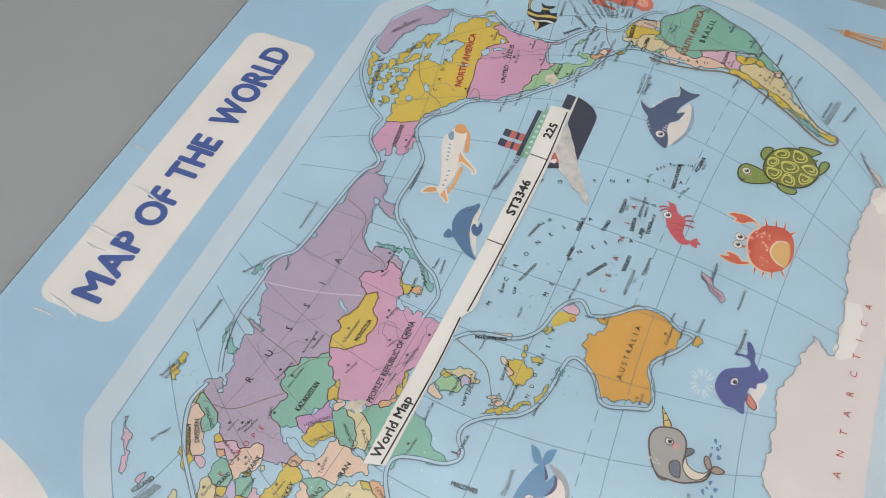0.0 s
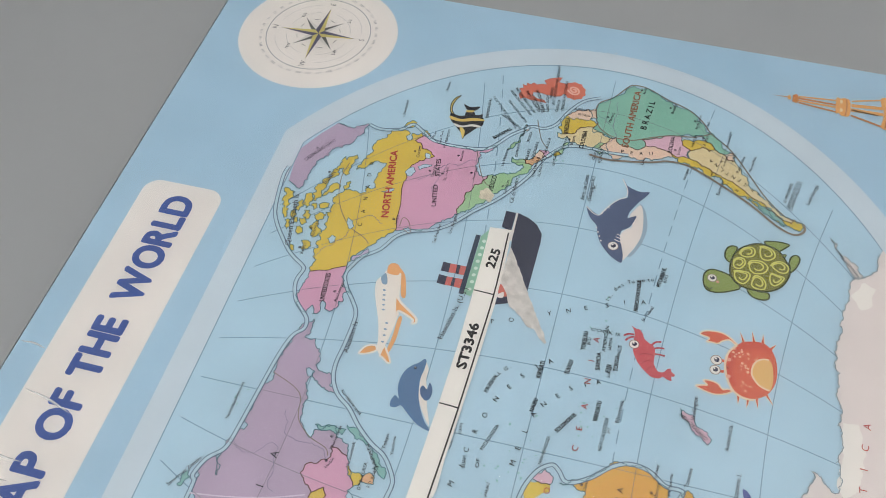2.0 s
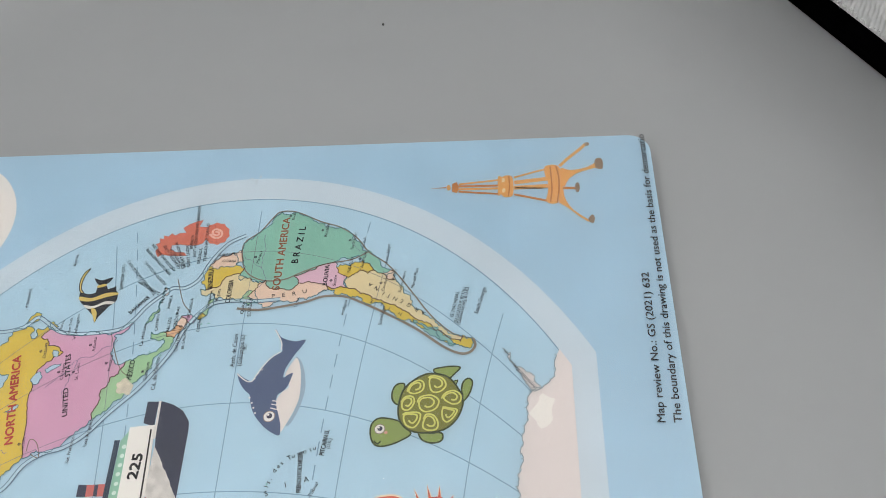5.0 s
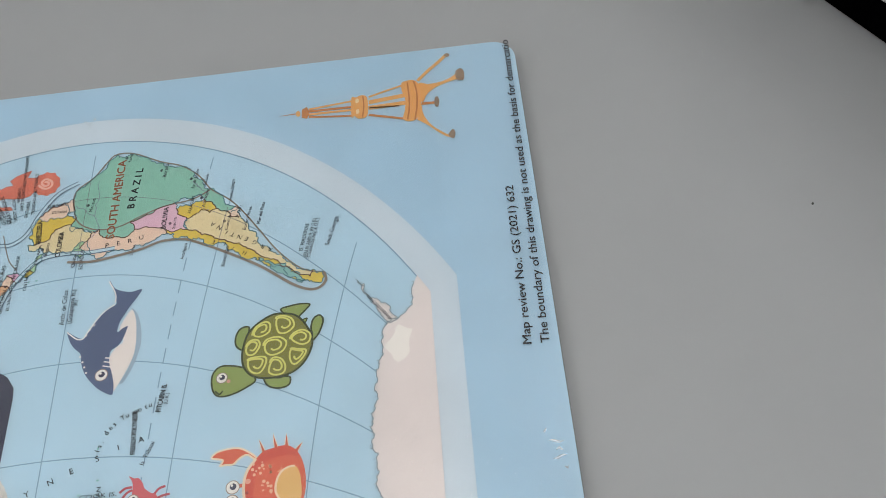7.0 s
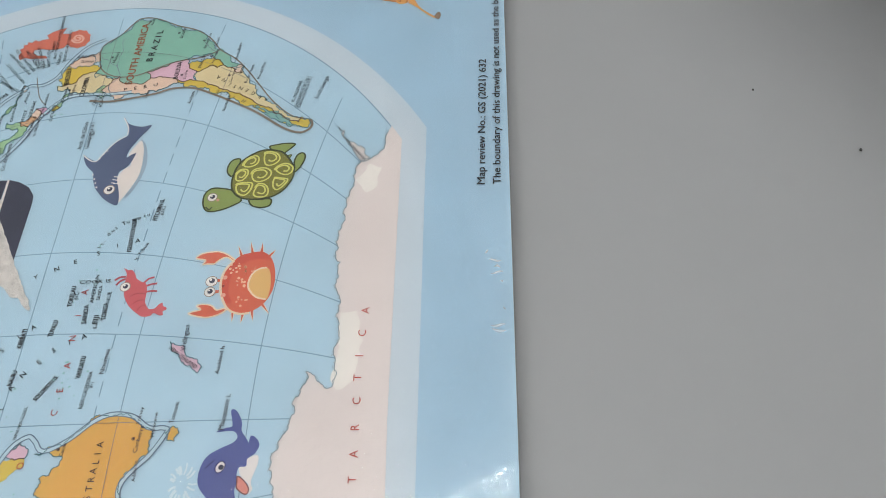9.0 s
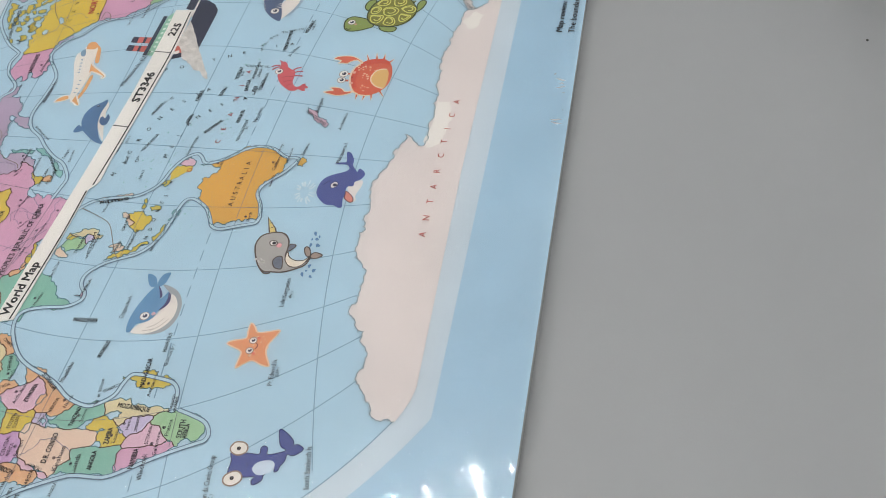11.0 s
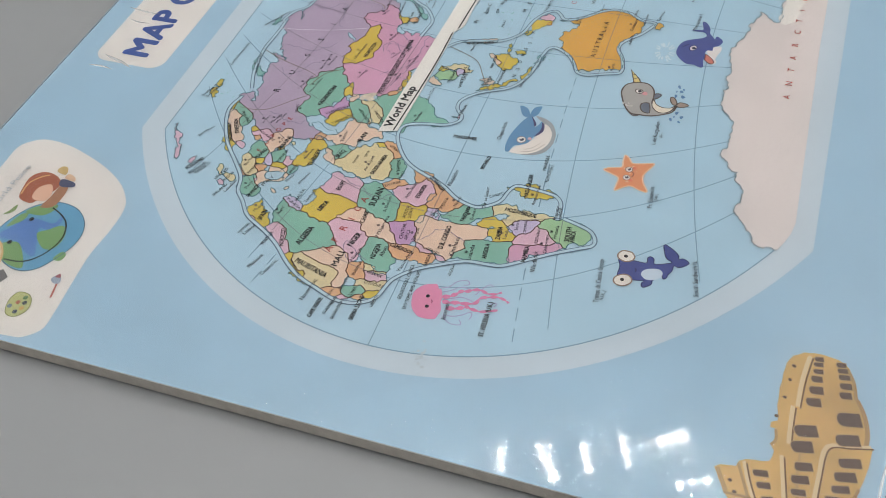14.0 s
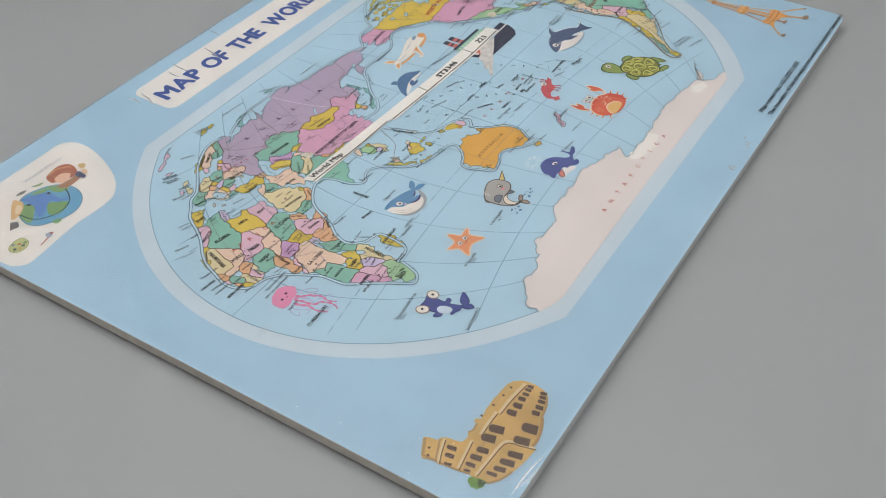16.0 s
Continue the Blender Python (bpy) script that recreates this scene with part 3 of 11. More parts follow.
country(africa, "peach Mali", PEACH, [(43.1, 134.4), (44.9, 130.8), (46.9, 126.6), (45.5, 123.1), (44.2, 122.2), (42.8, 122), (40.3, 121.4), (39.4, 120.3), (37.3, 120.4), (35.4, 120.8), (35.1, 122.5), (35.9, 123.3), (37.8, 122.9), (39.8, 123.2), (40.7, 127.4), (42.1, 132.1)])
country(africa, "orange Burkina Faso", ORANGE, [(42.9, 122), (43, 121), (44.1, 119.5), (43.7, 117.9), (41.3, 116.8), (39.2, 116.7), (38.3, 118.2), (39.1, 120.2), (40.3, 121.4)])
country(africa, "pink Ghana", PINK, [(41.1, 117.6), (41.6, 115.2), (41.7, 111.7), (40.1, 110.6), (39, 112.8), (39, 116)])
country(africa, "cream Cote d'Ivoire", CREAM, [(38.4, 117.7), (39, 116), (39, 112.8), (39.9, 110.7), (38.7, 110.3), (36.7, 111.1), (36.6, 114.9), (36.7, 117.1)])
country(africa, "cream Benin", CREAM, [(44.2, 118.4), (43.5, 116), (42.7, 111.7), (41.7, 111.6), (41.6, 115.2), (41.8, 117.3)])
country(africa, "mint Guinea", MINT, [(35.8, 119.9), (36.6, 118.5), (36.9, 115.6), (35.9, 114.3), (34.5, 114.4), (34.3, 116.4), (33, 117.3), (33.5, 119.3)])
country(africa, "orange Senegal", ORANGE, [(33.5, 124.9), (34.6, 123.7), (35.4, 120.8), (33.8, 119.8), (32.3, 120.6), (32.4, 123.2)])
country(africa, "yellow Liberia", YELLOW, [(35.2, 114.8), (36.4, 112.8), (36.7, 110.7), (35.3, 110.7), (34, 112.4), (34, 114)])
country(africa, "orange Sierra Leone", ORANGE, [(33.5, 117), (34.7, 115.3), (33.8, 113.7), (32.8, 115.1)])
country(africa, "pink Guinea-Bissau", PINK, [(32.9, 120.7), (33.7, 119), (32.8, 117.7), (31.8, 119.1)])
europe = continent("europe", "Europe printed in small pastel countries")
country(europe, "yellow Norway", YELLOW, [(90.6, 175.5), (90, 176.1), (89.2, 176.5), (87.7, 176.6), (86.1, 176.2), (85, 176.4), (83.1, 175.6), (80.6, 174.5), (78.1, 173.4), (75.7, 172.4), (73.2, 171.4), (71.5, 170.3), (70.5, 169.2), (70.2, 168), (70.5, 167.4), (71.9, 168.3), (73.3, 168), (74.1, 169), (75.4, 170.5), (77.7, 171.9), (80.1, 173.3), (82.6, 174.8), (84.5, 175.6), (85.9, 175.3), (87.6, 175.7), (88.5, 175.6), (89.6, 175.1)])
country(europe, "peach Sweden", PEACH, [(86.3, 175), (86.1, 174.4), (84.6, 173.3), (83.7, 172.2), (81.5, 171.4), (79.8, 169.8), (77.8, 168.5), (77, 167.3), (75.4, 167.3), (74.8, 167.8), (73.3, 168), (74.1, 169), (75.4, 170.5), (77.7, 171.9), (80.1, 173.3), (82.6, 174.8), (84.5, 175.6), (85.9, 175.3)])
country(europe, "mint Finland", MINT, [(88.3, 175.5), (88.8, 174.9), (88.6, 174), (88.1, 172.9), (87.3, 171.5), (86.5, 170.3), (85.1, 168.7), (83.6, 168), (82.2, 168.1), (81.1, 168.5), (80.6, 169.4), (81.3, 170.6), (82.5, 171.6), (83.5, 171.7), (84.2, 171.5), (85.4, 172.6), (86.2, 174), (87.4, 174.9)])
country(europe, "pink Denmark", PINK, [(73.7, 167.7), (74.4, 167.1), (74.6, 166.1), (73.8, 165.2), (72.6, 165.1), (72.1, 165.6), (72.8, 166.9)])
country(europe, "yellow Estonia", YELLOW, [(80.1, 166.8), (81.2, 166.4), (81.3, 165.5), (80.2, 164.7), (79.2, 165.3), (79.2, 166.2)])
country(europe, "pink Latvia", PINK, [(78.9, 165.9), (79.2, 165.1), (80, 164.6), (78.8, 163.2), (78.1, 163.7), (77.7, 164.7)])
country(europe, "orange Lithuania", ORANGE, [(77.5, 164.6), (77.9, 163.6), (78.5, 163.1), (77.6, 162.2), (76.4, 162.6), (76.3, 163.7)])
country(europe, "pink Belarus", PINK, [(80, 163.6), (80.7, 162.9), (81, 162), (80, 160.4), (79.8, 159.7), (78.3, 159.3), (77.2, 159.8), (76.2, 160.6), (76.8, 161.8), (77.9, 162.7)])
country(europe, "mint Poland", MINT, [(73.2, 163.4), (74.5, 163.3), (76, 162.6), (76, 161.4), (75.2, 159.9), (73.9, 158.5), (72.1, 158), (70.6, 158.4), (70.2, 159.8), (70.5, 161.4), (71.5, 162.7)])
country(europe, "peach Ukraine", PEACH, [(75.8, 160.2), (77, 159.7), (78.2, 159.2), (79.8, 159.6), (80.5, 158.8), (80.9, 157.7), (82, 157.5), (82.7, 156.7), (82.6, 155.7), (81.2, 154.5), (79.6, 154), (77.7, 153.6), (76.3, 154.3), (75.4, 154.3), (75.7, 155.8), (74.8, 156.9), (73.3, 156.9), (72.8, 157.7), (74.2, 158.6)])
island(europe, "cream Crimea", CREAM, [(77.8, 153.5), (78.3, 152.6), (77.2, 152), (76.7, 152.6)])
country(europe, "cream Germany", CREAM, [(68.5, 163.5), (69.9, 164), (71, 163.3), (70.9, 162.4), (70.1, 161.4), (69.7, 160.3), (68.6, 159.5), (67.4, 159.6), (65.9, 158), (64.5, 158), (63.8, 159.1), (64, 160.7), (65.3, 162.2), (67, 163.1)])
country(europe, "orange Belgium", ORANGE, [(66, 163.4), (66.7, 163), (65.4, 162), (63.6, 160.1), (63, 160.2), (63.3, 161.4), (64.6, 162.6)])
country(europe, "yellow Czechia", YELLOW, [(69.5, 160.2), (70, 159.4), (70.2, 158.2), (69, 157.5), (68, 157.9), (68.1, 159.2)])
country(europe, "orange Austria", ORANGE, [(67.5, 158.8), (68, 157.9), (68.8, 157.1), (68.1, 156.2), (66.6, 155.8), (65.8, 156.8), (66.2, 158)])
country(europe, "lavender Hungary", LAVENDER, [(69.4, 157.5), (71, 157.3), (72.2, 157.2), (71.2, 156.2), (69.5, 155.2), (68, 154.9), (68.1, 156), (68.6, 156.8)])
country(europe, "mint Romania", MINT, [(71.8, 156.1), (73.4, 156), (74.2, 155.3), (74.8, 154.1), (74, 152.9), (72.6, 152.5), (71, 152.3), (69.9, 153), (69.8, 154.5), (70.4, 155.5)])
country(europe, "yellow Moldova", YELLOW, [(74.7, 156.2), (75.6, 155.5), (75.7, 154.5), (74.8, 154.3), (74.2, 155.3)])
country(europe, "pink Bulgaria", PINK, [(72.3, 152.4), (72.7, 151.6), (71.7, 150.3), (70.2, 150), (69.2, 150.5), (69.9, 151.8), (71, 152.2)])
country(europe, "yellow Serbia", YELLOW, [(69.2, 155), (69.8, 154), (69.9, 152.5), (69, 151.4), (68.1, 151.6), (68.1, 152.9), (68.4, 154.3)])
country(europe, "peach Croatia", PEACH, [(67.8, 154.5), (68, 153.1), (67.8, 151.5), (66.8, 150.5), (66.9, 151.6), (66.6, 152.9), (66.6, 154.1)])
country(europe, "peach Albania", PEACH, [(67.6, 151.2), (68.1, 150.1), (66.4, 149.1), (64.7, 148.8), (65.4, 149.6)])
country(europe, "teal Greece", TEAL, [(69.3, 150), (70.1, 149.3), (69.8, 147.7), (68.3, 147.3), (67.3, 147.8), (66, 148.2), (67, 149.2), (68.1, 149.8)])
country(europe, "peach Italy", PEACH, [(63.2, 156.3), (64.8, 156.6), (66, 155.7), (65.6, 155), (64.4, 154.9), (63.4, 153.7), (63.8, 151.9), (64.6, 149.8), (64.7, 149), (63.9, 149.4), (63, 151.5), (62.8, 153.6), (61.7, 154.8), (60.5, 155), (61.7, 156.2)])
island(europe, "peach Sardinia", PEACH, [(60.9, 151.2), (60.6, 150.1), (59.6, 149.1), (59.2, 149.7), (60.2, 151)])
island(europe, "peach Sicily", PEACH, [(61.6, 147.9), (62.5, 147), (61.9, 146.6), (60.9, 147.3)])
country(europe, "pink Switzerland", PINK, [(63.6, 157.7), (64.2, 157.3), (64.6, 156.8), (63.1, 156.4), (61.9, 156.3), (62.5, 157)])
country(europe, "mint France", MINT, [(58.8, 160.3), (59.9, 160.4), (60.7, 159.8), (61.9, 161), (62.7, 160.1), (63.7, 159.1), (64, 158.1), (62.7, 157.2), (61.4, 156.3), (60.2, 154.8), (60.1, 153.8), (58.7, 153.4), (57.5, 153.7), (56.7, 154.6), (57, 156.2), (57, 157.7), (57.2, 159.3)])
island(europe, "cream United Kingdom", CREAM, [(63.3, 166), (62.9, 165), (62.9, 163.5), (61.7, 161.9), (60.5, 162), (60.1, 162.8), (61, 164.2)])
island(europe, "cream Scotland, United Kingdom", CREAM, [(63.4, 168.6), (65.2, 168.7), (65.7, 168), (64.4, 166.8), (62.9, 166.8), (61.9, 165.7), (61.9, 167)])
island(europe, "pink Ireland", PINK, [(59.6, 166.4), (60.6, 165.8), (60, 164.4), (58.6, 164), (58.3, 165.1)])
country(europe, "yellow Turkey", YELLOW, [(71.3, 149.4), (72.5, 149.5), (74.5, 148.9), (76.8, 148.4), (79.4, 148.3), (80.6, 147.5), (80.6, 145.5), (79.9, 144.2), (78.4, 143.7), (76, 144.5), (74.5, 144.1), (72.8, 144.8), (71, 144.7), (70.1, 145.9), (69.7, 147.6)])
country(europe, "peach Georgia", PEACH, [(80.7, 148.6), (81.8, 147.8), (82, 146.6), (81.6, 145.4), (80.8, 145.6), (80.7, 147.3)])
island(europe, "pink Iceland", PINK, [(63.9, 177.4), (65.5, 177.3), (66.7, 176.2), (65.4, 175.9), (63.7, 176.2)])
country(europe, "yellow Spain", YELLOW, [(50.9, 154.2), (53.4, 154.1), (54.8, 153), (55.5, 151.9), (56.9, 151.8), (55.7, 150.9), (54.6, 151), (53.6, 149.4), (51.5, 147.4), (49.4, 146.1), (48.2, 146.5), (47.8, 147.9), (49.4, 150), (50.7, 151.4), (50.7, 152.9)])
country(europe, "peach Portugal", PEACH, [(50.7, 152.9), (50.7, 151.4), (49.4, 150), (47.8, 147.9), (47.1, 148.1), (48.1, 149.9), (49.4, 151.7)])
island(europe, "yellow Svalbard", YELLOW, [(90.6, 185.1), (93.1, 185.4), (93.7, 184.4), (92.2, 183.1), (89.7, 182.6), (89.1, 183.6)])
island(europe, "yellow Svalbard", YELLOW, [(94.9, 185.2), (97.2, 184.9), (96.9, 183.7), (94.8, 183.1), (93.8, 183.9)])
asia = continent("asia", "Asia printed in lilac, pink, yellow and mint")
arctic_coast_west = [(91.7, 176.5), (93.1, 175.5), (94.5, 173.7), (94.1, 172.4), (92.1, 171.7), (90.6, 172.3), (90.9, 170.7), (93.1, 171), (95.7, 172.6), (97.8, 172.3), (100, 173.3), (102.5, 173.8), (104.8, 173.9), (107.3, 173.8), (108.1, 172.1), (109.5, 172.8), (111.3, 175.5), (112.2, 175.4), (111.2, 172.9), (109.5, 170.5), (110.5, 170.3), (111.8, 172.3), (113.4, 174.2), (115, 174), (116.2, 175.4), (117.9, 175.6), (119.4, 176.1), (122.1, 176.7)]
arctic_coast_east = [(123.8, 178.1), (126.8, 178.2), (128.4, 178.8), (130.3, 178.8), (132.6, 178.1), (133.4, 177.2), (132.6, 175.9), (128.5, 174), (131.3, 174.9), (133.5, 175.1), (136, 174.8), (138.9, 174.4), (140.8, 173.8), (140.6, 172.4), (142, 172), (143, 173.3), (145.7, 172.7), (147, 172.7), (151.3, 172.9), (153.5, 172), (156.6, 171.3), (158.5, 171.3), (161.8, 170.9), (164.5, 170.7), (167.4, 170.6), (169.1, 169.3), (172.1, 169.1), (173.6, 167.1)]
pacific_coast = [(170.6, 166.7), (168, 167.5), (167.6, 165.9), (168.3, 164.6), (166.1, 163.8), (163.4, 161.8), (160.9, 161.7), (159.6, 159.2), (159.4, 157.2), (155.6, 154.3), (155.7, 157.9), (156.8, 159.9), (159.3, 161.6), (159.9, 163), (159.7, 163.9), (157.7, 162.1), (155.6, 162.7), (153.9, 161.3), (151.5, 161), (150.1, 161.4), (147.1, 160.8), (145.7, 160.2), (143.9, 158.4), (142.5, 156.6), (144.7, 156.1), (146.1, 154.2), (145.8, 151.5), (143.8, 149.2), (141.5, 146.9)]
southern_border = [(139.7, 146.7), (140.3, 148.3), (141.6, 151.1), (138.8, 150.4), (137.8, 152.2), (136.5, 153.5), (135.6, 155.5), (133.6, 155.8), (132.2, 154.5), (130.9, 152.8), (129.7, 151.8), (128.4, 152.1), (126.4, 152), (124.4, 152.5), (122.2, 153.3), (120.7, 154.4), (119.4, 155), (118.4, 153.2), (116.3, 154), (113.9, 154), (111.9, 153.1)]
kazakh_border = [(110.7, 152.7), (109.7, 154.2), (108.2, 154.6), (107.1, 156.5), (106.6, 158.3), (105.2, 157.8), (103.6, 159.1), (102.9, 159.9), (100.6, 159.3), (98.2, 159.5), (97.4, 158.4), (96.1, 156.2), (94.7, 156.4), (94.1, 157.2), (92.5, 157.2), (91, 157.8), (89.3, 156.6), (88.9, 155.2), (88.1, 154)]
european_side = [(86.3, 152.1), (85.1, 150.5), (84.3, 147.9), (83.3, 147.7), (81.7, 148.5), (80.4, 149.8), (79.6, 150.9), (79.6, 152.2), (80.6, 154), (81.3, 154.5), (82.6, 155.7), (82.7, 156.7), (82, 157.5), (80.9, 157.7), (80.5, 158.8), (79.8, 159.7), (80, 160.4), (81, 162), (80.7, 162.9), (79.9, 163.6), (80.5, 164.8), (81.6, 165.8), (82.7, 166.5), (83.7, 167.9), (85.1, 168.7), (86.5, 170.3), (87.3, 171.5), (88.1, 172.9), (88.8, 174.1), (89.8, 175.1), (90.9, 175.5), (92, 174.9)]
country(asia, "lilac Russia", LILAC, arctic_coast_west + arctic_coast_east + pacific_coast + southern_border + kazakh_border + european_side)
country(asia, "yellow Mongolia", YELLOW, [(129.7, 151.8), (128.4, 152.1), (126.4, 152), (124.4, 152.5), (122.2, 153.3), (120.7, 154.4), (119.4, 155), (118.4, 153.2), (116.3, 154), (113.9, 154), (111.9, 153.1), (112.3, 152), (112.8, 149.2), (115, 147.3), (117, 145.7), (118.9, 146.2), (121.6, 145.5), (124.2, 146.1), (125.6, 147.9), (127.9, 148.4), (131.5, 149.5), (130.6, 150.7)])
country(asia, "pink People's Republic of China", ROSE, southern_border[:10] + [(129.7, 151.8), (130.6, 150.7), (131.5, 149.5), (127.9, 148.4), (125.6, 147.9), (124.2, 146.1), (121.6, 145.5), (118.9, 146.2), (117, 145.7), (115, 147.3), (112.8, 149.2), (112.3, 152), (111.9, 153.1), (110.7, 152.7), (109.2, 151.3), (107.3, 151.2), (105.6, 148.9), (104.4, 148.6), (103.8, 147.1), (100.8, 144.9), (99.4, 144.3), (99.8, 143.4), (101.3, 140.6), (101.3, 137.5), (102.2, 135.4), (104.1, 133.9), (106.2, 133.3), (111, 132.6), (112.6, 133.3), (113.9, 132.1), (113.5, 129.9), (119.7, 129.4), (125.8, 129.5), (128.8, 130.9), (129.3, 133), (128.9, 135.6), (130.2, 137.4), (128.5, 138.4), (129.7, 139.8), (129.9, 141.5), (130.7, 143), (132, 144.2), (132.9, 143.4), (136.3, 145), (138.1, 146.1)])
country(asia, "mint Kazakhstan", MINT, kazakh_border + [(89, 151.5), (90.7, 151), (91.6, 151.8), (93.1, 150.6), (94.1, 149.7), (95.7, 148.8), (96.4, 147.1), (98.3, 147), (99.8, 147.3), (103, 147.3), (103.8, 147.1), (104.4, 148.6), (105.6, 148.9), (107.3, 151.2), (109.2, 151.3)])
country(asia, "violet Uzbekistan", VIOLET, [(91.2, 151.2), (92.4, 150.4), (93, 149.3), (93.9, 148.1), (96.2, 147), (97.8, 146.1), (96.6, 144.6), (94.6, 144.3), (93.4, 145.3), (92.4, 147), (90.8, 147.9), (89.5, 147.8), (89.5, 149.4), (90, 150.4)])
country(asia, "yellow Turkmenistan", YELLOW, [(87.7, 148.3), (88.2, 147.3), (90.5, 147.7), (92, 146.8), (93, 144.9), (92.8, 142.7), (91.1, 141.2), (89.9, 142.3), (88.6, 143.8), (86.8, 144.3), (86.6, 146.1)])
country(asia, "yellow Kyrgyzstan", YELLOW, [(99.7, 148), (101.3, 148.3), (102.3, 147.8), (103.8, 147.6), (104.8, 147.1), (104, 146.4), (102.6, 145.9), (101.3, 146.1), (100.6, 145.2), (99, 145.2), (99.5, 145.9), (99.3, 147.1)])
country(asia, "peach Tajikistan", PEACH, [(96.7, 144.5), (98.3, 144.8), (99.7, 144.8), (100.4, 143.1), (99.2, 142.4), (98.1, 143), (96.8, 143.6)])
country(asia, "mint Afghanistan", MINT, [(95.1, 143.5), (96.9, 143.8), (97.9, 143.4), (97.7, 142.1), (96.8, 140.8), (96.6, 139.8), (95, 138), (93.4, 136.8), (91.8, 136.4), (90.2, 135.8), (89, 136.3), (89.5, 138.2), (90.7, 140.3), (92.4, 141.8), (93.7, 143)])
country(asia, "cream Pakistan", CREAM, [(96.8, 140.9), (98.5, 141.2), (98.2, 139.9), (98.7, 138.1), (98.1, 136.9), (96.8, 135.5), (95.1, 134), (93.8, 133.3), (91.5, 133.2), (90, 133.3), (89.9, 134.8), (90.2, 135.8), (91.8, 136.4), (93.4, 136.8), (95, 138), (96.6, 139.8)])
country(asia, "peach Iran", PEACH, [(82.4, 145.3), (83.5, 142.8), (85.2, 141.8), (88.1, 141.6), (90, 139.9), (88.5, 136.5), (88.2, 133.1), (86.8, 130.8), (84.9, 129.9), (84.1, 132.9), (83, 135.9), (80.7, 136), (80.6, 138.1), (79.6, 141.4), (81.2, 142.9)])
country(asia, "mint Iraq", MINT, [(78.7, 143.2), (79.6, 141.4), (80, 137.8), (79.1, 135.7), (77.5, 136.6), (75.6, 137.5), (74.8, 139.1), (76.2, 140.8)])
country(asia, "cream Saudi Arabia", CREAM, [(73.5, 139.2), (75.5, 137.4), (78.6, 136.4), (80, 134.8), (81.5, 131.8), (82.9, 128.7), (81.1, 125.7), (78.5, 124.3), (75.9, 123.8), (73.4, 123.2), (71.8, 123.1), (71.2, 127.9), (70.7, 131.3), (70.9, 134.3), (72.2, 136.8)])
country(asia, "mint Yemen", MINT, [(78.5, 124.3), (79.1, 122.7), (78.3, 120.9), (74.9, 119.8), (72.4, 119.5), (71.8, 121.6), (72.8, 123.3), (75.9, 123.9)])
country(asia, "orange Oman", ORANGE, [(83.3, 129.2), (84.6, 126.8), (82.6, 123.8), (80.4, 121.9), (79.2, 122.4), (78.6, 124.4), (80.9, 125.9)])
country(asia, "yellow Emirates", YELLOW, [(83.4, 130.7), (84.1, 128.9), (82.5, 127.8), (81.5, 129.4)])
country(asia, "peach Syria", PEACH, [(74.4, 142.6), (77.7, 142.7), (76.1, 140.6), (74.6, 139.1), (72.7, 138.8), (73.6, 141.3)])
country(asia, "orange Caucasus", ORANGE, [(80.4, 149), (83.6, 147.1), (83, 145.1), (80.6, 144.7), (79.7, 146.7)])
country(asia, "mint India", MINT, [(98.7, 138.1), (100.2, 138.3), (100.9, 137), (101.9, 135.5), (101.5, 134.8), (102.1, 133.9), (103.7, 132.6), (106, 132.2), (106.5, 129.5), (104.5, 127.2), (101.2, 122.8), (98.2, 120.1), (96, 116.3), (95.3, 113.4), (94.1, 114.1), (93.3, 119.7), (92.8, 124.7), (88.2, 125.8), (90, 133.3), (91.5, 133.2), (93.8, 133.3), (95.1, 134), (96.8, 135.5), (98.1, 136.9)])
country(asia, "orange Nepal", ORANGE, [(102.9, 135.8), (103.6, 135.1), (105.1, 133.8), (106.8, 132.9), (106, 132.2), (103.7, 132.6), (102.1, 133.9), (101.5, 134.8)])
country(asia, "yellow northern Myanmar", YELLOW, [(106.8, 132.9), (108.5, 133.4), (109.5, 132.6), (111.6, 132.8), (113.5, 132.9), (114.5, 131.9), (111.2, 131.9), (108.5, 132), (106, 132.2)])
island(asia, "pink Sri Lanka", PINK, [(97.6, 115), (98.7, 113.2), (97.8, 111.6), (96.5, 112.3)])
country(asia, "yellow western New Guinea", YELLOW, [(140.6, 106.2), (143.4, 106.1), (143.9, 101.7), (144.3, 99.9), (142.5, 99.9), (141.4, 102.4), (139.5, 104), (137.8, 104.6)])
country(asia, "yellow North Korea", YELLOW, [(137.5, 145.6), (136.6, 144.3), (136.7, 143.1), (136.3, 141.8), (134.8, 141.9), (133.5, 142.8), (135.2, 144.4)])
country(asia, "orange South Korea", ORANGE, [(136, 141.7), (137.2, 140.7), (136.5, 139.1), (134.8, 138.8), (134.6, 140.3), (134.9, 141.7)])
island(asia, "teal Japan", TEAL, [(147.5, 149.2), (147.2, 147.5), (145.6, 145.6), (144.8, 144.1), (144.2, 141.9), (142.1, 140.2), (139.5, 138.6), (137.9, 136.8), (136.5, 136.9), (137.6, 138.6), (140.2, 140.3), (142.5, 141.5), (143.6, 143.5), (144.5, 145.9), (146, 148.1)])
country(asia, "yellow western New Guinea, Indonesia", YELLOW, [(141.2, 106.1), (143.4, 105.1), (144.2, 103.2), (144.6, 100.8), (142.5, 100), (140.7, 102), (139.2, 103.6), (139, 105)])
country(asia, "pink Papua New Guinea", PINK, [(145, 104.6), (146.5, 103.6), (147.5, 101.8), (146.1, 99.8), (143.6, 99.8), (144.6, 100.9), (144.2, 103.2)])
island(asia, "yellow Halmahera, Indonesia", YELLOW, [(137.6, 107.4), (138.3, 105.8), (137.1, 105.4), (136.3, 106.7)])
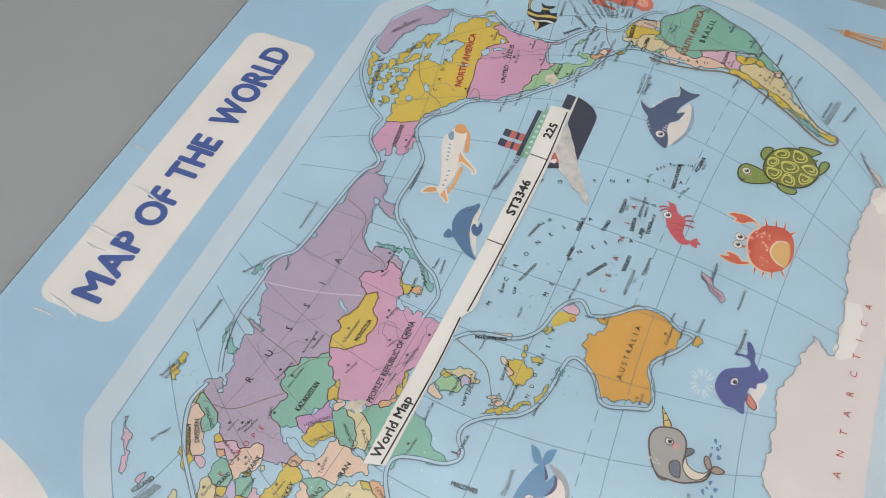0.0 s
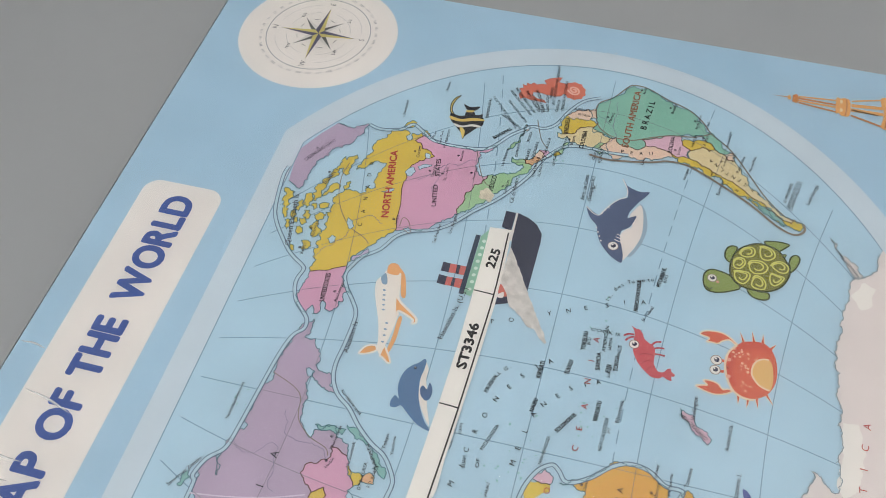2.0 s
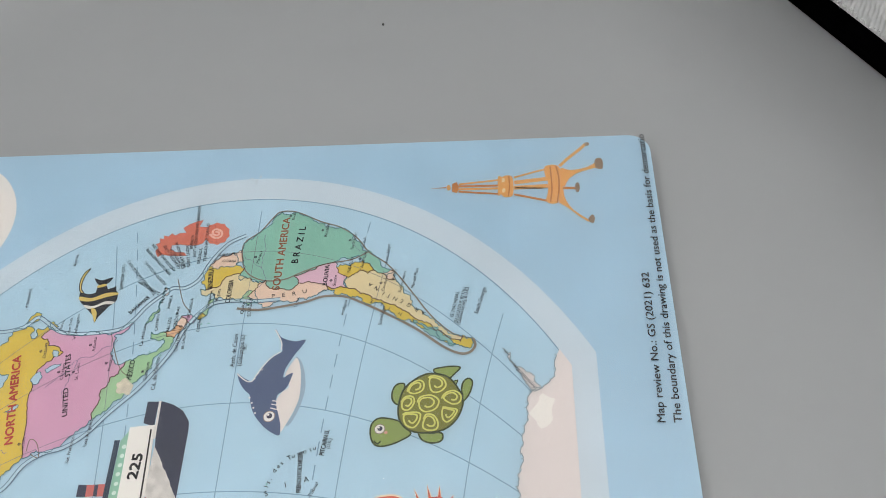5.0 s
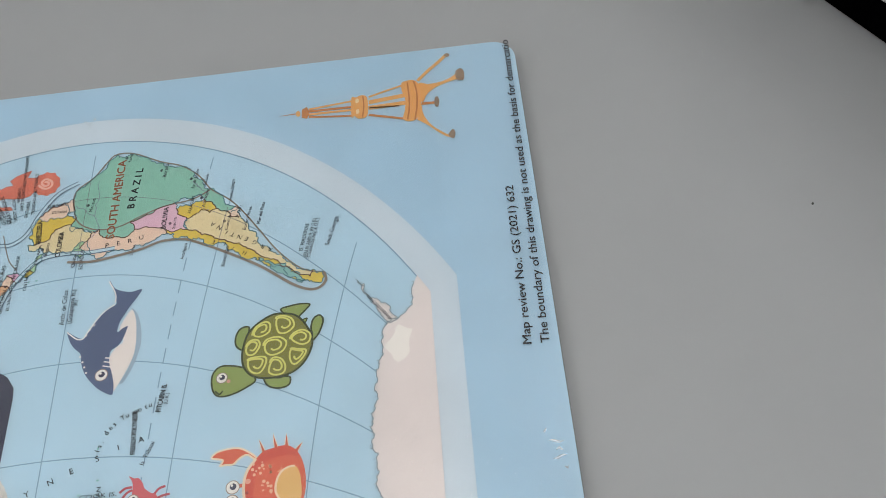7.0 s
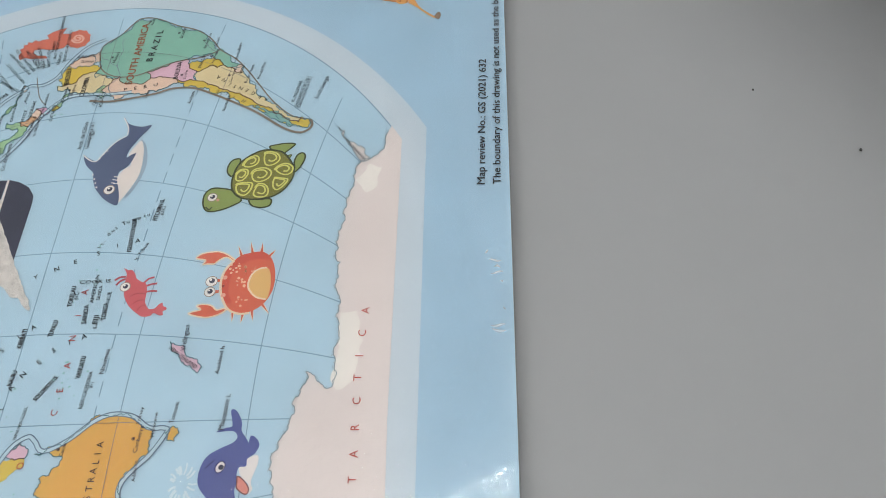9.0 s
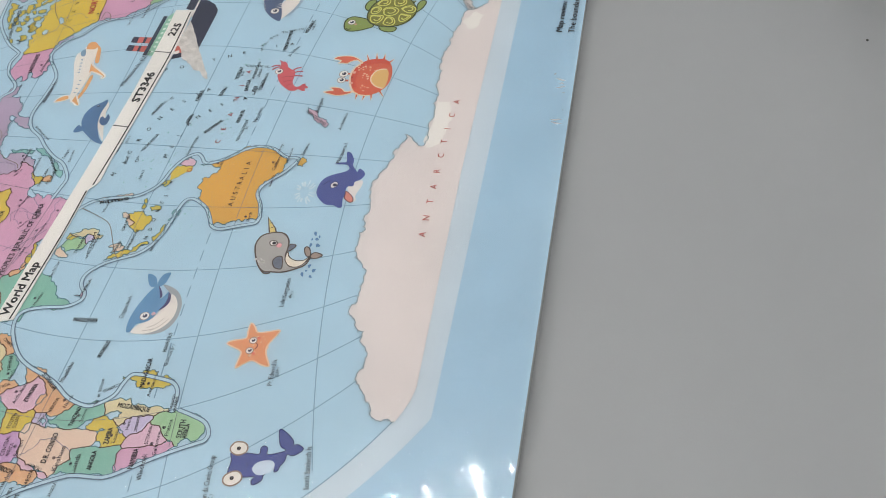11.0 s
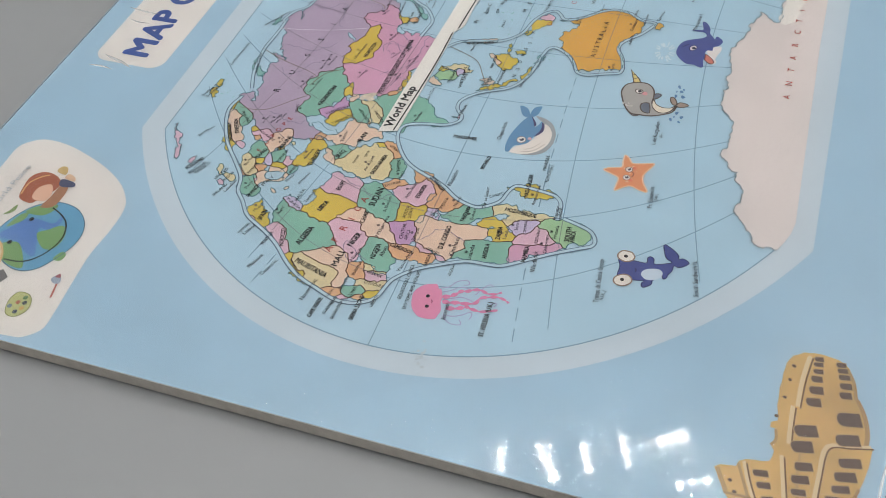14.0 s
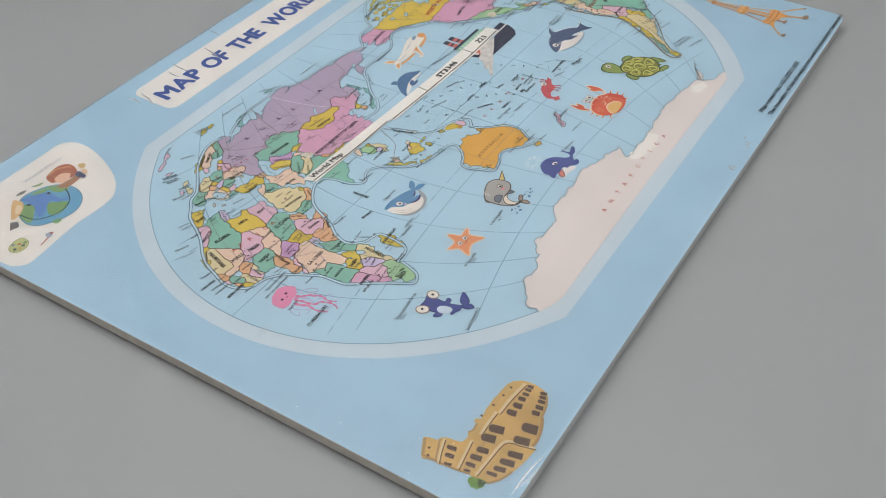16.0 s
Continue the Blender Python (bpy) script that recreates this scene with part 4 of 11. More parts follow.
island(asia, "yellow Sulawesi, Indonesia", YELLOW, [(130.8, 109.2), (131.4, 108.7), (130, 108), (128.2, 107.7), (127.4, 108.3), (129.3, 108.6)])
island(asia, "yellow Sulawesi, Indonesia", YELLOW, [(128.1, 106.6), (129.1, 105), (129, 103.4), (127.1, 103.9), (126.8, 105.6)])
country(asia, "yellow Borneo, Indonesia", YELLOW, [(124.9, 111.3), (126.5, 109.4), (125.7, 107.3), (125.4, 105.1), (122.8, 104.5), (119.9, 105.5), (119.4, 107.8), (121, 109.6), (122.6, 108.8), (123.3, 110)])
country(asia, "peach Malaysia", PEACH, [(125.7, 113.4), (125.8, 112), (124.9, 111.3), (123.3, 110), (122.6, 108.8), (121, 109.6), (122.8, 111.2), (124.2, 112.8)])
island(asia, "peach Malaysia", PEACH, [(113.8, 112.6), (114.7, 111.6), (115.1, 109.3), (113.9, 109.2), (113, 110.9)])
island(asia, "yellow Sumatra, Indonesia", YELLOW, [(109.1, 112.1), (110.9, 111.1), (112.8, 108.4), (115.1, 105.1), (116.7, 103), (115.8, 101.9), (113.4, 104.5), (111.8, 107.3), (110.1, 110.1)])
island(asia, "yellow Java, Indonesia", YELLOW, [(116.8, 101.4), (119.5, 100.8), (121.4, 100.9), (122.7, 99.8), (120.9, 99.6), (118.9, 99.9), (117, 100.6)])
island(asia, "teal Timor", TEAL, [(124.2, 100), (127.7, 99.6), (128.3, 99.1), (127.2, 98.8), (124.1, 99.2)])
island(asia, "peach Philippines", PEACH, [(129.2, 122.9), (130.7, 121.1), (131.3, 117.7), (132.3, 115.2), (132.3, 112.9), (130.9, 112.9), (130.6, 115.3), (129.9, 117.9), (128.7, 121)])
country(asia, "leaf green Thailand", LEAF, [(113.2, 125.4), (115.1, 124.8), (116.1, 122.4), (115.8, 120.1), (113.4, 119.1), (111.9, 119.9), (111.9, 122), (110.8, 123.6)])
country(asia, "yellow Laos", YELLOW, [(115.9, 125.8), (117.3, 125), (116.5, 123.9), (116.4, 122.1), (116.1, 122.4), (115.1, 124.8)])
country(asia, "cream Vietnam", CREAM, [(117.3, 125), (118.9, 122.1), (119.5, 119.5), (119.1, 117.3), (117.5, 117.1), (117.3, 115.5), (116.2, 115.9), (117.1, 118.1), (117.5, 119.5), (117.1, 122), (116.5, 123.9)])
country(asia, "lavender Cambodia", LAVENDER, [(115.8, 120.1), (117.5, 119.5), (117.5, 117.6), (115.8, 117.3), (114.6, 118.5), (114.5, 119.5)])
country(asia, "peach Myanmar", PEACH, [(109.8, 126), (112.6, 125.5), (113.2, 125.4), (110.8, 123.6), (110.1, 122.3), (109, 122.5), (109, 124.6)])
island(asia, "teal Sakhalin", TEAL, [(145.8, 156.7), (145.8, 154.7), (146.7, 151.8), (146.3, 149.2), (144.8, 149.7), (145.4, 152.9)])
island(asia, "blue-green Novaya Zemlya", TEAL, [(102.9, 177.7), (104.8, 177.2), (109, 178.1), (109, 179), (105.1, 178.7)])
island(asia, "teal Severnaya Zemlya", TEAL, [(124, 181.7), (126.4, 181.8), (128.2, 180.4), (126.5, 179.8), (124.1, 180.8)])
country(asia, "peach Malay peninsula", PEACH, [(112, 111.4), (114, 110.9), (114.7, 109.6), (114.1, 108.1), (113, 108.4), (112.4, 109.5)])
island(asia, "yellow Maluku island", YELLOW, [(136.4, 106.2), (138.1, 105.8), (138.3, 104.4), (136.9, 104.5), (135.8, 105.2)])
island(asia, "teal Sunda island", TEAL, [(123.1, 98.8), (125.3, 98.5), (125, 98), (123, 98.1)])
island(asia, "teal Sunda island", TEAL, [(126.4, 98.3), (128.2, 98.2), (127.9, 97.6), (126.1, 97.6)])
australia = continent("australia", "golden Australia and its islands")
country(australia, "golden Australia", GOLD, [(145.1, 98.2), (146.7, 95.4), (147.9, 91.8), (150.6, 88.8), (153.2, 85.9), (153.5, 82.2), (152.3, 78.6), (150.1, 75.2), (148.1, 73.7), (144.9, 74), (143.4, 75.8), (140.7, 77.9), (138.7, 78.8), (136.2, 78.5), (133.4, 77.3), (130.6, 75.9), (128.2, 75.6), (126.7, 76.1), (125.9, 79.4), (124.1, 83.7), (123.8, 87.2), (126.5, 89), (129.8, 91.2), (131.2, 93.1), (132.7, 94.4), (136.8, 96.2), (139.7, 95.9), (140.4, 93.9), (142.5, 92.3), (144.4, 92.2), (145, 94.6), (145, 96.8)])
island(australia, "golden Tasmania", GOLD, [(149, 71.4), (150.4, 69.9), (149, 68.4), (147, 69.1), (147.2, 70.7)])
island(australia, "pink New Zealand", PINK, [(170.4, 74.3), (169.3, 71.9), (165.9, 67.9), (163.9, 66.2), (162.5, 67.1), (165.2, 70.9), (168.1, 73.7)])
north_america = continent("north_america", "North America printed in yellow and pink")
us_canada_border = [(205.6, 155.6), (212.1, 156.7), (222.5, 158.5), (224.2, 158.1), (225.7, 158.8), (227.5, 158.5), (229.6, 157.6), (231.1, 156.6), (232.6, 154.7), (233.5, 152.9), (235.1, 154.2), (235.7, 155.5), (235.8, 157.2), (237.8, 158), (238.3, 159.9), (239.4, 159.3), (240.7, 157.9)]
canada_west_coast = [(187.4, 173.3), (191.3, 164.5), (192.6, 164.5), (194.8, 164.1), (196.4, 162.9), (197.7, 161.7), (199.1, 160.5), (200.7, 159.4), (203.4, 157.5)]
hudson_coast = [(241.6, 159), (241, 161.2), (239, 160.8), (238.1, 161.4), (238.2, 162.3), (239.4, 162.9), (241.4, 162.7), (241.8, 164), (241.4, 166.2), (240.8, 167.7), (238.8, 168.4), (236.8, 169.6), (234.9, 170.8), (232.8, 171.1), (231.9, 170.4), (230.1, 171.1), (227.2, 172), (223.8, 172.7), (224.7, 170.7), (226.4, 170.1), (228.4, 168.1), (227.9, 166.5), (228, 165.3), (226.8, 165.3), (225.9, 165.8), (224.6, 165.9)]
arctic_mainland = [(222.2, 166.3), (220.5, 166.7), (218.7, 165.6), (217.9, 166.5), (218.4, 167.8), (216.5, 167.7), (216.1, 169.9), (216.5, 172.2), (215.5, 173.6), (214.3, 174.8), (212.6, 175.8), (210.9, 174.4), (209.5, 175.2), (207.7, 174.6), (207.2, 176), (204.3, 174.5), (203, 174.9), (201.3, 174.1), (200.2, 175.3), (198, 174.1), (197, 175), (195.3, 173.8), (194.7, 174.7), (193, 174.1), (191.5, 173), (189.9, 173.4)]
country(north_america, "yellow Canada", YELLOW, canada_west_coast + us_canada_border + hudson_coast + arctic_mainland)
island(north_america, "yellow Newfoundland", YELLOW, [(244.8, 164.2), (245.7, 163.2), (245.3, 161.5), (243.7, 161.7), (242.8, 163.1), (242.4, 165), (243.5, 164.5)])
island(north_america, "yellow Nova Scotia", YELLOW, [(243.2, 159.4), (242.8, 158.1), (241.4, 156), (240.6, 156.7), (241.5, 158.2)])
island(north_america, "yellow Baffin Island", YELLOW, [(210.4, 181.1), (212.8, 181.8), (215.1, 181.9), (218.2, 180.6), (221.7, 178.9), (224.5, 177.9), (226.7, 177.8), (228, 177.4), (226.8, 176.6), (228.3, 175.7), (229.3, 174.4), (228, 173.6), (225.8, 174.2), (223.7, 174.8), (222.1, 174.2), (221.1, 175), (222, 176.3), (223.7, 176.5), (223.1, 177.5), (220.9, 176.9), (219.7, 177.9), (218.3, 178.9), (215.7, 178.8), (213.7, 179.6), (212.2, 179.1), (210.4, 180)])
island(north_america, "yellow arctic peninsula", YELLOW, [(216.2, 178.3), (217.4, 177.6), (218, 176.5), (217.4, 175.1), (215.7, 175.1), (214.3, 176.4), (213.2, 177.8), (212.4, 178.9), (214.2, 178.8)])
island(north_america, "yellow Southampton Island", YELLOW, [(218.7, 173.9), (219.5, 173), (217.2, 172.7), (216, 173.6), (216.9, 174.3)])
island(north_america, "yellow Ellesmere Island", YELLOW, [(213.1, 189.9), (212.9, 188.4), (212.2, 186.7), (210.5, 186.5), (209.3, 187.3), (207.8, 186.4), (206.4, 187.2), (204.7, 186.1), (202.8, 186.4), (204.1, 187.4), (206.4, 187.7), (209.4, 189.1)])
island(north_america, "yellow arctic island", YELLOW, [(212.3, 183.4), (212.8, 182.4), (209.8, 181.4), (207.4, 181.8), (208.8, 183.3), (210.4, 183.1)])
island(north_america, "yellow arctic island", YELLOW, [(209.2, 184.4), (210, 183.8), (207.6, 182.6), (205.9, 183.3), (206.3, 184.4)])
island(north_america, "yellow arctic island", YELLOW, [(209, 180.7), (209.6, 179.5), (208.1, 178.8), (207.3, 179.5)])
island(north_america, "yellow arctic island", YELLOW, [(209.4, 178.8), (210.3, 177.7), (210.5, 176.2), (209, 175.9), (208.2, 177.1), (208.2, 178.2)])
island(north_america, "yellow arctic island", YELLOW, [(205.6, 178.7), (206.8, 177.6), (206.5, 175.7), (204.7, 176), (203.6, 177.2), (204.5, 178.1)])
island(north_america, "yellow arctic island", YELLOW, [(206.5, 181.9), (206.8, 180.5), (205.2, 179.6), (203.6, 180.3), (204.5, 181.6)])
island(north_america, "yellow arctic island", YELLOW, [(205.4, 185.3), (206, 184.4), (204.7, 183.4), (203.1, 184.1), (203.9, 185.1)])
island(north_america, "yellow arctic island", YELLOW, [(202, 185.9), (202.7, 185), (201, 184), (199.1, 184.2), (200.2, 185.2)])
island(north_america, "yellow arctic island", YELLOW, [(203.4, 184.1), (203.8, 182.8), (202, 182.5), (201.7, 183.4)])
island(north_america, "yellow arctic island", YELLOW, [(200.7, 182.1), (200.7, 180.3), (199.2, 179.6), (198.2, 180.6), (199.1, 181.8)])
island(north_america, "yellow arctic island", YELLOW, [(203.6, 182.4), (204.5, 180.6), (202.7, 179.7), (201.5, 180.6), (202.4, 181.7)])
island(north_america, "yellow arctic island", YELLOW, [(194.5, 181.5), (194.5, 180.4), (193, 179.7), (192.6, 180.3), (193.4, 181.1)])
island(north_america, "yellow Victoria Island", YELLOW, [(201.2, 178.6), (202.8, 178), (204, 177.2), (202.4, 176.5), (201.3, 175.2), (199, 175.4), (198.2, 176.6), (199.2, 177.5), (200.2, 177.3)])
island(north_america, "yellow Banks Island", YELLOW, [(196.3, 179.1), (196.9, 177.8), (196.3, 176.2), (194.4, 176.3), (193.8, 178.1), (195.1, 178)])
country(north_america, "pink Alaska", ROSE, [(187.4, 173.3), (191.3, 164.5), (189.2, 164.2), (187.6, 164.6), (184.6, 163.3), (184.9, 161.9), (183.3, 160.6), (183, 162.4), (180.2, 161.8), (180.1, 162.9), (178, 162.7), (176.7, 164.3), (177.3, 165.6), (178.8, 165.8), (179.4, 167), (178.3, 167.1), (175.4, 166.8), (174.9, 168.1), (176.6, 168.2), (177.5, 168.9), (176.5, 169.4), (175, 170.3), (176.5, 172.5), (178.2, 173.1), (181.9, 173.7), (184.7, 173.4)])
country(north_america, "pink United States", ROSE, us_canada_border + [(240.1, 155.4), (239.5, 154), (238.8, 152.2), (238.6, 150.7), (239.3, 147.7), (238.6, 144.7), (238.3, 141.8), (239.8, 139.3), (241.6, 136.8), (241.1, 136.4), (239.2, 138), (238, 140.6), (235, 140.3), (232.9, 140.6), (231, 139.5), (229.5, 137.9), (230.2, 136.2), (229, 136.3), (226, 139.1), (224.7, 139.1), (222.3, 140.7), (220.4, 140.3), (217.1, 141.2), (214.9, 141.1), (212.8, 142.9), (210.6, 145.4), (209.3, 146.4), (207.8, 148.4), (206.9, 151.4)])
country(north_america, "lilac Greenland", LILAC, [(239.8, 184), (239.3, 181.4), (239, 179), (240.5, 177.1), (241.7, 175.1), (238.7, 175.4), (236.4, 176.4), (234.4, 176.8), (232.4, 178.1), (230.7, 179.9), (229, 182.2), (226.6, 183.2), (223.3, 184.4), (220.8, 185.2), (217, 185), (214.7, 185.3), (213.5, 185.9), (214.5, 188), (215.7, 189.9), (217.7, 190.2), (222.3, 190.8), (228, 190.9), (234.4, 187.6)])
country(north_america, "leaf green Mexico", LEAF, [(214.9, 141.1), (217.1, 141.2), (220.4, 140.3), (222.3, 140.7), (224.7, 139.1), (226, 139.1), (229, 136.3), (230.2, 136.2), (232.4, 130.1), (234.6, 127.9), (236.5, 127.8), (236.6, 131.2), (238.5, 131.3), (238.6, 128.2), (236.8, 126.9), (236.1, 125.4), (233, 126.4), (228, 129.1), (224.5, 132.1), (221, 134.7), (217.6, 137.7)])
country(north_america, "orange Guatemala", ORANGE, [(238.2, 127.8), (240.1, 125.2), (238.8, 122.7), (237, 124.7)])
country(north_america, "orange Honduras", PEACH, [(240.1, 125.2), (242.5, 124.6), (241.8, 122.9), (240.4, 121.9), (238.9, 122.8)])
country(north_america, "pink Nicaragua", ROSE, [(243, 124.3), (243.1, 122), (241.8, 120.1), (240.2, 121.7)])
country(north_america, "yellow Costa Rica", YELLOW, [(241.9, 120.6), (243.5, 119.3), (242.1, 117.8), (241, 119.2)])
country(north_america, "leaf green Panama", LEAF, [(243.5, 119), (246.7, 118.2), (247.6, 116.5), (245.6, 116.6), (243.1, 118)])
island(north_america, "leaf green Cuba", LEAF, [(240.5, 133.4), (243.8, 132.3), (246.4, 130.9), (248.3, 129.9), (244.9, 130.3), (241.7, 131.8)])
island(north_america, "pink Haiti", PEACH, [(249.8, 130.8), (251.9, 130.2), (251, 128.9), (249.2, 129.5)])
south_america = continent("south_america", "South America printed in mint, cream and pink")
country(south_america, "mint Brazil", MINT, [(264.5, 111.5), (267.2, 108.5), (269.4, 106.3), (272.8, 104.3), (274.7, 102.4), (274.6, 98.8), (272.8, 94.9), (270.5, 90.3), (268.8, 85.6), (266.3, 82.1), (263.4, 79.7), (260.5, 78), (257.8, 74.3), (254.9, 71), (253.8, 70.2), (253.5, 73.2), (254.5, 75), (256.8, 76.5), (257.9, 78.7), (259.2, 79.5), (258.3, 81.9), (257.7, 86), (256.5, 90.1), (254.9, 93.3), (253.8, 96.4), (251.4, 95.6), (249.5, 98.1), (250.1, 101.7), (252.4, 103.6), (252.9, 107.6), (252.8, 110.7), (254.5, 111.2), (256.3, 109.9), (259.2, 110.9)])
country(south_america, "yellow Venezuela", YELLOW, [(255.7, 121.3), (258.6, 119.8), (260.4, 116.9), (261.3, 113.8), (258.5, 112.6), (257.7, 110), (255.1, 110.7), (254.2, 114.7), (252, 115.6), (250.3, 119.3), (252.7, 120.9)])
country(south_america, "cream Colombia", CREAM, [(250.7, 120.8), (252, 115.6), (254.2, 114.7), (255.1, 110.7), (253.7, 109.1), (253.5, 104.5), (250.3, 106.6), (247.9, 108), (246.9, 110.2), (247.2, 113.3), (247.7, 116.5), (249.4, 117.4), (249.2, 120.4)])
country(south_america, "leaf green Ecuador", LEAF, [(246.9, 109.6), (249.5, 108.2), (249.4, 106), (246.3, 105.6), (245.1, 107.6)])
country(south_america, "pink Guyana and Suriname", PEACH, [(258, 119), (261.4, 116.1), (262.6, 113.5), (262.7, 111.5), (259.1, 110.3), (257.7, 112.3), (257.6, 114.7)])
country(south_america, "peach Peru", PEACH, [(247.5, 108.1), (249.4, 106.4), (251.8, 105.4), (252, 103.6), (249.6, 101.6), (249.2, 98.1), (251.2, 95.5), (251.8, 92.5), (251, 90.1), (250.2, 87.5), (249, 87.7), (247.3, 90.7), (246.9, 94.4), (245.8, 98.3), (244.9, 101.6), (245.2, 105), (246.7, 106.6)])
country(south_america, "pink Bolivia", PINK, [(253.6, 96.5), (254.9, 93.3), (256.4, 90.8), (257.7, 86), (255.9, 85.6), (254.2, 85.1), (252.5, 82.6), (249.7, 82.7), (249.5, 85.1), (250.2, 87.9), (251.3, 91.2), (251.5, 94.4)])
country(south_america, "yellow Paraguay", YELLOW, [(255.9, 85.6), (256.5, 83.8), (256.6, 81.8), (257.3, 79.1), (256.5, 77.3), (254.2, 76.2), (253.5, 77.3), (254.9, 79.3), (253.4, 80.8), (252.9, 82.8), (254, 84.9)])
country(south_america, "cream Argentina", CREAM, [(252.5, 82.7), (253.4, 80.8), (254.8, 79.2), (253.5, 77.3), (255.2, 76.1), (253.2, 73.5), (251.6, 71.7), (251.2, 69.8), (249.3, 68), (246.6, 65.8), (242.2, 63), (239.5, 60.2), (236.2, 56.7), (234.7, 54.7), (234.6, 52.6), (232.9, 52.8), (233.6, 54.7), (235.5, 57.3), (237.6, 60.1), (239.1, 63), (240.7, 65.5), (242.9, 68.3), (244.6, 71.8), (246, 75.3), (247.6, 78.8), (249.1, 81.7), (249.7, 82.7)])
country(south_america, "pink Uruguay", PEACH, [(253.5, 73.5), (254.1, 71.6), (254.1, 70), (251.9, 69.8), (251.4, 71.7)])
country(south_america, "yellow Chile", YELLOW, [(250.2, 87.8), (249.4, 85.1), (249.4, 82.7), (247.3, 78.8), (245.7, 75.3), (244.3, 71.8), (242.6, 68.3), (240.3, 65.5), (238.8, 62.8), (237.3, 60.1), (235.2, 57.3), (233.3, 54.7), (232.6, 52.8), (234.4, 52.2), (233.8, 50.1), (232.3, 49.7), (231.1, 51.3), (231.9, 54.6), (234.4, 58.6), (236.7, 62.6), (239.1, 66.7), (242.3, 72.3), (244.9, 77.9), (247.5, 82.2), (248.9, 86.4)])
antarctica = continent("antarctica", "pinkish white Antarctica")
island(antarctica, "pinkish white Antarctica", ICE, [(226.0, 26.3), (230.4, 29), (228.7, 29.8), (222.9, 30.4), (219.8, 33.5), (219.2, 36), (216.2, 37), (210.8, 37.5), (205.5, 38.3), (200.3, 39), (194, 39.2), (187.8, 38.7), (180.7, 37.8), (173.9, 37.3), (168.9, 37.2), (163.6, 37.4), (158.5, 37.5), (158.2, 39), (161.3, 41.4), (162.1, 43.4), (158, 44.2), (155.2, 45.5), (149.9, 45.9), (146.8, 47.2), (143.9, 48.4), (139.6, 47.9), (134.7, 47.1), (130.2, 47.7), (128.8, 46.8), (125.6, 47.5), (121.6, 47), (116.7, 45.6), (113.7, 42.8), (111.3, 43.1), (108.6, 43.3), (104.3, 42.8), (100.2, 43.8), (97.6, 41.7), (95.8, 40.5), (95.7, 39), (92.8, 39.3), (91.3, 37.5), (85.6, 36.7), (78.4, 34.6), (74.6, 32.5), (73.3, 26.5), (76.2, 25.2), (79.3, 24.1), (82.8, 23.5), (150.2, 25.5)])
island(antarctica, "white Antarctic Peninsula", ICE, [(230.5, 42.2), (229.4, 40.7), (225.2, 37.9), (221.7, 35.1), (219.8, 33.7), (219.2, 35.6), (222.3, 37.9), (226.4, 40.2)])

# seams between the lifted pieces
cut([(91.5, 175.9), (86.2, 177), (79.7, 174.8), (72.9, 170.6), (66.7, 165), (62.1, 161.1), (57.6, 159.6), (54.5, 156.7), (50.1, 153), (46.8, 147.1), (43.3, 141.7), (38.5, 136.4), (35.2, 131.3), (32.9, 125.4), (31.3, 120.8), (31.3, 116.3), (32.6, 113), (34.7, 110.8), (37.7, 110), (40.7, 109), (44.4, 105.4), (47.4, 100.2), (49.5, 95.9), (50.2, 93.5), (50.4, 88.6), (50.9, 86), (52.6, 83), (57.4, 75.8), (61, 69.4), (62.4, 67.1), (64.7, 66.7), (67.4, 68.6), (68.8, 72.2), (69.8, 76)])
cut([(71.1, 77.1), (74.2, 77.7), (76.3, 79.5), (77.1, 82.4), (77.7, 88.6), (77.1, 91.1), (74.5, 92.3), (71.2, 93.2), (68.6, 96.3), (68.1, 98.8), (69.6, 103.4), (72.2, 107.1), (74.2, 110.7), (76.6, 116.6), (79.2, 120.6), (83.9, 124.4), (88.1, 126.2), (91.1, 125.5), (92.7, 121), (93.6, 115.4), (96, 112.1), (98.7, 112), (101.3, 114.1), (104.3, 114.2), (107.4, 111.6), (109.4, 108.4), (111.8, 103.6), (115.4, 100.6), (120.5, 98.9), (128.3, 98), (131.3, 97.2), (131.7, 95.3), (129.4, 91.6), (126.3, 89.4), (123, 87.5), (122.2, 84.5), (123.9, 79.5), (125.3, 75.6), (127.7, 74.9)])
cut([(127.7, 74.9), (132.2, 76.1), (135.6, 78), (138.2, 77.9), (140.8, 76.1), (144.2, 73.1), (149.3, 70.5), (150.5, 71.9), (150.6, 74.9), (153.3, 78.9), (153.9, 83.8), (152.1, 87.8), (148.4, 91.9), (146.1, 96.4), (148.2, 98.5), (149.5, 100.6), (147.5, 103.7), (143.1, 106), (137.8, 107.2), (134.7, 109.1), (132.1, 112.6), (131, 118.2), (129.2, 123.6), (125.9, 126.8)])
cut([(128.6, 135.2), (132.5, 134.6), (136.3, 134.3), (139.6, 136), (142.6, 138.6), (144.7, 142.2), (148.2, 146.4), (152.1, 150), (155, 153.9), (158.6, 156.2), (162.8, 157), (168.2, 156.7), (174.7, 156.6), (178.3, 157.1), (181.5, 159.1), (185.4, 162.1), (188.8, 163.5), (192.3, 162.4), (194.9, 161), (198.3, 157.2), (203.3, 154.5), (206, 150.7), (207.4, 146), (210.6, 141.4), (216.3, 136.7), (221.4, 131.8), (226.3, 128.2), (232.7, 124.5), (238.6, 122.5), (243.7, 119), (245.9, 115.9), (246.3, 110.1), (245.9, 105.4), (246.2, 99.3)])
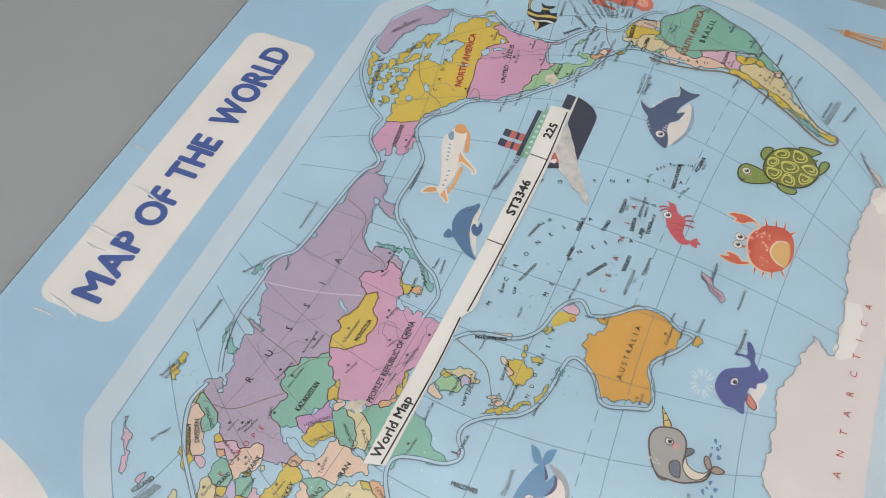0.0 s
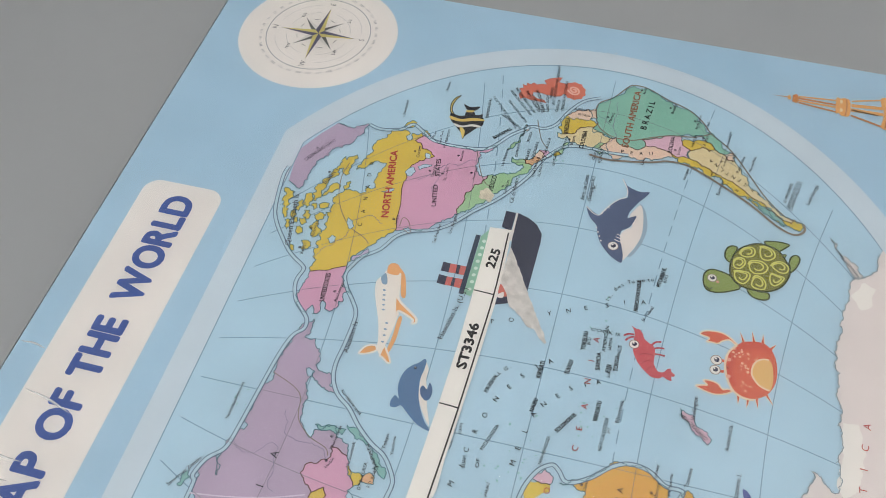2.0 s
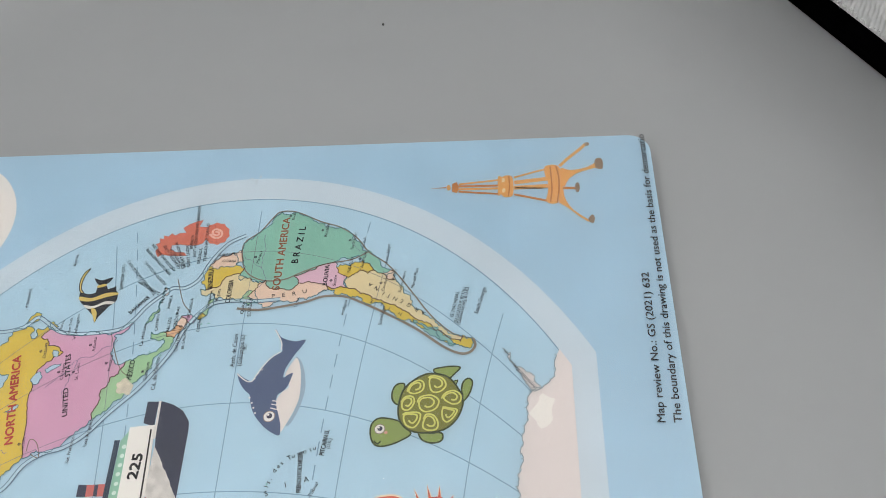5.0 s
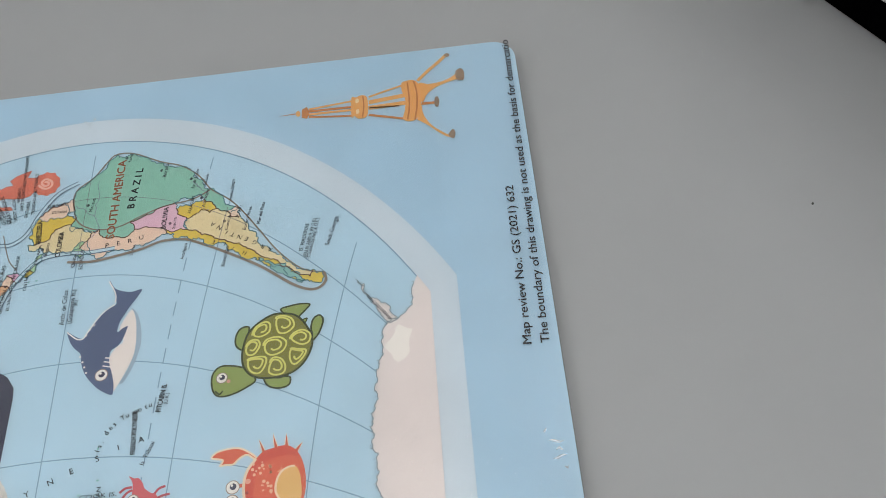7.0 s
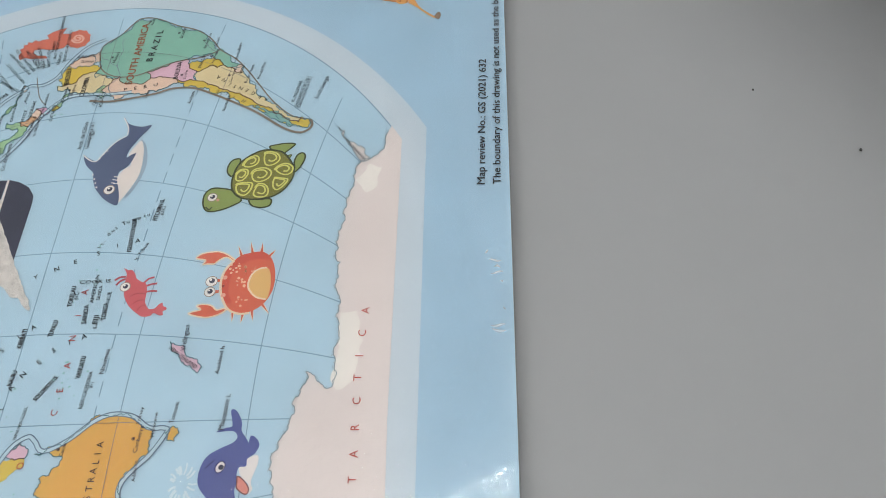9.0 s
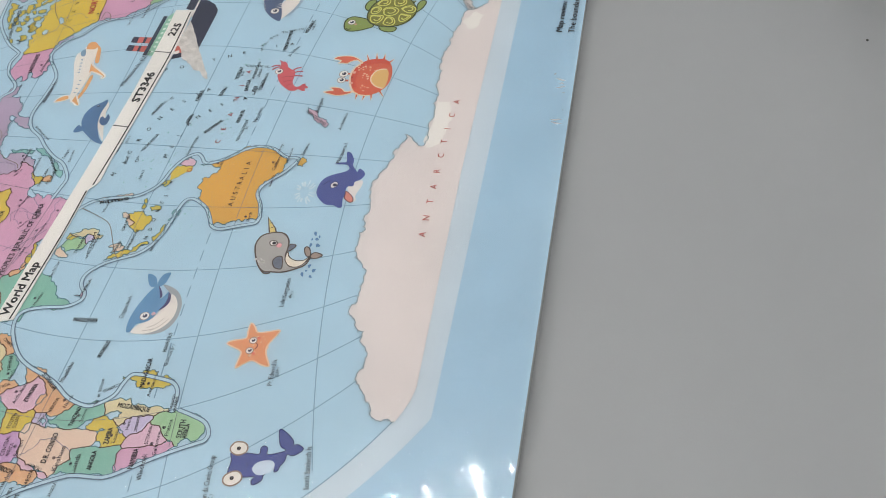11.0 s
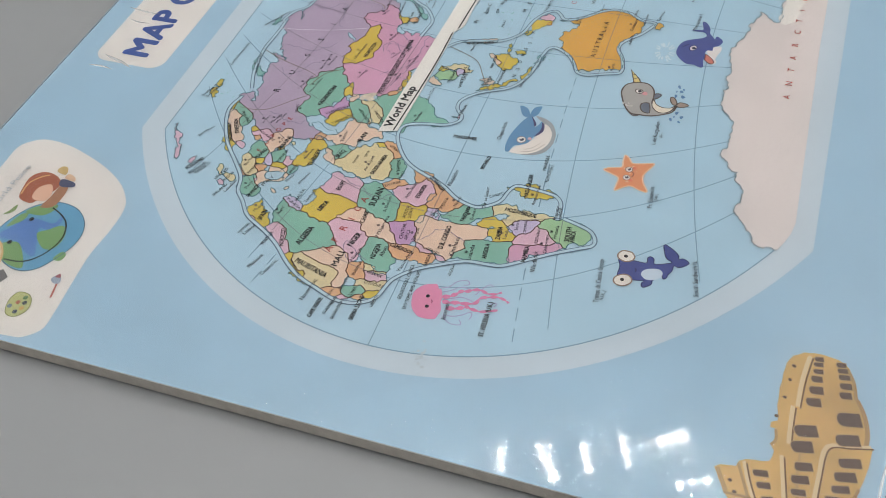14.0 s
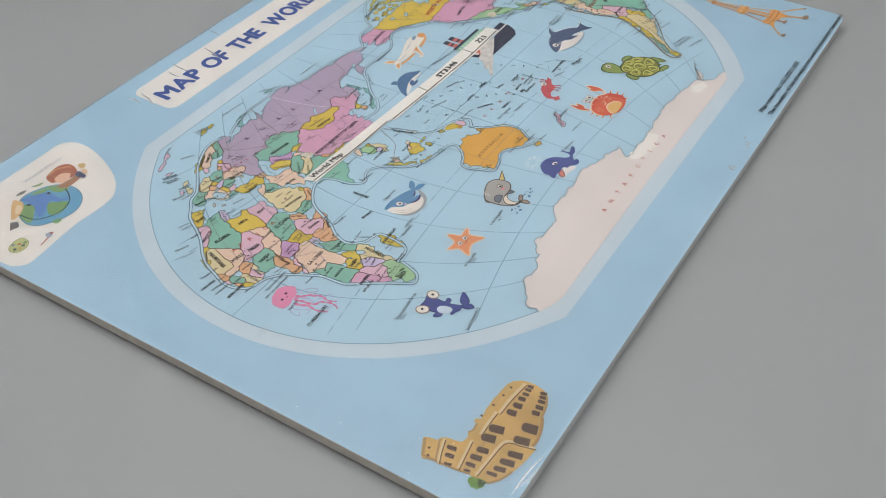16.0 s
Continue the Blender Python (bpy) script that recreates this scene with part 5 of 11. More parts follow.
cut([(95.7, 173.8), (101.1, 176.1), (106.3, 177.4), (112.9, 178.4), (118.8, 178.1), (126, 178), (127.3, 178.9), (131.5, 177.5), (135, 174.4), (141.2, 173.4), (151.1, 172.5), (161.2, 171.5), (167.5, 170.2), (170.2, 168.1), (173.8, 168.7), (178.2, 173.1), (183.4, 175.2), (187.6, 174.6), (189.3, 175.8), (192, 179.8), (196.3, 183.7), (201.2, 187.4), (206.1, 189.6), (216.6, 191.5), (220.7, 191.3)])
brown_cut([(244.4, 110.3), (243.7, 104.8), (244.3, 99.4), (245.5, 92.8), (247, 88.2), (246.8, 82.8), (244.6, 77.8), (240.8, 70.8), (236.6, 63.9), (231.5, 57.2), (229.5, 53.2), (229.7, 50.7), (231.5, 49.3), (233.6, 49.8)], 0.66)
brown_cut([(233.6, 49.8), (235, 54.7), (240.2, 60.2), (246.3, 64.6), (252.6, 69.1), (256.8, 72.8), (260.3, 77.3), (263.7, 79.7), (266.3, 82.1), (269, 85.9), (271, 91.1), (274.6, 98.1), (274.9, 102.5), (273, 104.4), (268.5, 107.3), (264.8, 111.3), (259.2, 110.9), (255.2, 109.1), (252.7, 104.8), (252.6, 99.3), (255, 94), (257, 88.7), (258.1, 81.9), (260.3, 77.7)], 0.36)
cut([(267.9, 111.2), (265.2, 116), (259.7, 119.7), (254.2, 122), (251.8, 125.1), (251.9, 128.3), (249.7, 131.1), (246.5, 134.4), (242.3, 137.3), (240, 140.2), (239.3, 148), (240, 154.6), (242.6, 158.4), (244.9, 162.3), (242, 165.6), (240.9, 171), (242, 174.6)])
island(south_america, "teal fjords, Chile islands", TEAL, [(239.3, 64.8), (237.2, 61.4), (234.5, 57.3), (232.2, 54), (231.4, 54.8), (233.1, 57.9), (235.9, 61.9), (238.2, 64.4)])
island(asia, "grey-teal Novaya Zemlya", TEAL, [(102, 175.9), (104.6, 176.9), (105.2, 176.3), (103.2, 175.2), (102.9, 173.4), (101.1, 174.4)])
island(north_america, "lavender fjord islands", LAVENDER, [(193.5, 164.3), (195.2, 163.3), (196.8, 161.8), (197.9, 160.8), (196.8, 160.2), (195, 161.3), (193.2, 163.1)])
island(europe, "pale pink strip of Greenland at the map rim", PINK, [(76.5, 188.3), (77.1, 187.6), (73.9, 185.3), (70.3, 183.7), (67.7, 181.6), (65.5, 180.9), (64, 181), (66.7, 182.9), (70.2, 184.4), (73.6, 186.9)])
finish_land()

brown_cut([(225.8, 175.5), (220.5, 176), (214, 174.6), (208.2, 171.7), (203.8, 167.8), (201.4, 163.3), (199.6, 161.3)], 0.22)
brown_cut([(207.2, 155), (210.2, 154.9), (209.2, 153), (205.5, 151.6), (206.5, 153.9)], 0.22)
brown_cut([(238.6, 141.7), (231.4, 138.8), (227.7, 136.7), (226.2, 134.7)], 0.22)
brown_cut([(254.3, 127.4), (250.2, 126), (246.4, 124.4), (243.9, 122.2)], 0.22)
brown_cut([(126.1, 125.5), (123.8, 119.8), (121.4, 115.6), (116.9, 112.8), (112.4, 110.3), (110.1, 108.3)], 0.2)
brown_cut([(156.8, 171.4), (153, 163.3), (146.6, 161.2), (142.7, 157.1), (140.8, 152.4), (139, 151.2)], 0.2)
brown_cut([(112.8, 179.1), (109.2, 170.9), (106.3, 161.5), (104.1, 157.3)], 0.2)
brown_cut([(87.4, 173.9), (87.9, 166.6), (93.9, 160), (96.3, 157.2)], 0.2)
brown_cut([(100.5, 158.6), (106.5, 156.2), (109.4, 151.7)], 0.2)
pale_line = smooth_loop([(123, 178.3), (124.1, 170.4), (126, 161.4), (128.8, 152.9)], 6, False)
bm = bmesh.new()
ribbon(bm, pale_line, 0.32, 0.216)
part("piece_seam", bm, ink(208, 198, 212), puzzle)

# rivers, lakes and the line of the Urals
river(asia, [(137.7, 175.3), (135.9, 172.3), (135.2, 170.3), (136.1, 167.4), (138.1, 166), (139.1, 164.3), (138.1, 162.9), (134.2, 162.6), (132.5, 161.9), (129.9, 162.3), (128.6, 161.8), (127.5, 159.8)])
river(asia, [(115.2, 175.4), (116.2, 172.4), (116.1, 169.1), (115.2, 166.2), (115.6, 163.2), (117.8, 160.4), (120.8, 158.8)])
river(asia, [(106.2, 170), (103.5, 168.2), (103.2, 166.8), (105.1, 164.7), (108.6, 162.7), (110.5, 161.3), (110.6, 159)])
river(asia, [(147.6, 164.8), (142.2, 163), (140.8, 159), (141.2, 155.9), (139.8, 152.2), (137.8, 151)])
river(asia, [(119.7, 143.7), (122, 144.8), (124.5, 143.2), (124.1, 141.1), (121.6, 139.5), (120.7, 137.5), (117.9, 137.8), (116.3, 139.4)])
river(asia, [(130.3, 132.8), (126.6, 133.8), (122.2, 133.1), (118.7, 133.8), (113.2, 133.9), (109.6, 135.6), (105.3, 136.1)])
river(asia, [(128.8, 141.2), (125.8, 138.3), (123.2, 136.1), (123.3, 139.7), (123.7, 143.6), (120.4, 143.1), (118.4, 140.3)])
river(asia, [(109.6, 140.8), (111.9, 137.3), (115, 134.2), (117.9, 131.7)])
river(asia, [(87.6, 164.8), (87.2, 161.4), (85, 157.9), (84.8, 153.9), (86.8, 153.4)])
lake(asia, [(125.3, 157.5), (123.5, 156), (122.3, 154.1), (122.9, 153.9), (124.4, 155.6), (125.7, 157.1)])
lake(asia, [(130.7, 144), (132, 143.7), (130.5, 142.3), (129.4, 140.7), (128.4, 141.5)])
lake(asia, [(86.3, 151.2), (87, 149.5), (85.5, 147.3), (84.6, 145.1), (85.2, 143.6), (83.8, 142.3), (83.1, 143.8), (83, 146.1), (83.9, 148.5)])
river(africa, [(70.3, 136.5), (68.4, 133.1), (66.9, 129.5), (65.7, 126.8), (64.5, 124.6), (63.7, 122.4), (65.6, 121.1), (67.2, 119.7)])
river(africa, [(53.5, 108.5), (55.6, 106), (58.1, 105.1), (58.6, 102.6), (57.1, 98.7), (55.8, 96.3)])
river(africa, [(44.7, 117.9), (45.7, 120.4), (47.5, 122.6), (49.3, 124.8), (47, 124.8), (43.1, 122.1)])
lake(africa, [(62.6, 107.8), (63.3, 107), (62.5, 105.9), (61.6, 106.4)])
river(north_america, [(205.6, 168.7), (206.8, 166.7), (208.3, 164.9), (209, 163.2), (208, 161.8), (206.9, 160.2), (207.3, 159.3)])
river(north_america, [(191.5, 174), (195, 172.9), (197, 170.5), (199.8, 168.4), (203.2, 167.6)])
river(north_america, [(236.6, 139.5), (234.7, 142.2), (232.1, 144.8), (232, 147.9), (229.4, 150.4), (226.1, 152.7), (223.5, 155.2)])
river(north_america, [(232, 147.9), (228.2, 148.6), (224.3, 149.9), (220.6, 150.1)])
lake(north_america, [(206.9, 169.5), (205.8, 167.8), (204.2, 166.9), (203.1, 167.6), (204.7, 169)])
lake(north_america, [(198.7, 172.4), (200.1, 171.7), (199.6, 170.3), (198.3, 170.3), (197.3, 171.2)])
lake(north_america, [(217.6, 163.5), (218.5, 162.2), (219.5, 160.3), (218.8, 160.4), (217.5, 162.1)])
lake(north_america, [(225.9, 159.2), (227.9, 158.5), (228.4, 157.4), (227, 156.5), (225.1, 157.1), (224.9, 158.3)])
lake(north_america, [(229, 156.3), (230.1, 154.7), (230.6, 152.6), (229.9, 152.6), (228.9, 154.3), (227.9, 155.7)])
lake(north_america, [(234.4, 155.6), (233.8, 154), (232.5, 154), (232.9, 155.3)])
river(south_america, [(260.5, 110.6), (258.8, 107.9), (256.4, 105.4), (253.2, 103.8), (251.4, 104.9), (250.2, 105.8)])
river(south_america, [(267.2, 105.9), (262.7, 105), (258.5, 105.4), (256.4, 105.4)])
river(south_america, [(256.7, 79), (259.2, 77.9), (261.8, 80.9), (264.1, 82.5)])

# ---- title panel ----
title = shape("title_panel", rounded(96.3, 205.2, 207.4, 228.3, 4.5), WHITE, 0.03, puzzle, "white panel with the map's title")


def words(parent, body, start, end, height, color, bold=0.0):
    """A printed name from start to end (mm), both at half the height of its letters."""
    dx, dy = end[0] - start[0], end[1] - start[1]
    cu = bpy.data.curves.new("place_name", "FONT")
    cu.body, cu.align_x, cu.align_y = body, "LEFT", "BOTTOM_BASELINE"
    cu.size, cu.resolution_u = 1.0, 3 if bold else 2
    tmp = bpy.data.objects.new("place_name", cu)
    me = bpy.data.meshes.new_from_object(tmp)
    bpy.data.objects.remove(tmp)
    bpy.data.curves.remove(cu)
    co = np.empty(len(me.vertices) * 3)
    me.vertices.foreach_get("co", co)
    co = co.reshape(-1, 3)
    x0, x1 = co[:, 0].min(), co[:, 0].max()
    sx, sy = math.hypot(dx, dy) / (x1 - x0), (0.78 if height > 1.35 or bold else 0.7) * height / 0.69
    sy = min(sy, sx / 0.7)                      # small print is never squeezed much
    if sx > 1.3 * sy and not body.isupper():    # nor stretched
        slack = 0.5 - 0.65 * sy / sx
        start, sx = (start[0] + dx * slack, start[1] + dy * slack), 1.3 * sy
    m = Matrix.Translation((start[0] * MM, start[1] * MM, BT + 0.243 * MM)) @ Matrix.Rotation(math.atan2(dy, dx), 4, "Z")
    me.transform(m @ Matrix.Diagonal((sx * MM, sy * MM, 1, 1)) @ Matrix.Translation((-x0, -0.345, 0)))
    if color is INKBLACK and not body.isupper() and not bold:
        color = TOWN
    if bold or (body.isupper() and height > 1.35):
        heavy(me, (bold or 0.03) * MM, 4)
    me.materials.clear()
    me.materials.append(color)
    ob = new("place_name", me)
    ob.parent = parent
    mid = Vector(((start[0] + end[0]) / 2, (start[1] + end[1]) / 2))
    if body[0].isalpha() and not body.isupper() and any(inside(mid, r[2]) for r in LANDS if r[1] is not ICE):
        up = Vector((-dy, dx)).normalized() * (0.42 * height + 0.5)      # a town's mark over its name
        bm = bmesh.new()
        ribbon(bm, ellipse(mid.x + up.x, mid.y + up.y, 0.3, 0.3, 0, 12), 0.14, 0.243, True)
        flat(bm, ellipse(mid.x + up.x, mid.y + up.y, 0.16, 0.16, 0, 8), 0.243)
        part("town_mark", bm, color, ob)
    return ob


def spaced(parent, body, pts, height, color):
    """Widely spaced letters along a curve through the points."""
    body = body.replace(" ", "") if len(body.replace(" ", "")) == len(pts) else body
    line = smooth_loop(pts, 8, False)
    d = [0.0]
    for a, b in zip(line, line[1:]):
        d.append(d[-1] + math.hypot(b[0] - a[0], b[1] - a[1]))
    for i, ch in enumerate(body):
        if ch == " ":
            continue
        if len(body) == len(pts):
            j = min(i * 8, len(line) - 1)
        else:
            want = d[-1] * i / max(1, len(body) - 1)
            j = min(range(len(d)), key=lambda k: abs(d[k] - want))
        a, b = line[max(j - 3, 0)], line[min(j + 3, len(line) - 1)]
        text(ch, line[j][0], line[j][1], height * 0.82, math.degrees(math.atan2(b[1] - a[1], b[0] - a[0])), color, 0.243, parent, "letter")



# ---- place names ----
words(africa, "LIBYA", (56.7, 135.9), (60.1, 134.9), 1.59, INKBLACK, 0.06)
words(africa, "EGYPT", (64.5, 134.0), (67.9, 133.7), 1.76, INKBLACK)
words(africa, "SUDAN", (61.4, 123.5), (67.8, 123.3), 2.2, INKBLACK)
words(africa, "SOUTH", (59.7, 114.2), (63.7, 114.2), 1.3, INKBLACK)
words(africa, "SUDAN", (60, 112.8), (63.1, 113.2), 1.2, INKBLACK)
words(africa, "ETHIOPIA", (66.9, 113.3), (71.7, 112.8), 1.5, INKBLACK)
words(africa, "Addis Abeba", (66, 116), (72, 115.4), 1.3, INKBLACK)
words(africa, "ERITREA", (68.8, 122.8), (71.1, 119.3), 1.2, INKBLACK)
words(africa, "SOMALIA", (74.7, 112.3), (70.9, 107.4), 1.5, INKBLACK)
words(africa, "KENYA", (65, 106.3), (68.8, 105.8), 1.3, INKBLACK)
words(africa, "Nairobi", (66.5, 103.3), (69.9, 102.8), 1.2, INKBLACK)
words(africa, "UGANDA", (61.5, 107.6), (64.9, 106.8), 1.1, INKBLACK)
words(africa, "TANZANIA", (62.1, 99.8), (67.3, 99.6), 1.6, INKBLACK)
words(africa, "Dodoma", (63.3, 97.7), (66.8, 98), 1.2, INKBLACK)
words(africa, "D.R. CONGO", (52.6, 102), (60, 102.2), 1.6, INKBLACK)
words(africa, "Kinshasa", (51.1, 98.8), (57.1, 99), 1.4, INKBLACK)
words(africa, "ZAMBIA", (58.8, 89.6), (62.9, 90.1), 1.5, INKBLACK)
words(africa, "Lusaka", (59.4, 88.1), (62.8, 88.2), 1.2, INKBLACK)
words(africa, "ANGOLA", (52.3, 90.9), (56.9, 91.4), 1.6, INKBLACK)
words(africa, "Luanda", (50.9, 94.3), (55.7, 94.7), 1.4, INKBLACK)
words(africa, "NAMIBIA", (53.8, 81.7), (58.7, 82.1), 1.5, INKBLACK)
words(africa, "Windhoek", (51.4, 78.7), (57.7, 79.7), 1.5, INKBLACK)
words(africa, "BOTSWANA", (60, 80.4), (64.5, 80.9), 1.2, INKBLACK)
words(africa, "Gaborone", (57.6, 77.6), (63.4, 78.5), 1.3, INKBLACK)
words(africa, "Harare", (62.9, 86.2), (65.9, 86.6), 1.2, INKBLACK)
words(africa, "ZIMBABWE", (62.6, 84), (66.4, 84.7), 1, INKBLACK)
words(africa, "MOZAMBIQUE", (68.8, 90.7), (68.4, 82.7), 1.5, INKBLACK)
words(africa, "SOUTH", (62.5, 73.6), (67, 74), 1.6, INKBLACK)
words(africa, "AFRICA", (62.5, 72.3), (66.1, 72.7), 1.4, INKBLACK)
words(africa, "Pretoria", (62.6, 76.6), (66.7, 76.9), 1.3, INKBLACK)
words(africa, "MADAGASCAR", (73.9, 87.1), (81.8, 87.9), 1.4, INKBLACK)
words(africa, "Antananarivo", (71.7, 84.6), (78.6, 84.9), 1.2, INKBLACK)
words(africa, "Maputo", (68.2, 78), (73.2, 78.7), 1.2, INKBLACK)
words(africa, "MBABANE", (68.5, 76.8), (72.6, 77.8), 1, INKBLACK)
words(africa, "CENTRAL", (53, 112.3), (58, 113.1), 1.3, INKBLACK)
words(africa, "AFRICA", (53, 111.1), (56.3, 111.3), 1.2, INKBLACK)
words(africa, "Bangui", (52.6, 109.2), (58, 109.4), 1.2, INKBLACK)
words(africa, "CHAD", (55.5, 123.6), (59.6, 123.8), 1.45, INKBLACK)
words(africa, "N'Djamena", (52.2, 118.3), (59.3, 118.1), 1.3, INKBLACK)
words(africa, "NIGER", (47.8, 123.7), (52.2, 122.8), 1.85, INKBLACK, 0.05)
words(africa, "Niamey", (43.5, 121.4), (47.9, 120.7), 1.3, INKBLACK)
words(africa, "NIGERIA", (45.4, 116.7), (50.2, 116.8), 1.7, INKBLACK)
words(africa, "Abuja", (46.6, 114.9), (49.9, 114.9), 1.4, INKBLACK)
words(africa, "ALGERIA", (45.0, 136.3), (51.1, 135.1), 2.12, INKBLACK, 0.05)
words(africa, "Alger", (52.8, 145.3), (55.6, 145.3), 1.3, INKBLACK)
words(africa, "MOROCCO", (43.4, 139.9), (48.7, 141.8), 1.5, INKBLACK)
words(africa, "Rabat", (42.7, 144.8), (47.1, 144.2), 1.4, INKBLACK)
words(africa, "MAURITANIA", (40.4, 134.3), (37.7, 125.2), 1.9, INKBLACK)
words(africa, "MALI", (41, 124.8), (45.5, 124.6), 2, INKBLACK)
words(africa, "Nouakchott", (29.6, 128.1), (36.1, 127.2), 1.4, INKBLACK)
words(africa, "Bamako", (34.8, 120.5), (38.9, 120.1), 1.2, INKBLACK)
words(africa, "GUINEA", (33.4, 117.5), (36.3, 117.1), 1.3, INKBLACK)
words(africa, "BURKINA", (39.6, 119.2), (43.8, 118.8), 1.1, INKBLACK)
words(africa, "GHANA", (41.4, 116.2), (40.9, 112.3), 1.3, INKBLACK)
words(africa, "D'IVOIRE", (38.4, 115.7), (38.1, 110.7), 1.3, INKBLACK)
words(africa, "SENEGAL", (31.9, 122.6), (34.5, 122), 1.3, INKBLACK)
words(africa, "CAPE VERDE", (25.5, 124.3), (31.3, 123.7), 1.4, INKBLACK)
words(africa, "GAMBIA", (27.1, 121.3), (32.4, 120.4), 1.3, INKBLACK)
words(africa, "GUINEA-BISSAU", (26.3, 118.9), (32.4, 118.7), 1.2, INKBLACK)
words(africa, "SIERRA LEONE", (27.3, 114.6), (34.3, 114.5), 1.4, INKBLACK)
words(africa, "LIBERIA", (32, 111.5), (35.5, 111.2), 1.2, INKBLACK)
words(africa, "CAMEROON", (50.8, 114), (49.5, 107.7), 1.4, INKBLACK)
words(africa, "Yaounde", (43.3, 109.2), (49, 108.6), 1.3, INKBLACK)
words(africa, "GABON", (46.4, 103.6), (50.3, 103.7), 1.3, INKBLACK)
words(africa, "CONGO", (51.9, 105.2), (50.9, 101.6), 1.2, INKBLACK)
words(africa, "EQUATORIAL GUINEA", (35.9, 106), (46.2, 106.4), 1.3, INKBLACK)
words(africa, "SAO TOME AND PRINCIPE", (33.3, 103.9), (44.8, 104.3), 1.3, INKBLACK)
words(africa, "ANGOLA", (45.2, 97.1), (48.5, 97.1), 1.2, INKBLACK)
words(africa, "WESTERN SAHARA", (40.1, 135.8), (35.9, 131.4), 1.1, INKBLACK)
words(africa, "TUNISIA", (58.5, 145.5), (55.9, 140.6), 1.1, INKBLACK)
words(africa, "Tarabulus", (58.3, 140.4), (63.1, 139.6), 1.2, INKBLACK)
words(africa, "Al Khartum", (60.3, 119.5), (65.5, 120), 1.2, INKBLACK)
words(africa, "Dar es Salaam", (67.7, 96), (74.9, 97.2), 1.2, INKBLACK)
words(africa, "COMOROS", (71.7, 95.8), (74, 92.5), 1.3, INKBLACK)
words(africa, "Muqdisho", (72.9, 107), (78.5, 106.7), 1.4, INKBLACK)
words(africa, "Canary Is.", (33.9, 140.7), (39.1, 139), 1.3, INKBLACK)
words(africa, "Madeira", (35.2, 144.8), (39.7, 143.2), 1.4, INKBLACK)
words(ocean, "ST. HELENA (U.K.)", (30.8, 84.6), (40.5, 85.3), 1.5, INKBLACK)
words(ocean, "Ascension", (32.9, 94.2), (37.7, 94.8), 1.5, INKBLACK)
words(ocean, "Tristan da Cunha Group", (46.8, 62.6), (59.4, 64.3), 1.6, INKBLACK)
words(ocean, "(U.K.)", (47.8, 61.6), (50.6, 61.5), 1.2, INKBLACK)
words(ocean, "South Sandwich Is.", (54.6, 41.6), (64.7, 43.8), 1.6, INKBLACK)
words(ocean, "MALDIVES", (90.5, 111.8), (90.8, 105.6), 1.4, INKBLACK, 0.04)
words(ocean, "SEYCHELLES", (80.5, 100.8), (85.5, 100.2), 1.4, INKBLACK)
words(ocean, "Chagos Arch.", (92.1, 100), (99.1, 100.1), 1.4, INKBLACK)
words(ocean, "MAURITIUS", (84, 85.3), (89.4, 85.7), 1.3, INKBLACK)
words(ocean, "REUNION (Fr.)", (80.2, 83.6), (86.2, 83.8), 1.3, INKBLACK)
words(ocean, "I. de Kerguelen", (100.1, 61), (108.8, 61.6), 1.5, INKBLACK)
words(ocean, "(Fr.)", (103.1, 59.7), (105, 59.6), 1.1, INKBLACK)
words(ocean, "Pr. Edward Is.", (78.2, 57.2), (85.4, 58), 1.5, INKBLACK)
words(ocean, "(S.Afr.)", (80.7, 56.2), (83.2, 56.5), 1.1, INKBLACK)
words(ocean, "Macquarie I.", (149.3, 59.8), (157.3, 59.3), 1.4, INKBLACK)
words(ocean, "Auckland Is.", (162.1, 62.7), (169.2, 62.3), 1.3, INKBLACK)
words(ocean, "Tasmania", (151, 70.5), (155.9, 70), 1.3, INKBLACK)
words(asia, "KAZAKHSTAN", (93.5, 152.4), (102.0, 151.3), 1.76, INKBLACK, 0.05)
words(asia, "UZBEKISTAN", (90.6, 149), (94.9, 144.5), 1.2, INKBLACK)
words(asia, "TURKMENISTAN", (87.3, 145.8), (92.1, 141.4), 1.1, INKBLACK)
words(asia, "AFGHANISTAN", (94.6, 140.7), (89.4, 135.3), 1.2, INKBLACK)
words(asia, "PAKISTAN", (94.7, 136), (90.1, 131.5), 1.2, INKBLACK)
words(asia, "IRAN", (82.2, 135.8), (86.1, 135.2), 1.6, INKBLACK)
words(asia, "Tehran", (81.2, 140.2), (85.4, 140.6), 1.3, INKBLACK)
words(asia, "IRAQ", (75.5, 139.1), (78.4, 138.2), 1.6, INKBLACK)
words(asia, "SAUDI ARABIA", (71.9, 127.8), (79.4, 126.7), 1.5, INKBLACK)
words(asia, "Ar-Riyad", (72, 130), (78.6, 129.8), 1.2, INKBLACK)
words(asia, "YEMEN", (74.3, 121.3), (78.4, 122.7), 1.3, INKBLACK)
words(asia, "San'a", (72.3, 120.1), (74.9, 120.2), 1.1, INKBLACK)
words(asia, "OMAN", (83.1, 126.9), (81.3, 123.9), 1.2, INKBLACK)
words(asia, "QATAR", (77.3, 131.8), (79.7, 131.7), 1, INKBLACK)
words(asia, "KUWAIT", (74.4, 134), (77.5, 133.7), 1, INKBLACK)
words(asia, "Mumbai", (93.5, 124), (97.5, 123.6), 1.1, INKBLACK)
words(asia, "LANKA", (97.5, 113.2), (103, 112.7), 1.2, INKBLACK)
words(asia, "Nay Pyi Taw", (102.5, 123.8), (107.6, 123.8), 1.2, INKBLACK)
words(asia, "MONGOLIA", (116.1, 148.1), (123, 147.6), 1.6, INKBLACK)
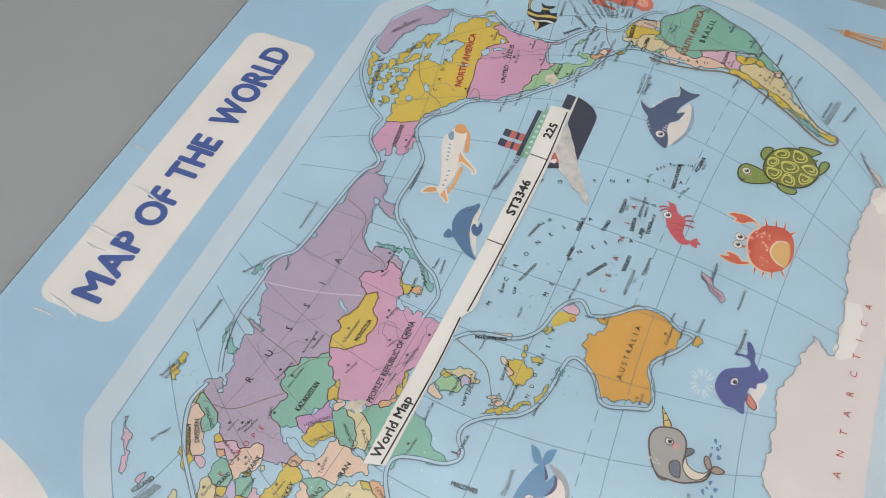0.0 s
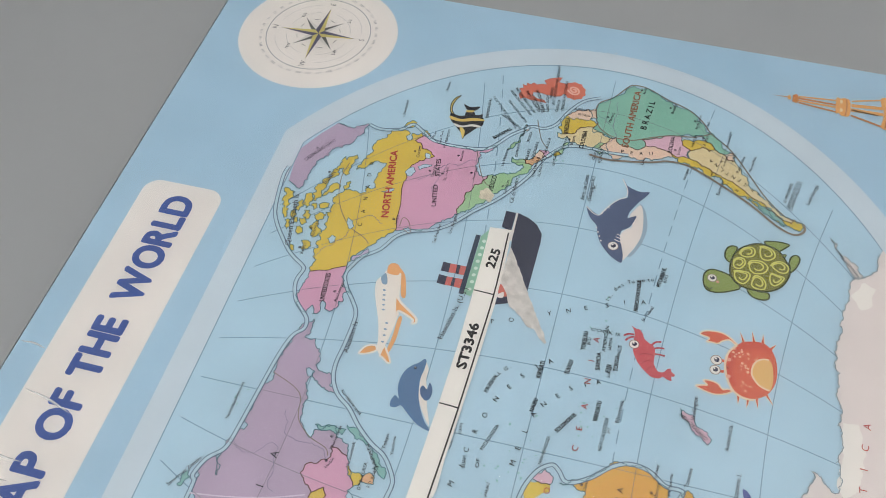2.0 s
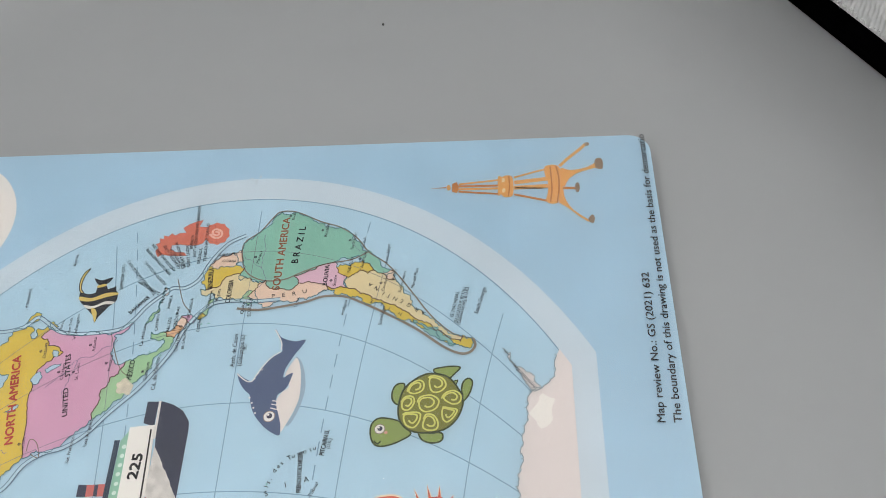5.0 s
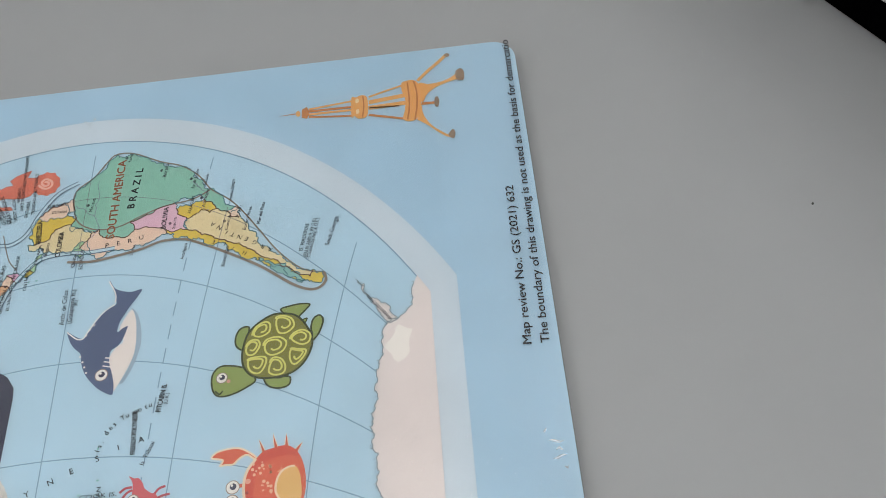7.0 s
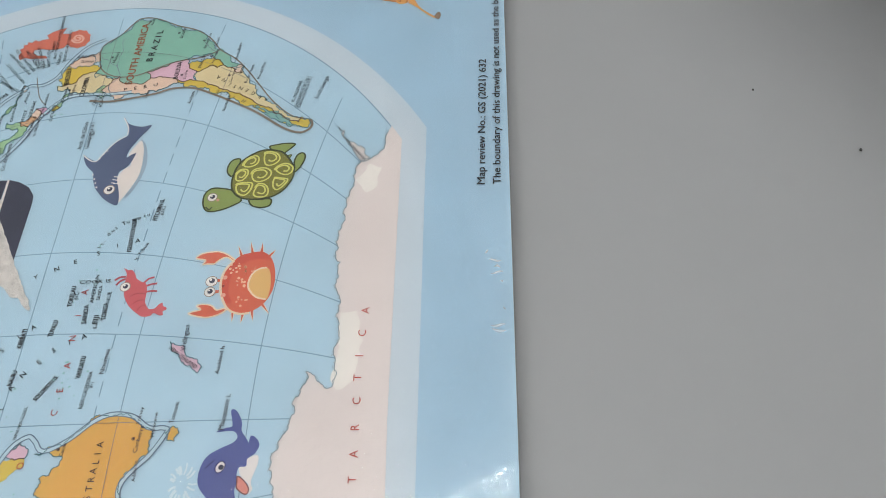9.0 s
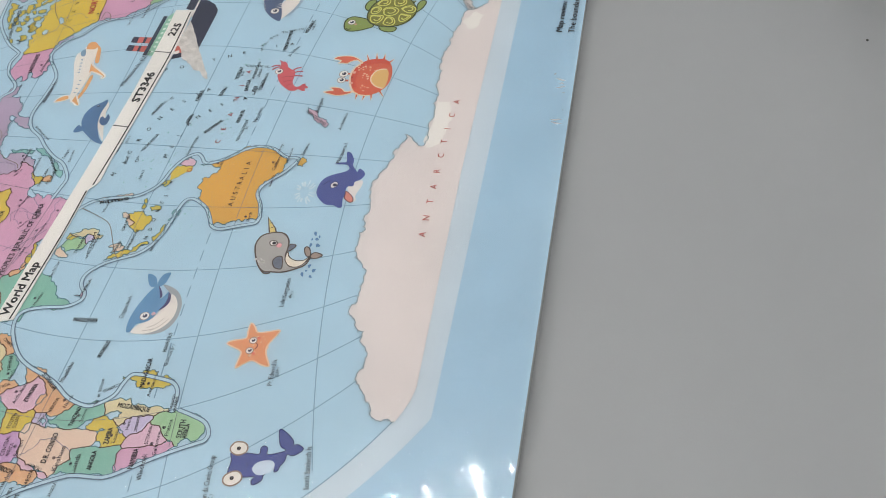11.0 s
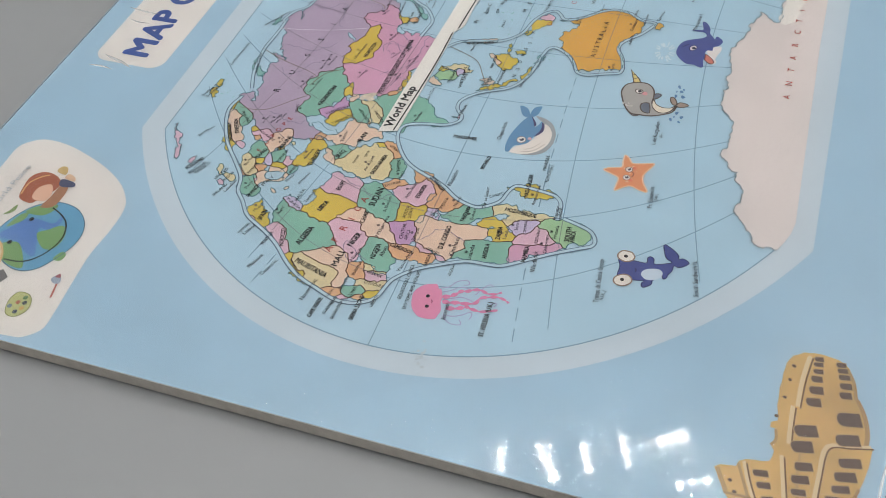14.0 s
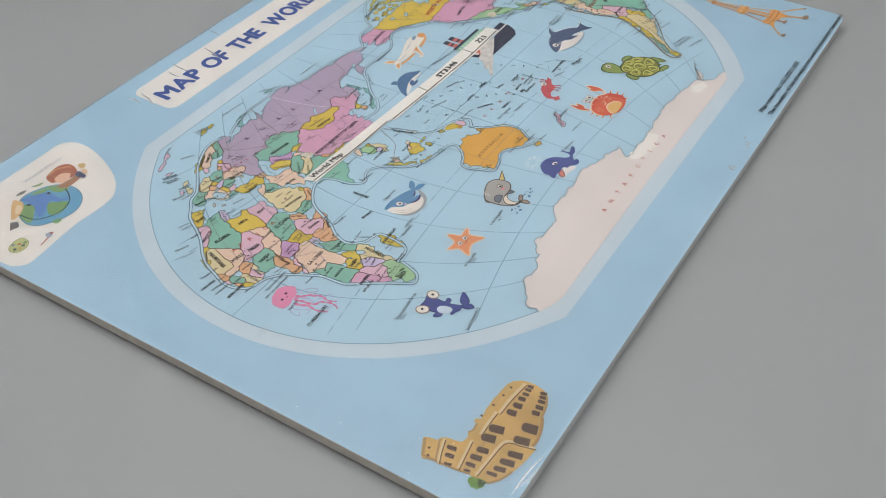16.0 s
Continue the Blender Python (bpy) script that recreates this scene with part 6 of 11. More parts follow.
words(asia, "Ulaanbaatar", (114.1, 150.8), (122.6, 150), 1.2, INKBLACK)
words(asia, "PEOPLE'S REPUBLIC OF CHINA", (101.9, 137.8), (126.7, 137.5), 1.9, INKBLACK)
words(asia, "Beijing", (124.8, 144), (129.2, 142.9), 1.2, INKBLACK)
words(asia, "Harbin", (136.1, 150.7), (138.7, 149.7), 1.1, INKBLACK)
words(asia, "Urumqi", (107, 146.4), (110.6, 145.3), 1.1, INKBLACK)
words(asia, "Chongqing", (113.5, 134.4), (120.3, 133.3), 1.1, INKBLACK)
words(asia, "Lanzhou", (117.5, 140.4), (120.5, 138.9), 1, INKBLACK)
words(asia, "Lhasa", (106.9, 135.5), (112.9, 135.4), 1.1, INKBLACK)
words(asia, "Xian", (120.4, 136.9), (123.9, 136.4), 1, INKBLACK)
words(asia, "Chengdu", (121.9, 131.1), (127.1, 131.2), 1, INKBLACK)
words(asia, "Novosibirsk", (110, 157.1), (114.6, 156.3), 1.2, INKBLACK)
words(asia, "VIETNAM", (109.3, 116.8), (118.2, 118.1), 1.1, INKBLACK)
words(asia, "THAILAND", (110.7, 120.7), (116.7, 120.4), 1.1, INKBLACK)
words(asia, "CAMBODIA", (112.7, 116.8), (117.8, 116.8), 1, INKBLACK)
words(asia, "PHILIPPINES", (128.4, 121.3), (130.8, 113.9), 1.2, INKBLACK, 0.04)
words(asia, "Manila", (124.7, 119), (129.3, 118.8), 1, INKBLACK)
words(asia, "BRUNEI", (119.5, 110.9), (125, 111.3), 1.1, INKBLACK)
words(asia, "SINGAPORE", (113.2, 107.2), (120.3, 106.9), 1.1, INKBLACK)
words(asia, "MALAYSIA", (112.2, 110.2), (116.1, 110), 1, INKBLACK)
words(asia, "Jakarta", (112.9, 100.8), (117.9, 100.3), 1.1, INKBLACK)
words(asia, "D.P.R. KOREA", (132.8, 141.7), (139.5, 142.1), 1.1, INKBLACK)
words(asia, "R.O. KOREA", (133.8, 139.8), (139.3, 139.3), 1, INKBLACK)
words(asia, "JAPAN", (138.6, 139.4), (143.8, 143.2), 1.2, INKBLACK)
words(asia, "Tokyo", (143.6, 139.3), (147.5, 139.4), 1.2, INKBLACK)
words(asia, "Yokohama", (142.6, 137), (147.3, 137.7), 1, INKBLACK)
words(asia, "Vladivostok", (137.3, 145.9), (143.8, 146.4), 1.1, INKBLACK)
words(asia, "Khabarovsk", (140.7, 151), (147, 150.8), 1.1, INKBLACK)
words(asia, "Novosibirskiye o-va", (142.4, 177.5), (152.4, 177.5), 1.3, INKBLACK)
words(asia, "Severnaya Zemlya", (123.6, 184), (131.7, 179.3), 1.3, INKBLACK)
words(asia, "Zemlya Frantsa-Iosifa", (103.4, 185.3), (114.2, 184.7), 1.3, INKBLACK)
words(asia, "Novaya Zemlya", (101.7, 176.2), (110.5, 178.9), 1.2, INKBLACK)
words(asia, "Aleutian Is.", (163.5, 156.1), (178.3, 156.7), 1.5, INKBLACK)
words(asia, "Kurilskiye o-va", (155.9, 153.5), (150.9, 147.1), 1.1, INKBLACK)
words(asia, "Krasnoyarsk", (108.1, 158.5), (115.1, 158.2), 1.1, INKBLACK)
words(asia, "Yekaterinburg", (98.4, 161), (104.6, 159.7), 1, INKBLACK)
words(asia, "Nur-Sultan", (98, 157.3), (104.3, 156.5), 1.1, INKBLACK)
words(asia, "Samara", (92.2, 158.3), (89, 157.3), 1, INKBLACK)
words(asia, "Svalbard", (88.3, 187), (95.2, 185), 1.3, INKBLACK)
words(asia, "Moskva", (83.5, 162.4), (87.4, 160.9), 1.1, INKBLACK)
words(europe, "NORWAY", (74, 169.9), (80.9, 173.9), 1.4, INKBLACK)
words(europe, "SWEDEN", (77.3, 169.5), (82.5, 172.7), 1.4, INKBLACK)
words(europe, "FINLAND", (85.8, 172.2), (82, 168.1), 1.3, INKBLACK)
words(europe, "UKRAINE", (74, 155.5), (79.8, 154.7), 1.5, INKBLACK)
words(europe, "Kyiv", (76, 156.7), (79.9, 156.3), 1.1, INKBLACK)
words(europe, "TURKEY", (70.7, 144.9), (77.1, 144.7), 1.7, INKBLACK)
words(europe, "Ankara", (71.6, 147.5), (77.7, 146.5), 1.1, INKBLACK)
words(europe, "GERMANY", (63.3, 159.6), (68.3, 158.7), 1.3, INKBLACK)
words(europe, "Berlin", (66.4, 161.8), (70.1, 161.2), 1.1, INKBLACK)
words(europe, "POLAND", (69.8, 160.1), (73.7, 158.9), 1.4, INKBLACK)
words(europe, "ROMANIA", (69.8, 153.8), (74.9, 153.1), 1.1, INKBLACK)
words(europe, "FRANCE", (56.4, 155.7), (60.8, 154.9), 1.4, INKBLACK)
words(europe, "Paris", (58.5, 157.7), (62.1, 157.1), 1.2, INKBLACK)
words(europe, "SPAIN", (49.9, 149.1), (53.3, 149), 1.8, INKBLACK)
words(europe, "Madrid", (52.2, 151.9), (55.3, 150.6), 1.2, INKBLACK)
words(europe, "ITALY", (61, 153.8), (64.8, 152.5), 1.3, INKBLACK)
words(europe, "GREECE", (66.9, 148.9), (70.4, 148.1), 1, INKBLACK)
words(europe, "Athinai", (63.7, 144.9), (68.3, 143.7), 1.2, INKBLACK)
words(europe, "MALTA", (58.2, 142.9), (62.5, 142.5), 1.3, INKBLACK)
words(europe, "UNITED", (60, 167.2), (64.4, 165.6), 1.3, INKBLACK)
words(europe, "KINGDOM", (59.7, 164.7), (63.4, 163.5), 1.1, INKBLACK)
words(europe, "London", (56.3, 162.5), (61.2, 161.4), 1.2, INKBLACK)
words(europe, "IRELAND", (54.5, 164.7), (59.1, 163.2), 1.2, INKBLACK)
words(europe, "ICELAND", (61.6, 176.6), (66.3, 174), 1.5, INKBLACK)
words(europe, "Reykjavik", (60.2, 174.9), (65.1, 172.5), 1.4, INKBLACK)
words(europe, "FAROE IS.", (60.5, 173.2), (65.4, 171.4), 1.3, INKBLACK)
words(europe, "PORTUGAL", (44.5, 152.2), (48.3, 151.1), 1.3, INKBLACK)
words(europe, "Lisboa", (44.5, 150.8), (48.2, 149.4), 1.3, INKBLACK)
words(europe, "BELARUS", (79.9, 163.8), (77.2, 158.4), 1, INKBLACK)
words(europe, "Jan Mayen", (73.9, 179.7), (78.3, 177.2), 1.3, INKBLACK)
words(europe, "SERBIA", (63.9, 148.4), (66.7, 147.3), 0.9, INKBLACK)
words(europe, "Sankt-Peterburg", (82.7, 164.6), (86.1, 164), 1, INKBLACK)
words(europe, "Moskva", (83.4, 161), (88.5, 159.8), 1.1, INKBLACK)
words(europe, "Svalbard Is.", (88.7, 185.4), (96, 183.5), 1.2, INKBLACK)
spaced(asia, "RUSSIA", [(96.4, 166.7), (104.6, 165.8), (112.9, 164.8), (120.7, 164), (128.4, 163.5), (136.4, 163.1)], 2.2, INKBLACK)
spaced(australia, "AUSTRALIA", [(131.4, 84.7), (133.5, 84.7), (135.4, 84.7), (137.3, 84.7), (139.2, 84.7), (141, 84.7), (142.9, 84.6), (144.7, 84.6), (146.7, 84.6)], 1.7, INKBLACK)
words(australia, "Canberra", (144.7, 77), (150.7, 76.6), 1.3, INKBLACK)
words(australia, "Perth", (126, 78.1), (129.2, 78.3), 1.2, INKBLACK)
words(australia, "Sydney", (151, 77.7), (154.9, 77.4), 1.1, INKBLACK)
words(australia, "Melbourne", (148.1, 74), (153.5, 74.1), 1.1, INKBLACK)
words(australia, "Adelaide", (138.5, 76), (143, 76.3), 1.1, INKBLACK)
words(australia, "Cairns", (144.4, 92.5), (147.3, 92.3), 1.1, INKBLACK)
words(australia, "NEW ZEALAND", (168.9, 74.1), (163.8, 67.3), 1.3, INKBLACK)
words(australia, "Wellington", (168, 71.1), (174.4, 71.2), 1.4, INKBLACK)
words(ocean, "Hawaiian Is. (U.S.)", (175.4, 134.8), (191.7, 132.4), 1.8, INKBLACK)
words(ocean, "NORTHERN MARIANA IS.", (147.2, 124.6), (160.3, 124.8), 1.2, INKBLACK)
words(ocean, "(U.S.)", (151.4, 123.2), (154.3, 123.5), 1, INKBLACK)
words(ocean, "MICRONESIA", (148.8, 117.3), (155.8, 115.1), 1.3, INKBLACK)
words(ocean, "GUAM", (143.3, 120.2), (146.4, 120.6), 1.2, INKBLACK)
words(ocean, "OF", (144.2, 117.2), (146.5, 117.4), 1.2, INKBLACK)
words(ocean, "PALAU", (138, 113.6), (141.3, 113.8), 1.1, INKBLACK)
words(ocean, "NAURU", (161.1, 108.3), (164.7, 107.9), 1.4, INKBLACK)
words(ocean, "KIRIBATI", (170.3, 108.7), (175.1, 108.5), 1.4, INKBLACK)
words(ocean, "TUVALU", (172.9, 102.3), (177, 101.8), 1.4, INKBLACK)
words(ocean, "SOLOMON IS.", (157.4, 101.6), (163, 98), 1.3, INKBLACK, 0.04)
words(ocean, "VANUATU", (162.1, 93.3), (167.6, 93.1), 1.4, INKBLACK)
words(ocean, "NEW CALEDONIA", (155, 90.9), (163.7, 90.6), 1.3, INKBLACK)
words(ocean, "(Fr.)", (159.8, 89.7), (161.1, 89.8), 1, INKBLACK)
words(ocean, "Noumea", (163, 88.2), (169.1, 88.1), 1.4, INKBLACK)
words(ocean, "Suva", (173.8, 92.3), (177.4, 92.4), 1.1, INKBLACK)
words(ocean, "FIJI", (175.7, 92.7), (177.9, 92.7), 1.4, INKBLACK)
words(ocean, "SAMOA", (175.8, 95.2), (180.8, 95.7), 1.4, INKBLACK)
words(ocean, "AMERICAN", (181.2, 94.7), (188.8, 95), 1.3, INKBLACK)
words(ocean, "SAMOA", (181.9, 93.3), (185.7, 93.5), 1.2, INKBLACK)
words(ocean, "TONGA", (176.5, 90.9), (181.1, 91.2), 1.4, INKBLACK)
words(ocean, "NIUE", (181.2, 90.9), (184, 91), 1.3, INKBLACK)
words(ocean, "TOKELAU", (180.5, 99.7), (186, 99.9), 1.4, INKBLACK)
words(ocean, "(N.Z.)", (182.3, 98.6), (184.4, 98.8), 1.1, INKBLACK)
words(ocean, "PAPUA NEW GUINEA", (148.4, 103.5), (155.8, 102.9), 1.3, INKBLACK)
words(ocean, "FRENCH POLYNESIA", (194.9, 88.9), (204.4, 89.4), 1.4, INKBLACK)
words(ocean, "Is. Tubuai", (192.5, 86.8), (197.2, 84.9), 1.3, INKBLACK)
words(ocean, "PITCAIRN IS.", (203.7, 84.5), (210, 83.7), 1.4, INKBLACK)
words(ocean, "(U.K.)", (205.3, 83.1), (207.8, 82.8), 1.1, INKBLACK)
words(ocean, "Arch. de Colon", (227.5, 109), (236.7, 109.3), 1.5, INKBLACK)
words(ocean, "(Galapagos Is.)", (227.7, 107.2), (236.5, 107.6), 1.5, INKBLACK)
words(ocean, "(Ec.)", (232.1, 106.5), (233.6, 106.5), 1.1, INKBLACK)
spaced(ocean, "MICRONESIA", [(139.1, 121.9), (143.8, 120.7), (147.9, 120.6), (152.9, 119.8), (157.5, 118.6), (162.3, 117.1), (166.2, 114.8), (169.9, 112.4), (173.2, 109.6), (175.4, 106.7)], 1.55, INKBLACK)
spaced(ocean, "MELANESIA", [(147.3, 109.5), (151.1, 109.1), (155.7, 108.5), (160.4, 107.6), (163.6, 105.8), (166.5, 103), (169.3, 100.4), (171.1, 97.3), (172.5, 94.3)], 1.55, INKBLACK)
spaced(ocean, "POLYNESIA", [(183.3, 123.3), (184.5, 119.6), (188.3, 111.3), (190.4, 106.5), (192.5, 101.8), (194.2, 97.5), (196.7, 92), (197.9, 87.4)], 1.55, INKBLACK)
spaced(ocean, "OCEANIA", [(142.6, 100.5), (154.2, 96.4), (159.4, 96.4), (165.4, 96.3), (172.2, 96.8), (178, 97), (184.2, 96.9)], 1.8, REDINK)
words(ocean, "COOK IS.", (187, 98.8), (187, 91.1), 1.3, INKBLACK)
spaced(ocean, "MARSHALL IS.", [(164, 119.9), (166.4, 119.3), (168.8, 118.5), (170.2, 117.4), (171.7, 115.9)], 1.3, INKBLACK)
spaced(ocean, "Is. des Tuamotu", [(196.5, 96.4), (199.6, 95.3), (201.8, 93.8), (203.7, 91), (205.5, 86.3)], 1.4, INKBLACK)
spaced(antarctica, "ANTARCTICA", [(127, 31.3), (132.6, 31.4), (138.3, 31.6), (143.6, 31.7), (149.3, 31.9), (155.2, 32), (160.6, 32.2), (165.7, 32.2), (171.2, 32), (176.9, 31.7)], 2.1, REDINK)
words(north_america, "NORTH AMERICA", (209.2, 159.9), (233.2, 164.6), 2.5, REDINK, 0.1)
words(north_america, "UNITED", (215.9, 148), (223.5, 149.6), 1.6, INKBLACK)
words(north_america, "STATES", (226.7, 150.1), (233, 151.4), 1.6, INKBLACK)
words(north_america, "GREENLAND (Den.)", (223.9, 188.2), (233.4, 182.7), 1.5, INKBLACK)
words(north_america, "UNITED STATES", (179.2, 167.1), (187.9, 168.3), 1.6, INKBLACK)
words(north_america, "Ottawa", (232.2, 157.4), (236.7, 158.1), 1.3, INKBLACK)
words(north_america, "MEXICO", (225, 134.3), (230.5, 134.4), 1.7, INKBLACK)
words(north_america, "Cd. de Mexico", (222, 127.7), (231, 128.2), 1.4, INKBLACK)
words(north_america, "Guadalajara", (224.7, 130.2), (229.8, 130.4), 1.1, INKBLACK)
words(north_america, "Washington", (237.3, 151), (244.7, 151.7), 1.2, INKBLACK)
words(north_america, "New York", (238.6, 152.9), (243.9, 153.3), 1.1, INKBLACK)
words(north_america, "Boston", (240.6, 155.4), (243.1, 155.2), 1, INKBLACK)
words(north_america, "Atlanta", (233.4, 145.1), (237.7, 145.6), 1.1, INKBLACK)
words(north_america, "Houston", (227.9, 140), (232.2, 140.1), 1.1, INKBLACK)
words(north_america, "St. Louis", (225.5, 147.6), (230.5, 148.2), 1.1, INKBLACK)
words(north_america, "Chicago", (225.9, 151.4), (230.5, 151.9), 1.1, INKBLACK)
words(north_america, "San Francisco", (203.8, 144.5), (210.5, 144.6), 1.2, INKBLACK)
words(north_america, "Los Angeles", (207.9, 141.2), (214.8, 141.2), 1.2, INKBLACK)
words(north_america, "Vancouver", (207.5, 156.2), (210.9, 156.5), 1, INKBLACK)
words(north_america, "Queen Elizabeth Is.", (194.1, 182.2), (211.9, 186.1), 1.9, INKBLACK)
words(north_america, "Victoria I.", (198.5, 176.6), (204, 177.3), 1.2, INKBLACK)
words(north_america, "Banks I.", (192.3, 177.5), (196.2, 177.8), 1.2, INKBLACK)
words(north_america, "Anchorage", (179.8, 163.8), (185.9, 163.8), 1.2, INKBLACK)
words(north_america, "Baffin I.", (215.3, 180.5), (224.9, 177.6), 1.6, INKBLACK)
words(north_america, "I. of Newfoundland", (246.8, 166.1), (253.4, 166.8), 1.3, INKBLACK)
words(north_america, "BAHAMAS", (244.4, 138.3), (249.1, 134.2), 1.5, INKBLACK)
words(north_america, "La Habana", (234.6, 133.3), (241.1, 133.4), 1.2, INKBLACK)
words(north_america, "CAYMAN IS.", (238.7, 130.2), (245, 130.7), 1.1, INKBLACK)
words(north_america, "HAITI", (247.1, 130.3), (251.5, 130.1), 1.2, INKBLACK)
words(north_america, "JAMAICA", (245, 128.3), (249.3, 128.1), 1.1, INKBLACK)
words(north_america, "BELIZE", (238.3, 127.2), (242.6, 127.2), 1.1, INKBLACK)
words(north_america, "HONDURAS", (238.5, 125.6), (245.7, 125.6), 1.2, INKBLACK)
words(north_america, "GUATEMALA", (232.5, 124), (240.1, 124.1), 1.1, INKBLACK)
words(north_america, "EL SALVADOR", (233.1, 122.4), (241.2, 122.8), 1, INKBLACK)
words(north_america, "NICARAGUA", (241.7, 122.5), (248.1, 122.5), 1.1, INKBLACK)
words(north_america, "COSTA RICA", (237.9, 119.3), (243.6, 119.6), 1.1, INKBLACK)
words(north_america, "PANAMA", (244.8, 117.9), (250.2, 117.7), 1, INKBLACK)
words(north_america, "Azores", (260, 156.6), (263.7, 156.8), 1.3, INKBLACK)
words(north_america, "BERMUDA (U.K.)", (251.9, 142.1), (259.7, 143.1), 1.2, INKBLACK)
spaced(north_america, "CANADA", [(205.2, 165.5), (209.8, 166.1), (214.3, 166.9), (218.5, 167.7), (222.8, 168.6), (227.1, 169.4)], 1.5, INKBLACK)
words(north_america, "TURKS AND CAICOS IS. (U.K.)", (249.7, 132.7), (260.7, 142.2), 1.15, INKBLACK)
words(north_america, "DOMINICAN REP.", (249.9, 131.6), (254.1, 138), 1.15, INKBLACK)
words(north_america, "PUERTO RICO (U.S.)", (252.7, 130.5), (260.2, 137.5), 1.15, INKBLACK)
words(north_america, "SAINT KITTS AND NEVIS", (255.8, 129.8), (264.4, 137.8), 1.15, INKBLACK)
words(north_america, "ANTIGUA AND BARBUDA", (256.8, 128.8), (265.9, 136.6), 1.15, INKBLACK)
words(north_america, "GUADELOUPE", (257.6, 127.7), (265.3, 133.2), 1.15, INKBLACK)
words(north_america, "DOMINICA", (257.7, 126.6), (264.4, 131.4), 1.15, INKBLACK)
words(north_america, "MARTINIQUE", (258, 126.2), (266.3, 130.2), 1.15, INKBLACK)
words(north_america, "SAINT LUCIA", (258.1, 125.2), (265, 126.9), 1.15, INKBLACK)
words(north_america, "BARBADOS", (263.9, 125.6), (268.4, 126), 1.15, INKBLACK)
words(north_america, "SAINT VINCENT AND THE GRENADINES", (261.1, 124.3), (278.3, 125.8), 1.15, INKBLACK)
words(north_america, "GRENADA", (258.8, 122.8), (263.8, 122.9), 1.15, INKBLACK)
words(north_america, "TRINIDAD AND TOBAGO", (259.5, 121.2), (272.1, 122.3), 1.15, INKBLACK)
words(south_america, "SOUTH AMERICA", (249.5, 100.9), (272.8, 100.7), 2.5, ink(158, 92, 58), 0.06)
words(south_america, "B R A Z I L", (257.7, 96.9), (269.5, 95.9), 2.2, INKBLACK, 0.05)
words(south_america, "COLOMBIA", (246.2, 113), (253.2, 113), 1.6, INKBLACK)
words(south_america, "Bogota", (246.9, 116), (250.6, 115.8), 1.2, INKBLACK)
words(south_america, "VENEZUELA", (250.4, 118.3), (257.2, 119), 1.6, INKBLACK)
words(south_america, "ECUADOR", (241.9, 106.8), (247.4, 107.1), 1.3, INKBLACK)
words(south_america, "Quito", (242.5, 108.8), (246.5, 108.8), 1.2, INKBLACK)
words(south_america, "BOLIVIA", (250.4, 88.2), (256.7, 88), 1.5, INKBLACK)
words(south_america, "Sucre", (250.1, 85.7), (253.4, 85.6), 1.2, INKBLACK)
words(south_america, "Brasilia", (265.9, 89.5), (270, 89.1), 1.3, INKBLACK)
words(south_america, "Rio de Janeiro", (261.4, 82), (267.1, 81.3), 1.2, INKBLACK)
words(south_america, "Sao Paulo", (261.9, 79.1), (265.3, 78.7), 1.1, INKBLACK)
words(south_america, "PARAGUAY", (254.1, 82.2), (259.1, 81.6), 1.2, INKBLACK)
words(south_america, "Asuncion", (255.1, 79), (260.9, 78.3), 1.1, INKBLACK)
words(south_america, "Porto Alegre", (256.7, 72.5), (262.7, 72.2), 1.2, INKBLACK)
words(south_america, "URUGUAY", (251, 70.6), (254.7, 69.8), 1.1, INKBLACK)
words(south_america, "Buenos Aires", (247.5, 68.7), (253.9, 67.5), 1.2, INKBLACK)
words(south_america, "Mar del Plata", (248.7, 65.4), (254.8, 64.4), 1.2, INKBLACK)
words(south_america, "Cordoba", (248, 73), (252.8, 72.2), 1.1, INKBLACK)
words(south_america, "Lima", (243.5, 95.2), (247.5, 94.7), 1.2, INKBLACK)
words(south_america, "Antofagasta", (241.2, 82.9), (245.6, 82.3), 1.2, INKBLACK)
words(south_america, "Santiago", (237.8, 73.2), (243.6, 72.4), 1.3, INKBLACK)
words(south_america, "IS. MALVINAS", (239.9, 55.2), (247.2, 53.8), 1.3, INKBLACK)
words(south_america, "(FALKLAND IS. BY U.K.)", (238.2, 54.2), (248.6, 52.1), 1.2, INKBLACK)
words(south_america, "(Claimed by Arg. & U.K.)", (237.6, 53.5), (248.5, 51.3), 1.2, INKBLACK)
words(south_america, "South Georgia", (240.7, 49.2), (248.4, 47), 1.4, INKBLACK)
words(south_america, "Manaus", (258.1, 106.8), (262, 106.4), 1.2, INKBLACK)
words(south_america, "SURINAME", (261.3, 117.8), (261.5, 112.6), 1.2, INKBLACK)
words(south_america, "GUYANA", (259.4, 116.4), (259.1, 112.6), 1.2, INKBLACK)
words(south_america, "Recife", (272, 98.9), (274.4, 98.6), 1, INKBLACK)
words(south_america, "Antarctic Pen.", (219.8, 35.1), (226.4, 40.4), 1.3, INKBLACK)
spaced(asia, "INDONESIA", [(115.1, 103.6), (117.7, 103.6), (120.7, 103.5), (123.9, 103.8), (127.2, 103.9), (130.1, 103.9), (132.7, 103.6), (135.1, 103.9), (137.7, 104.1)], 1.3, INKBLACK)
spaced(europe, "EUROPE", [(72.7, 160.5), (76, 159.8), (78.9, 159.5), (81.4, 159), (83.9, 158.4), (86.3, 157.8)], 1.6, REDINK)
spaced(south_america, "PERU", [(247.6, 101.3), (247.8, 98.6), (248.1, 95.9), (248.7, 93.2)], 1.5, INKBLACK)
spaced(south_america, "CHILE", [(239, 65), (241, 68.2), (242.6, 71), (244.1, 73.1), (245.1, 75.7)], 1.2, INKBLACK)
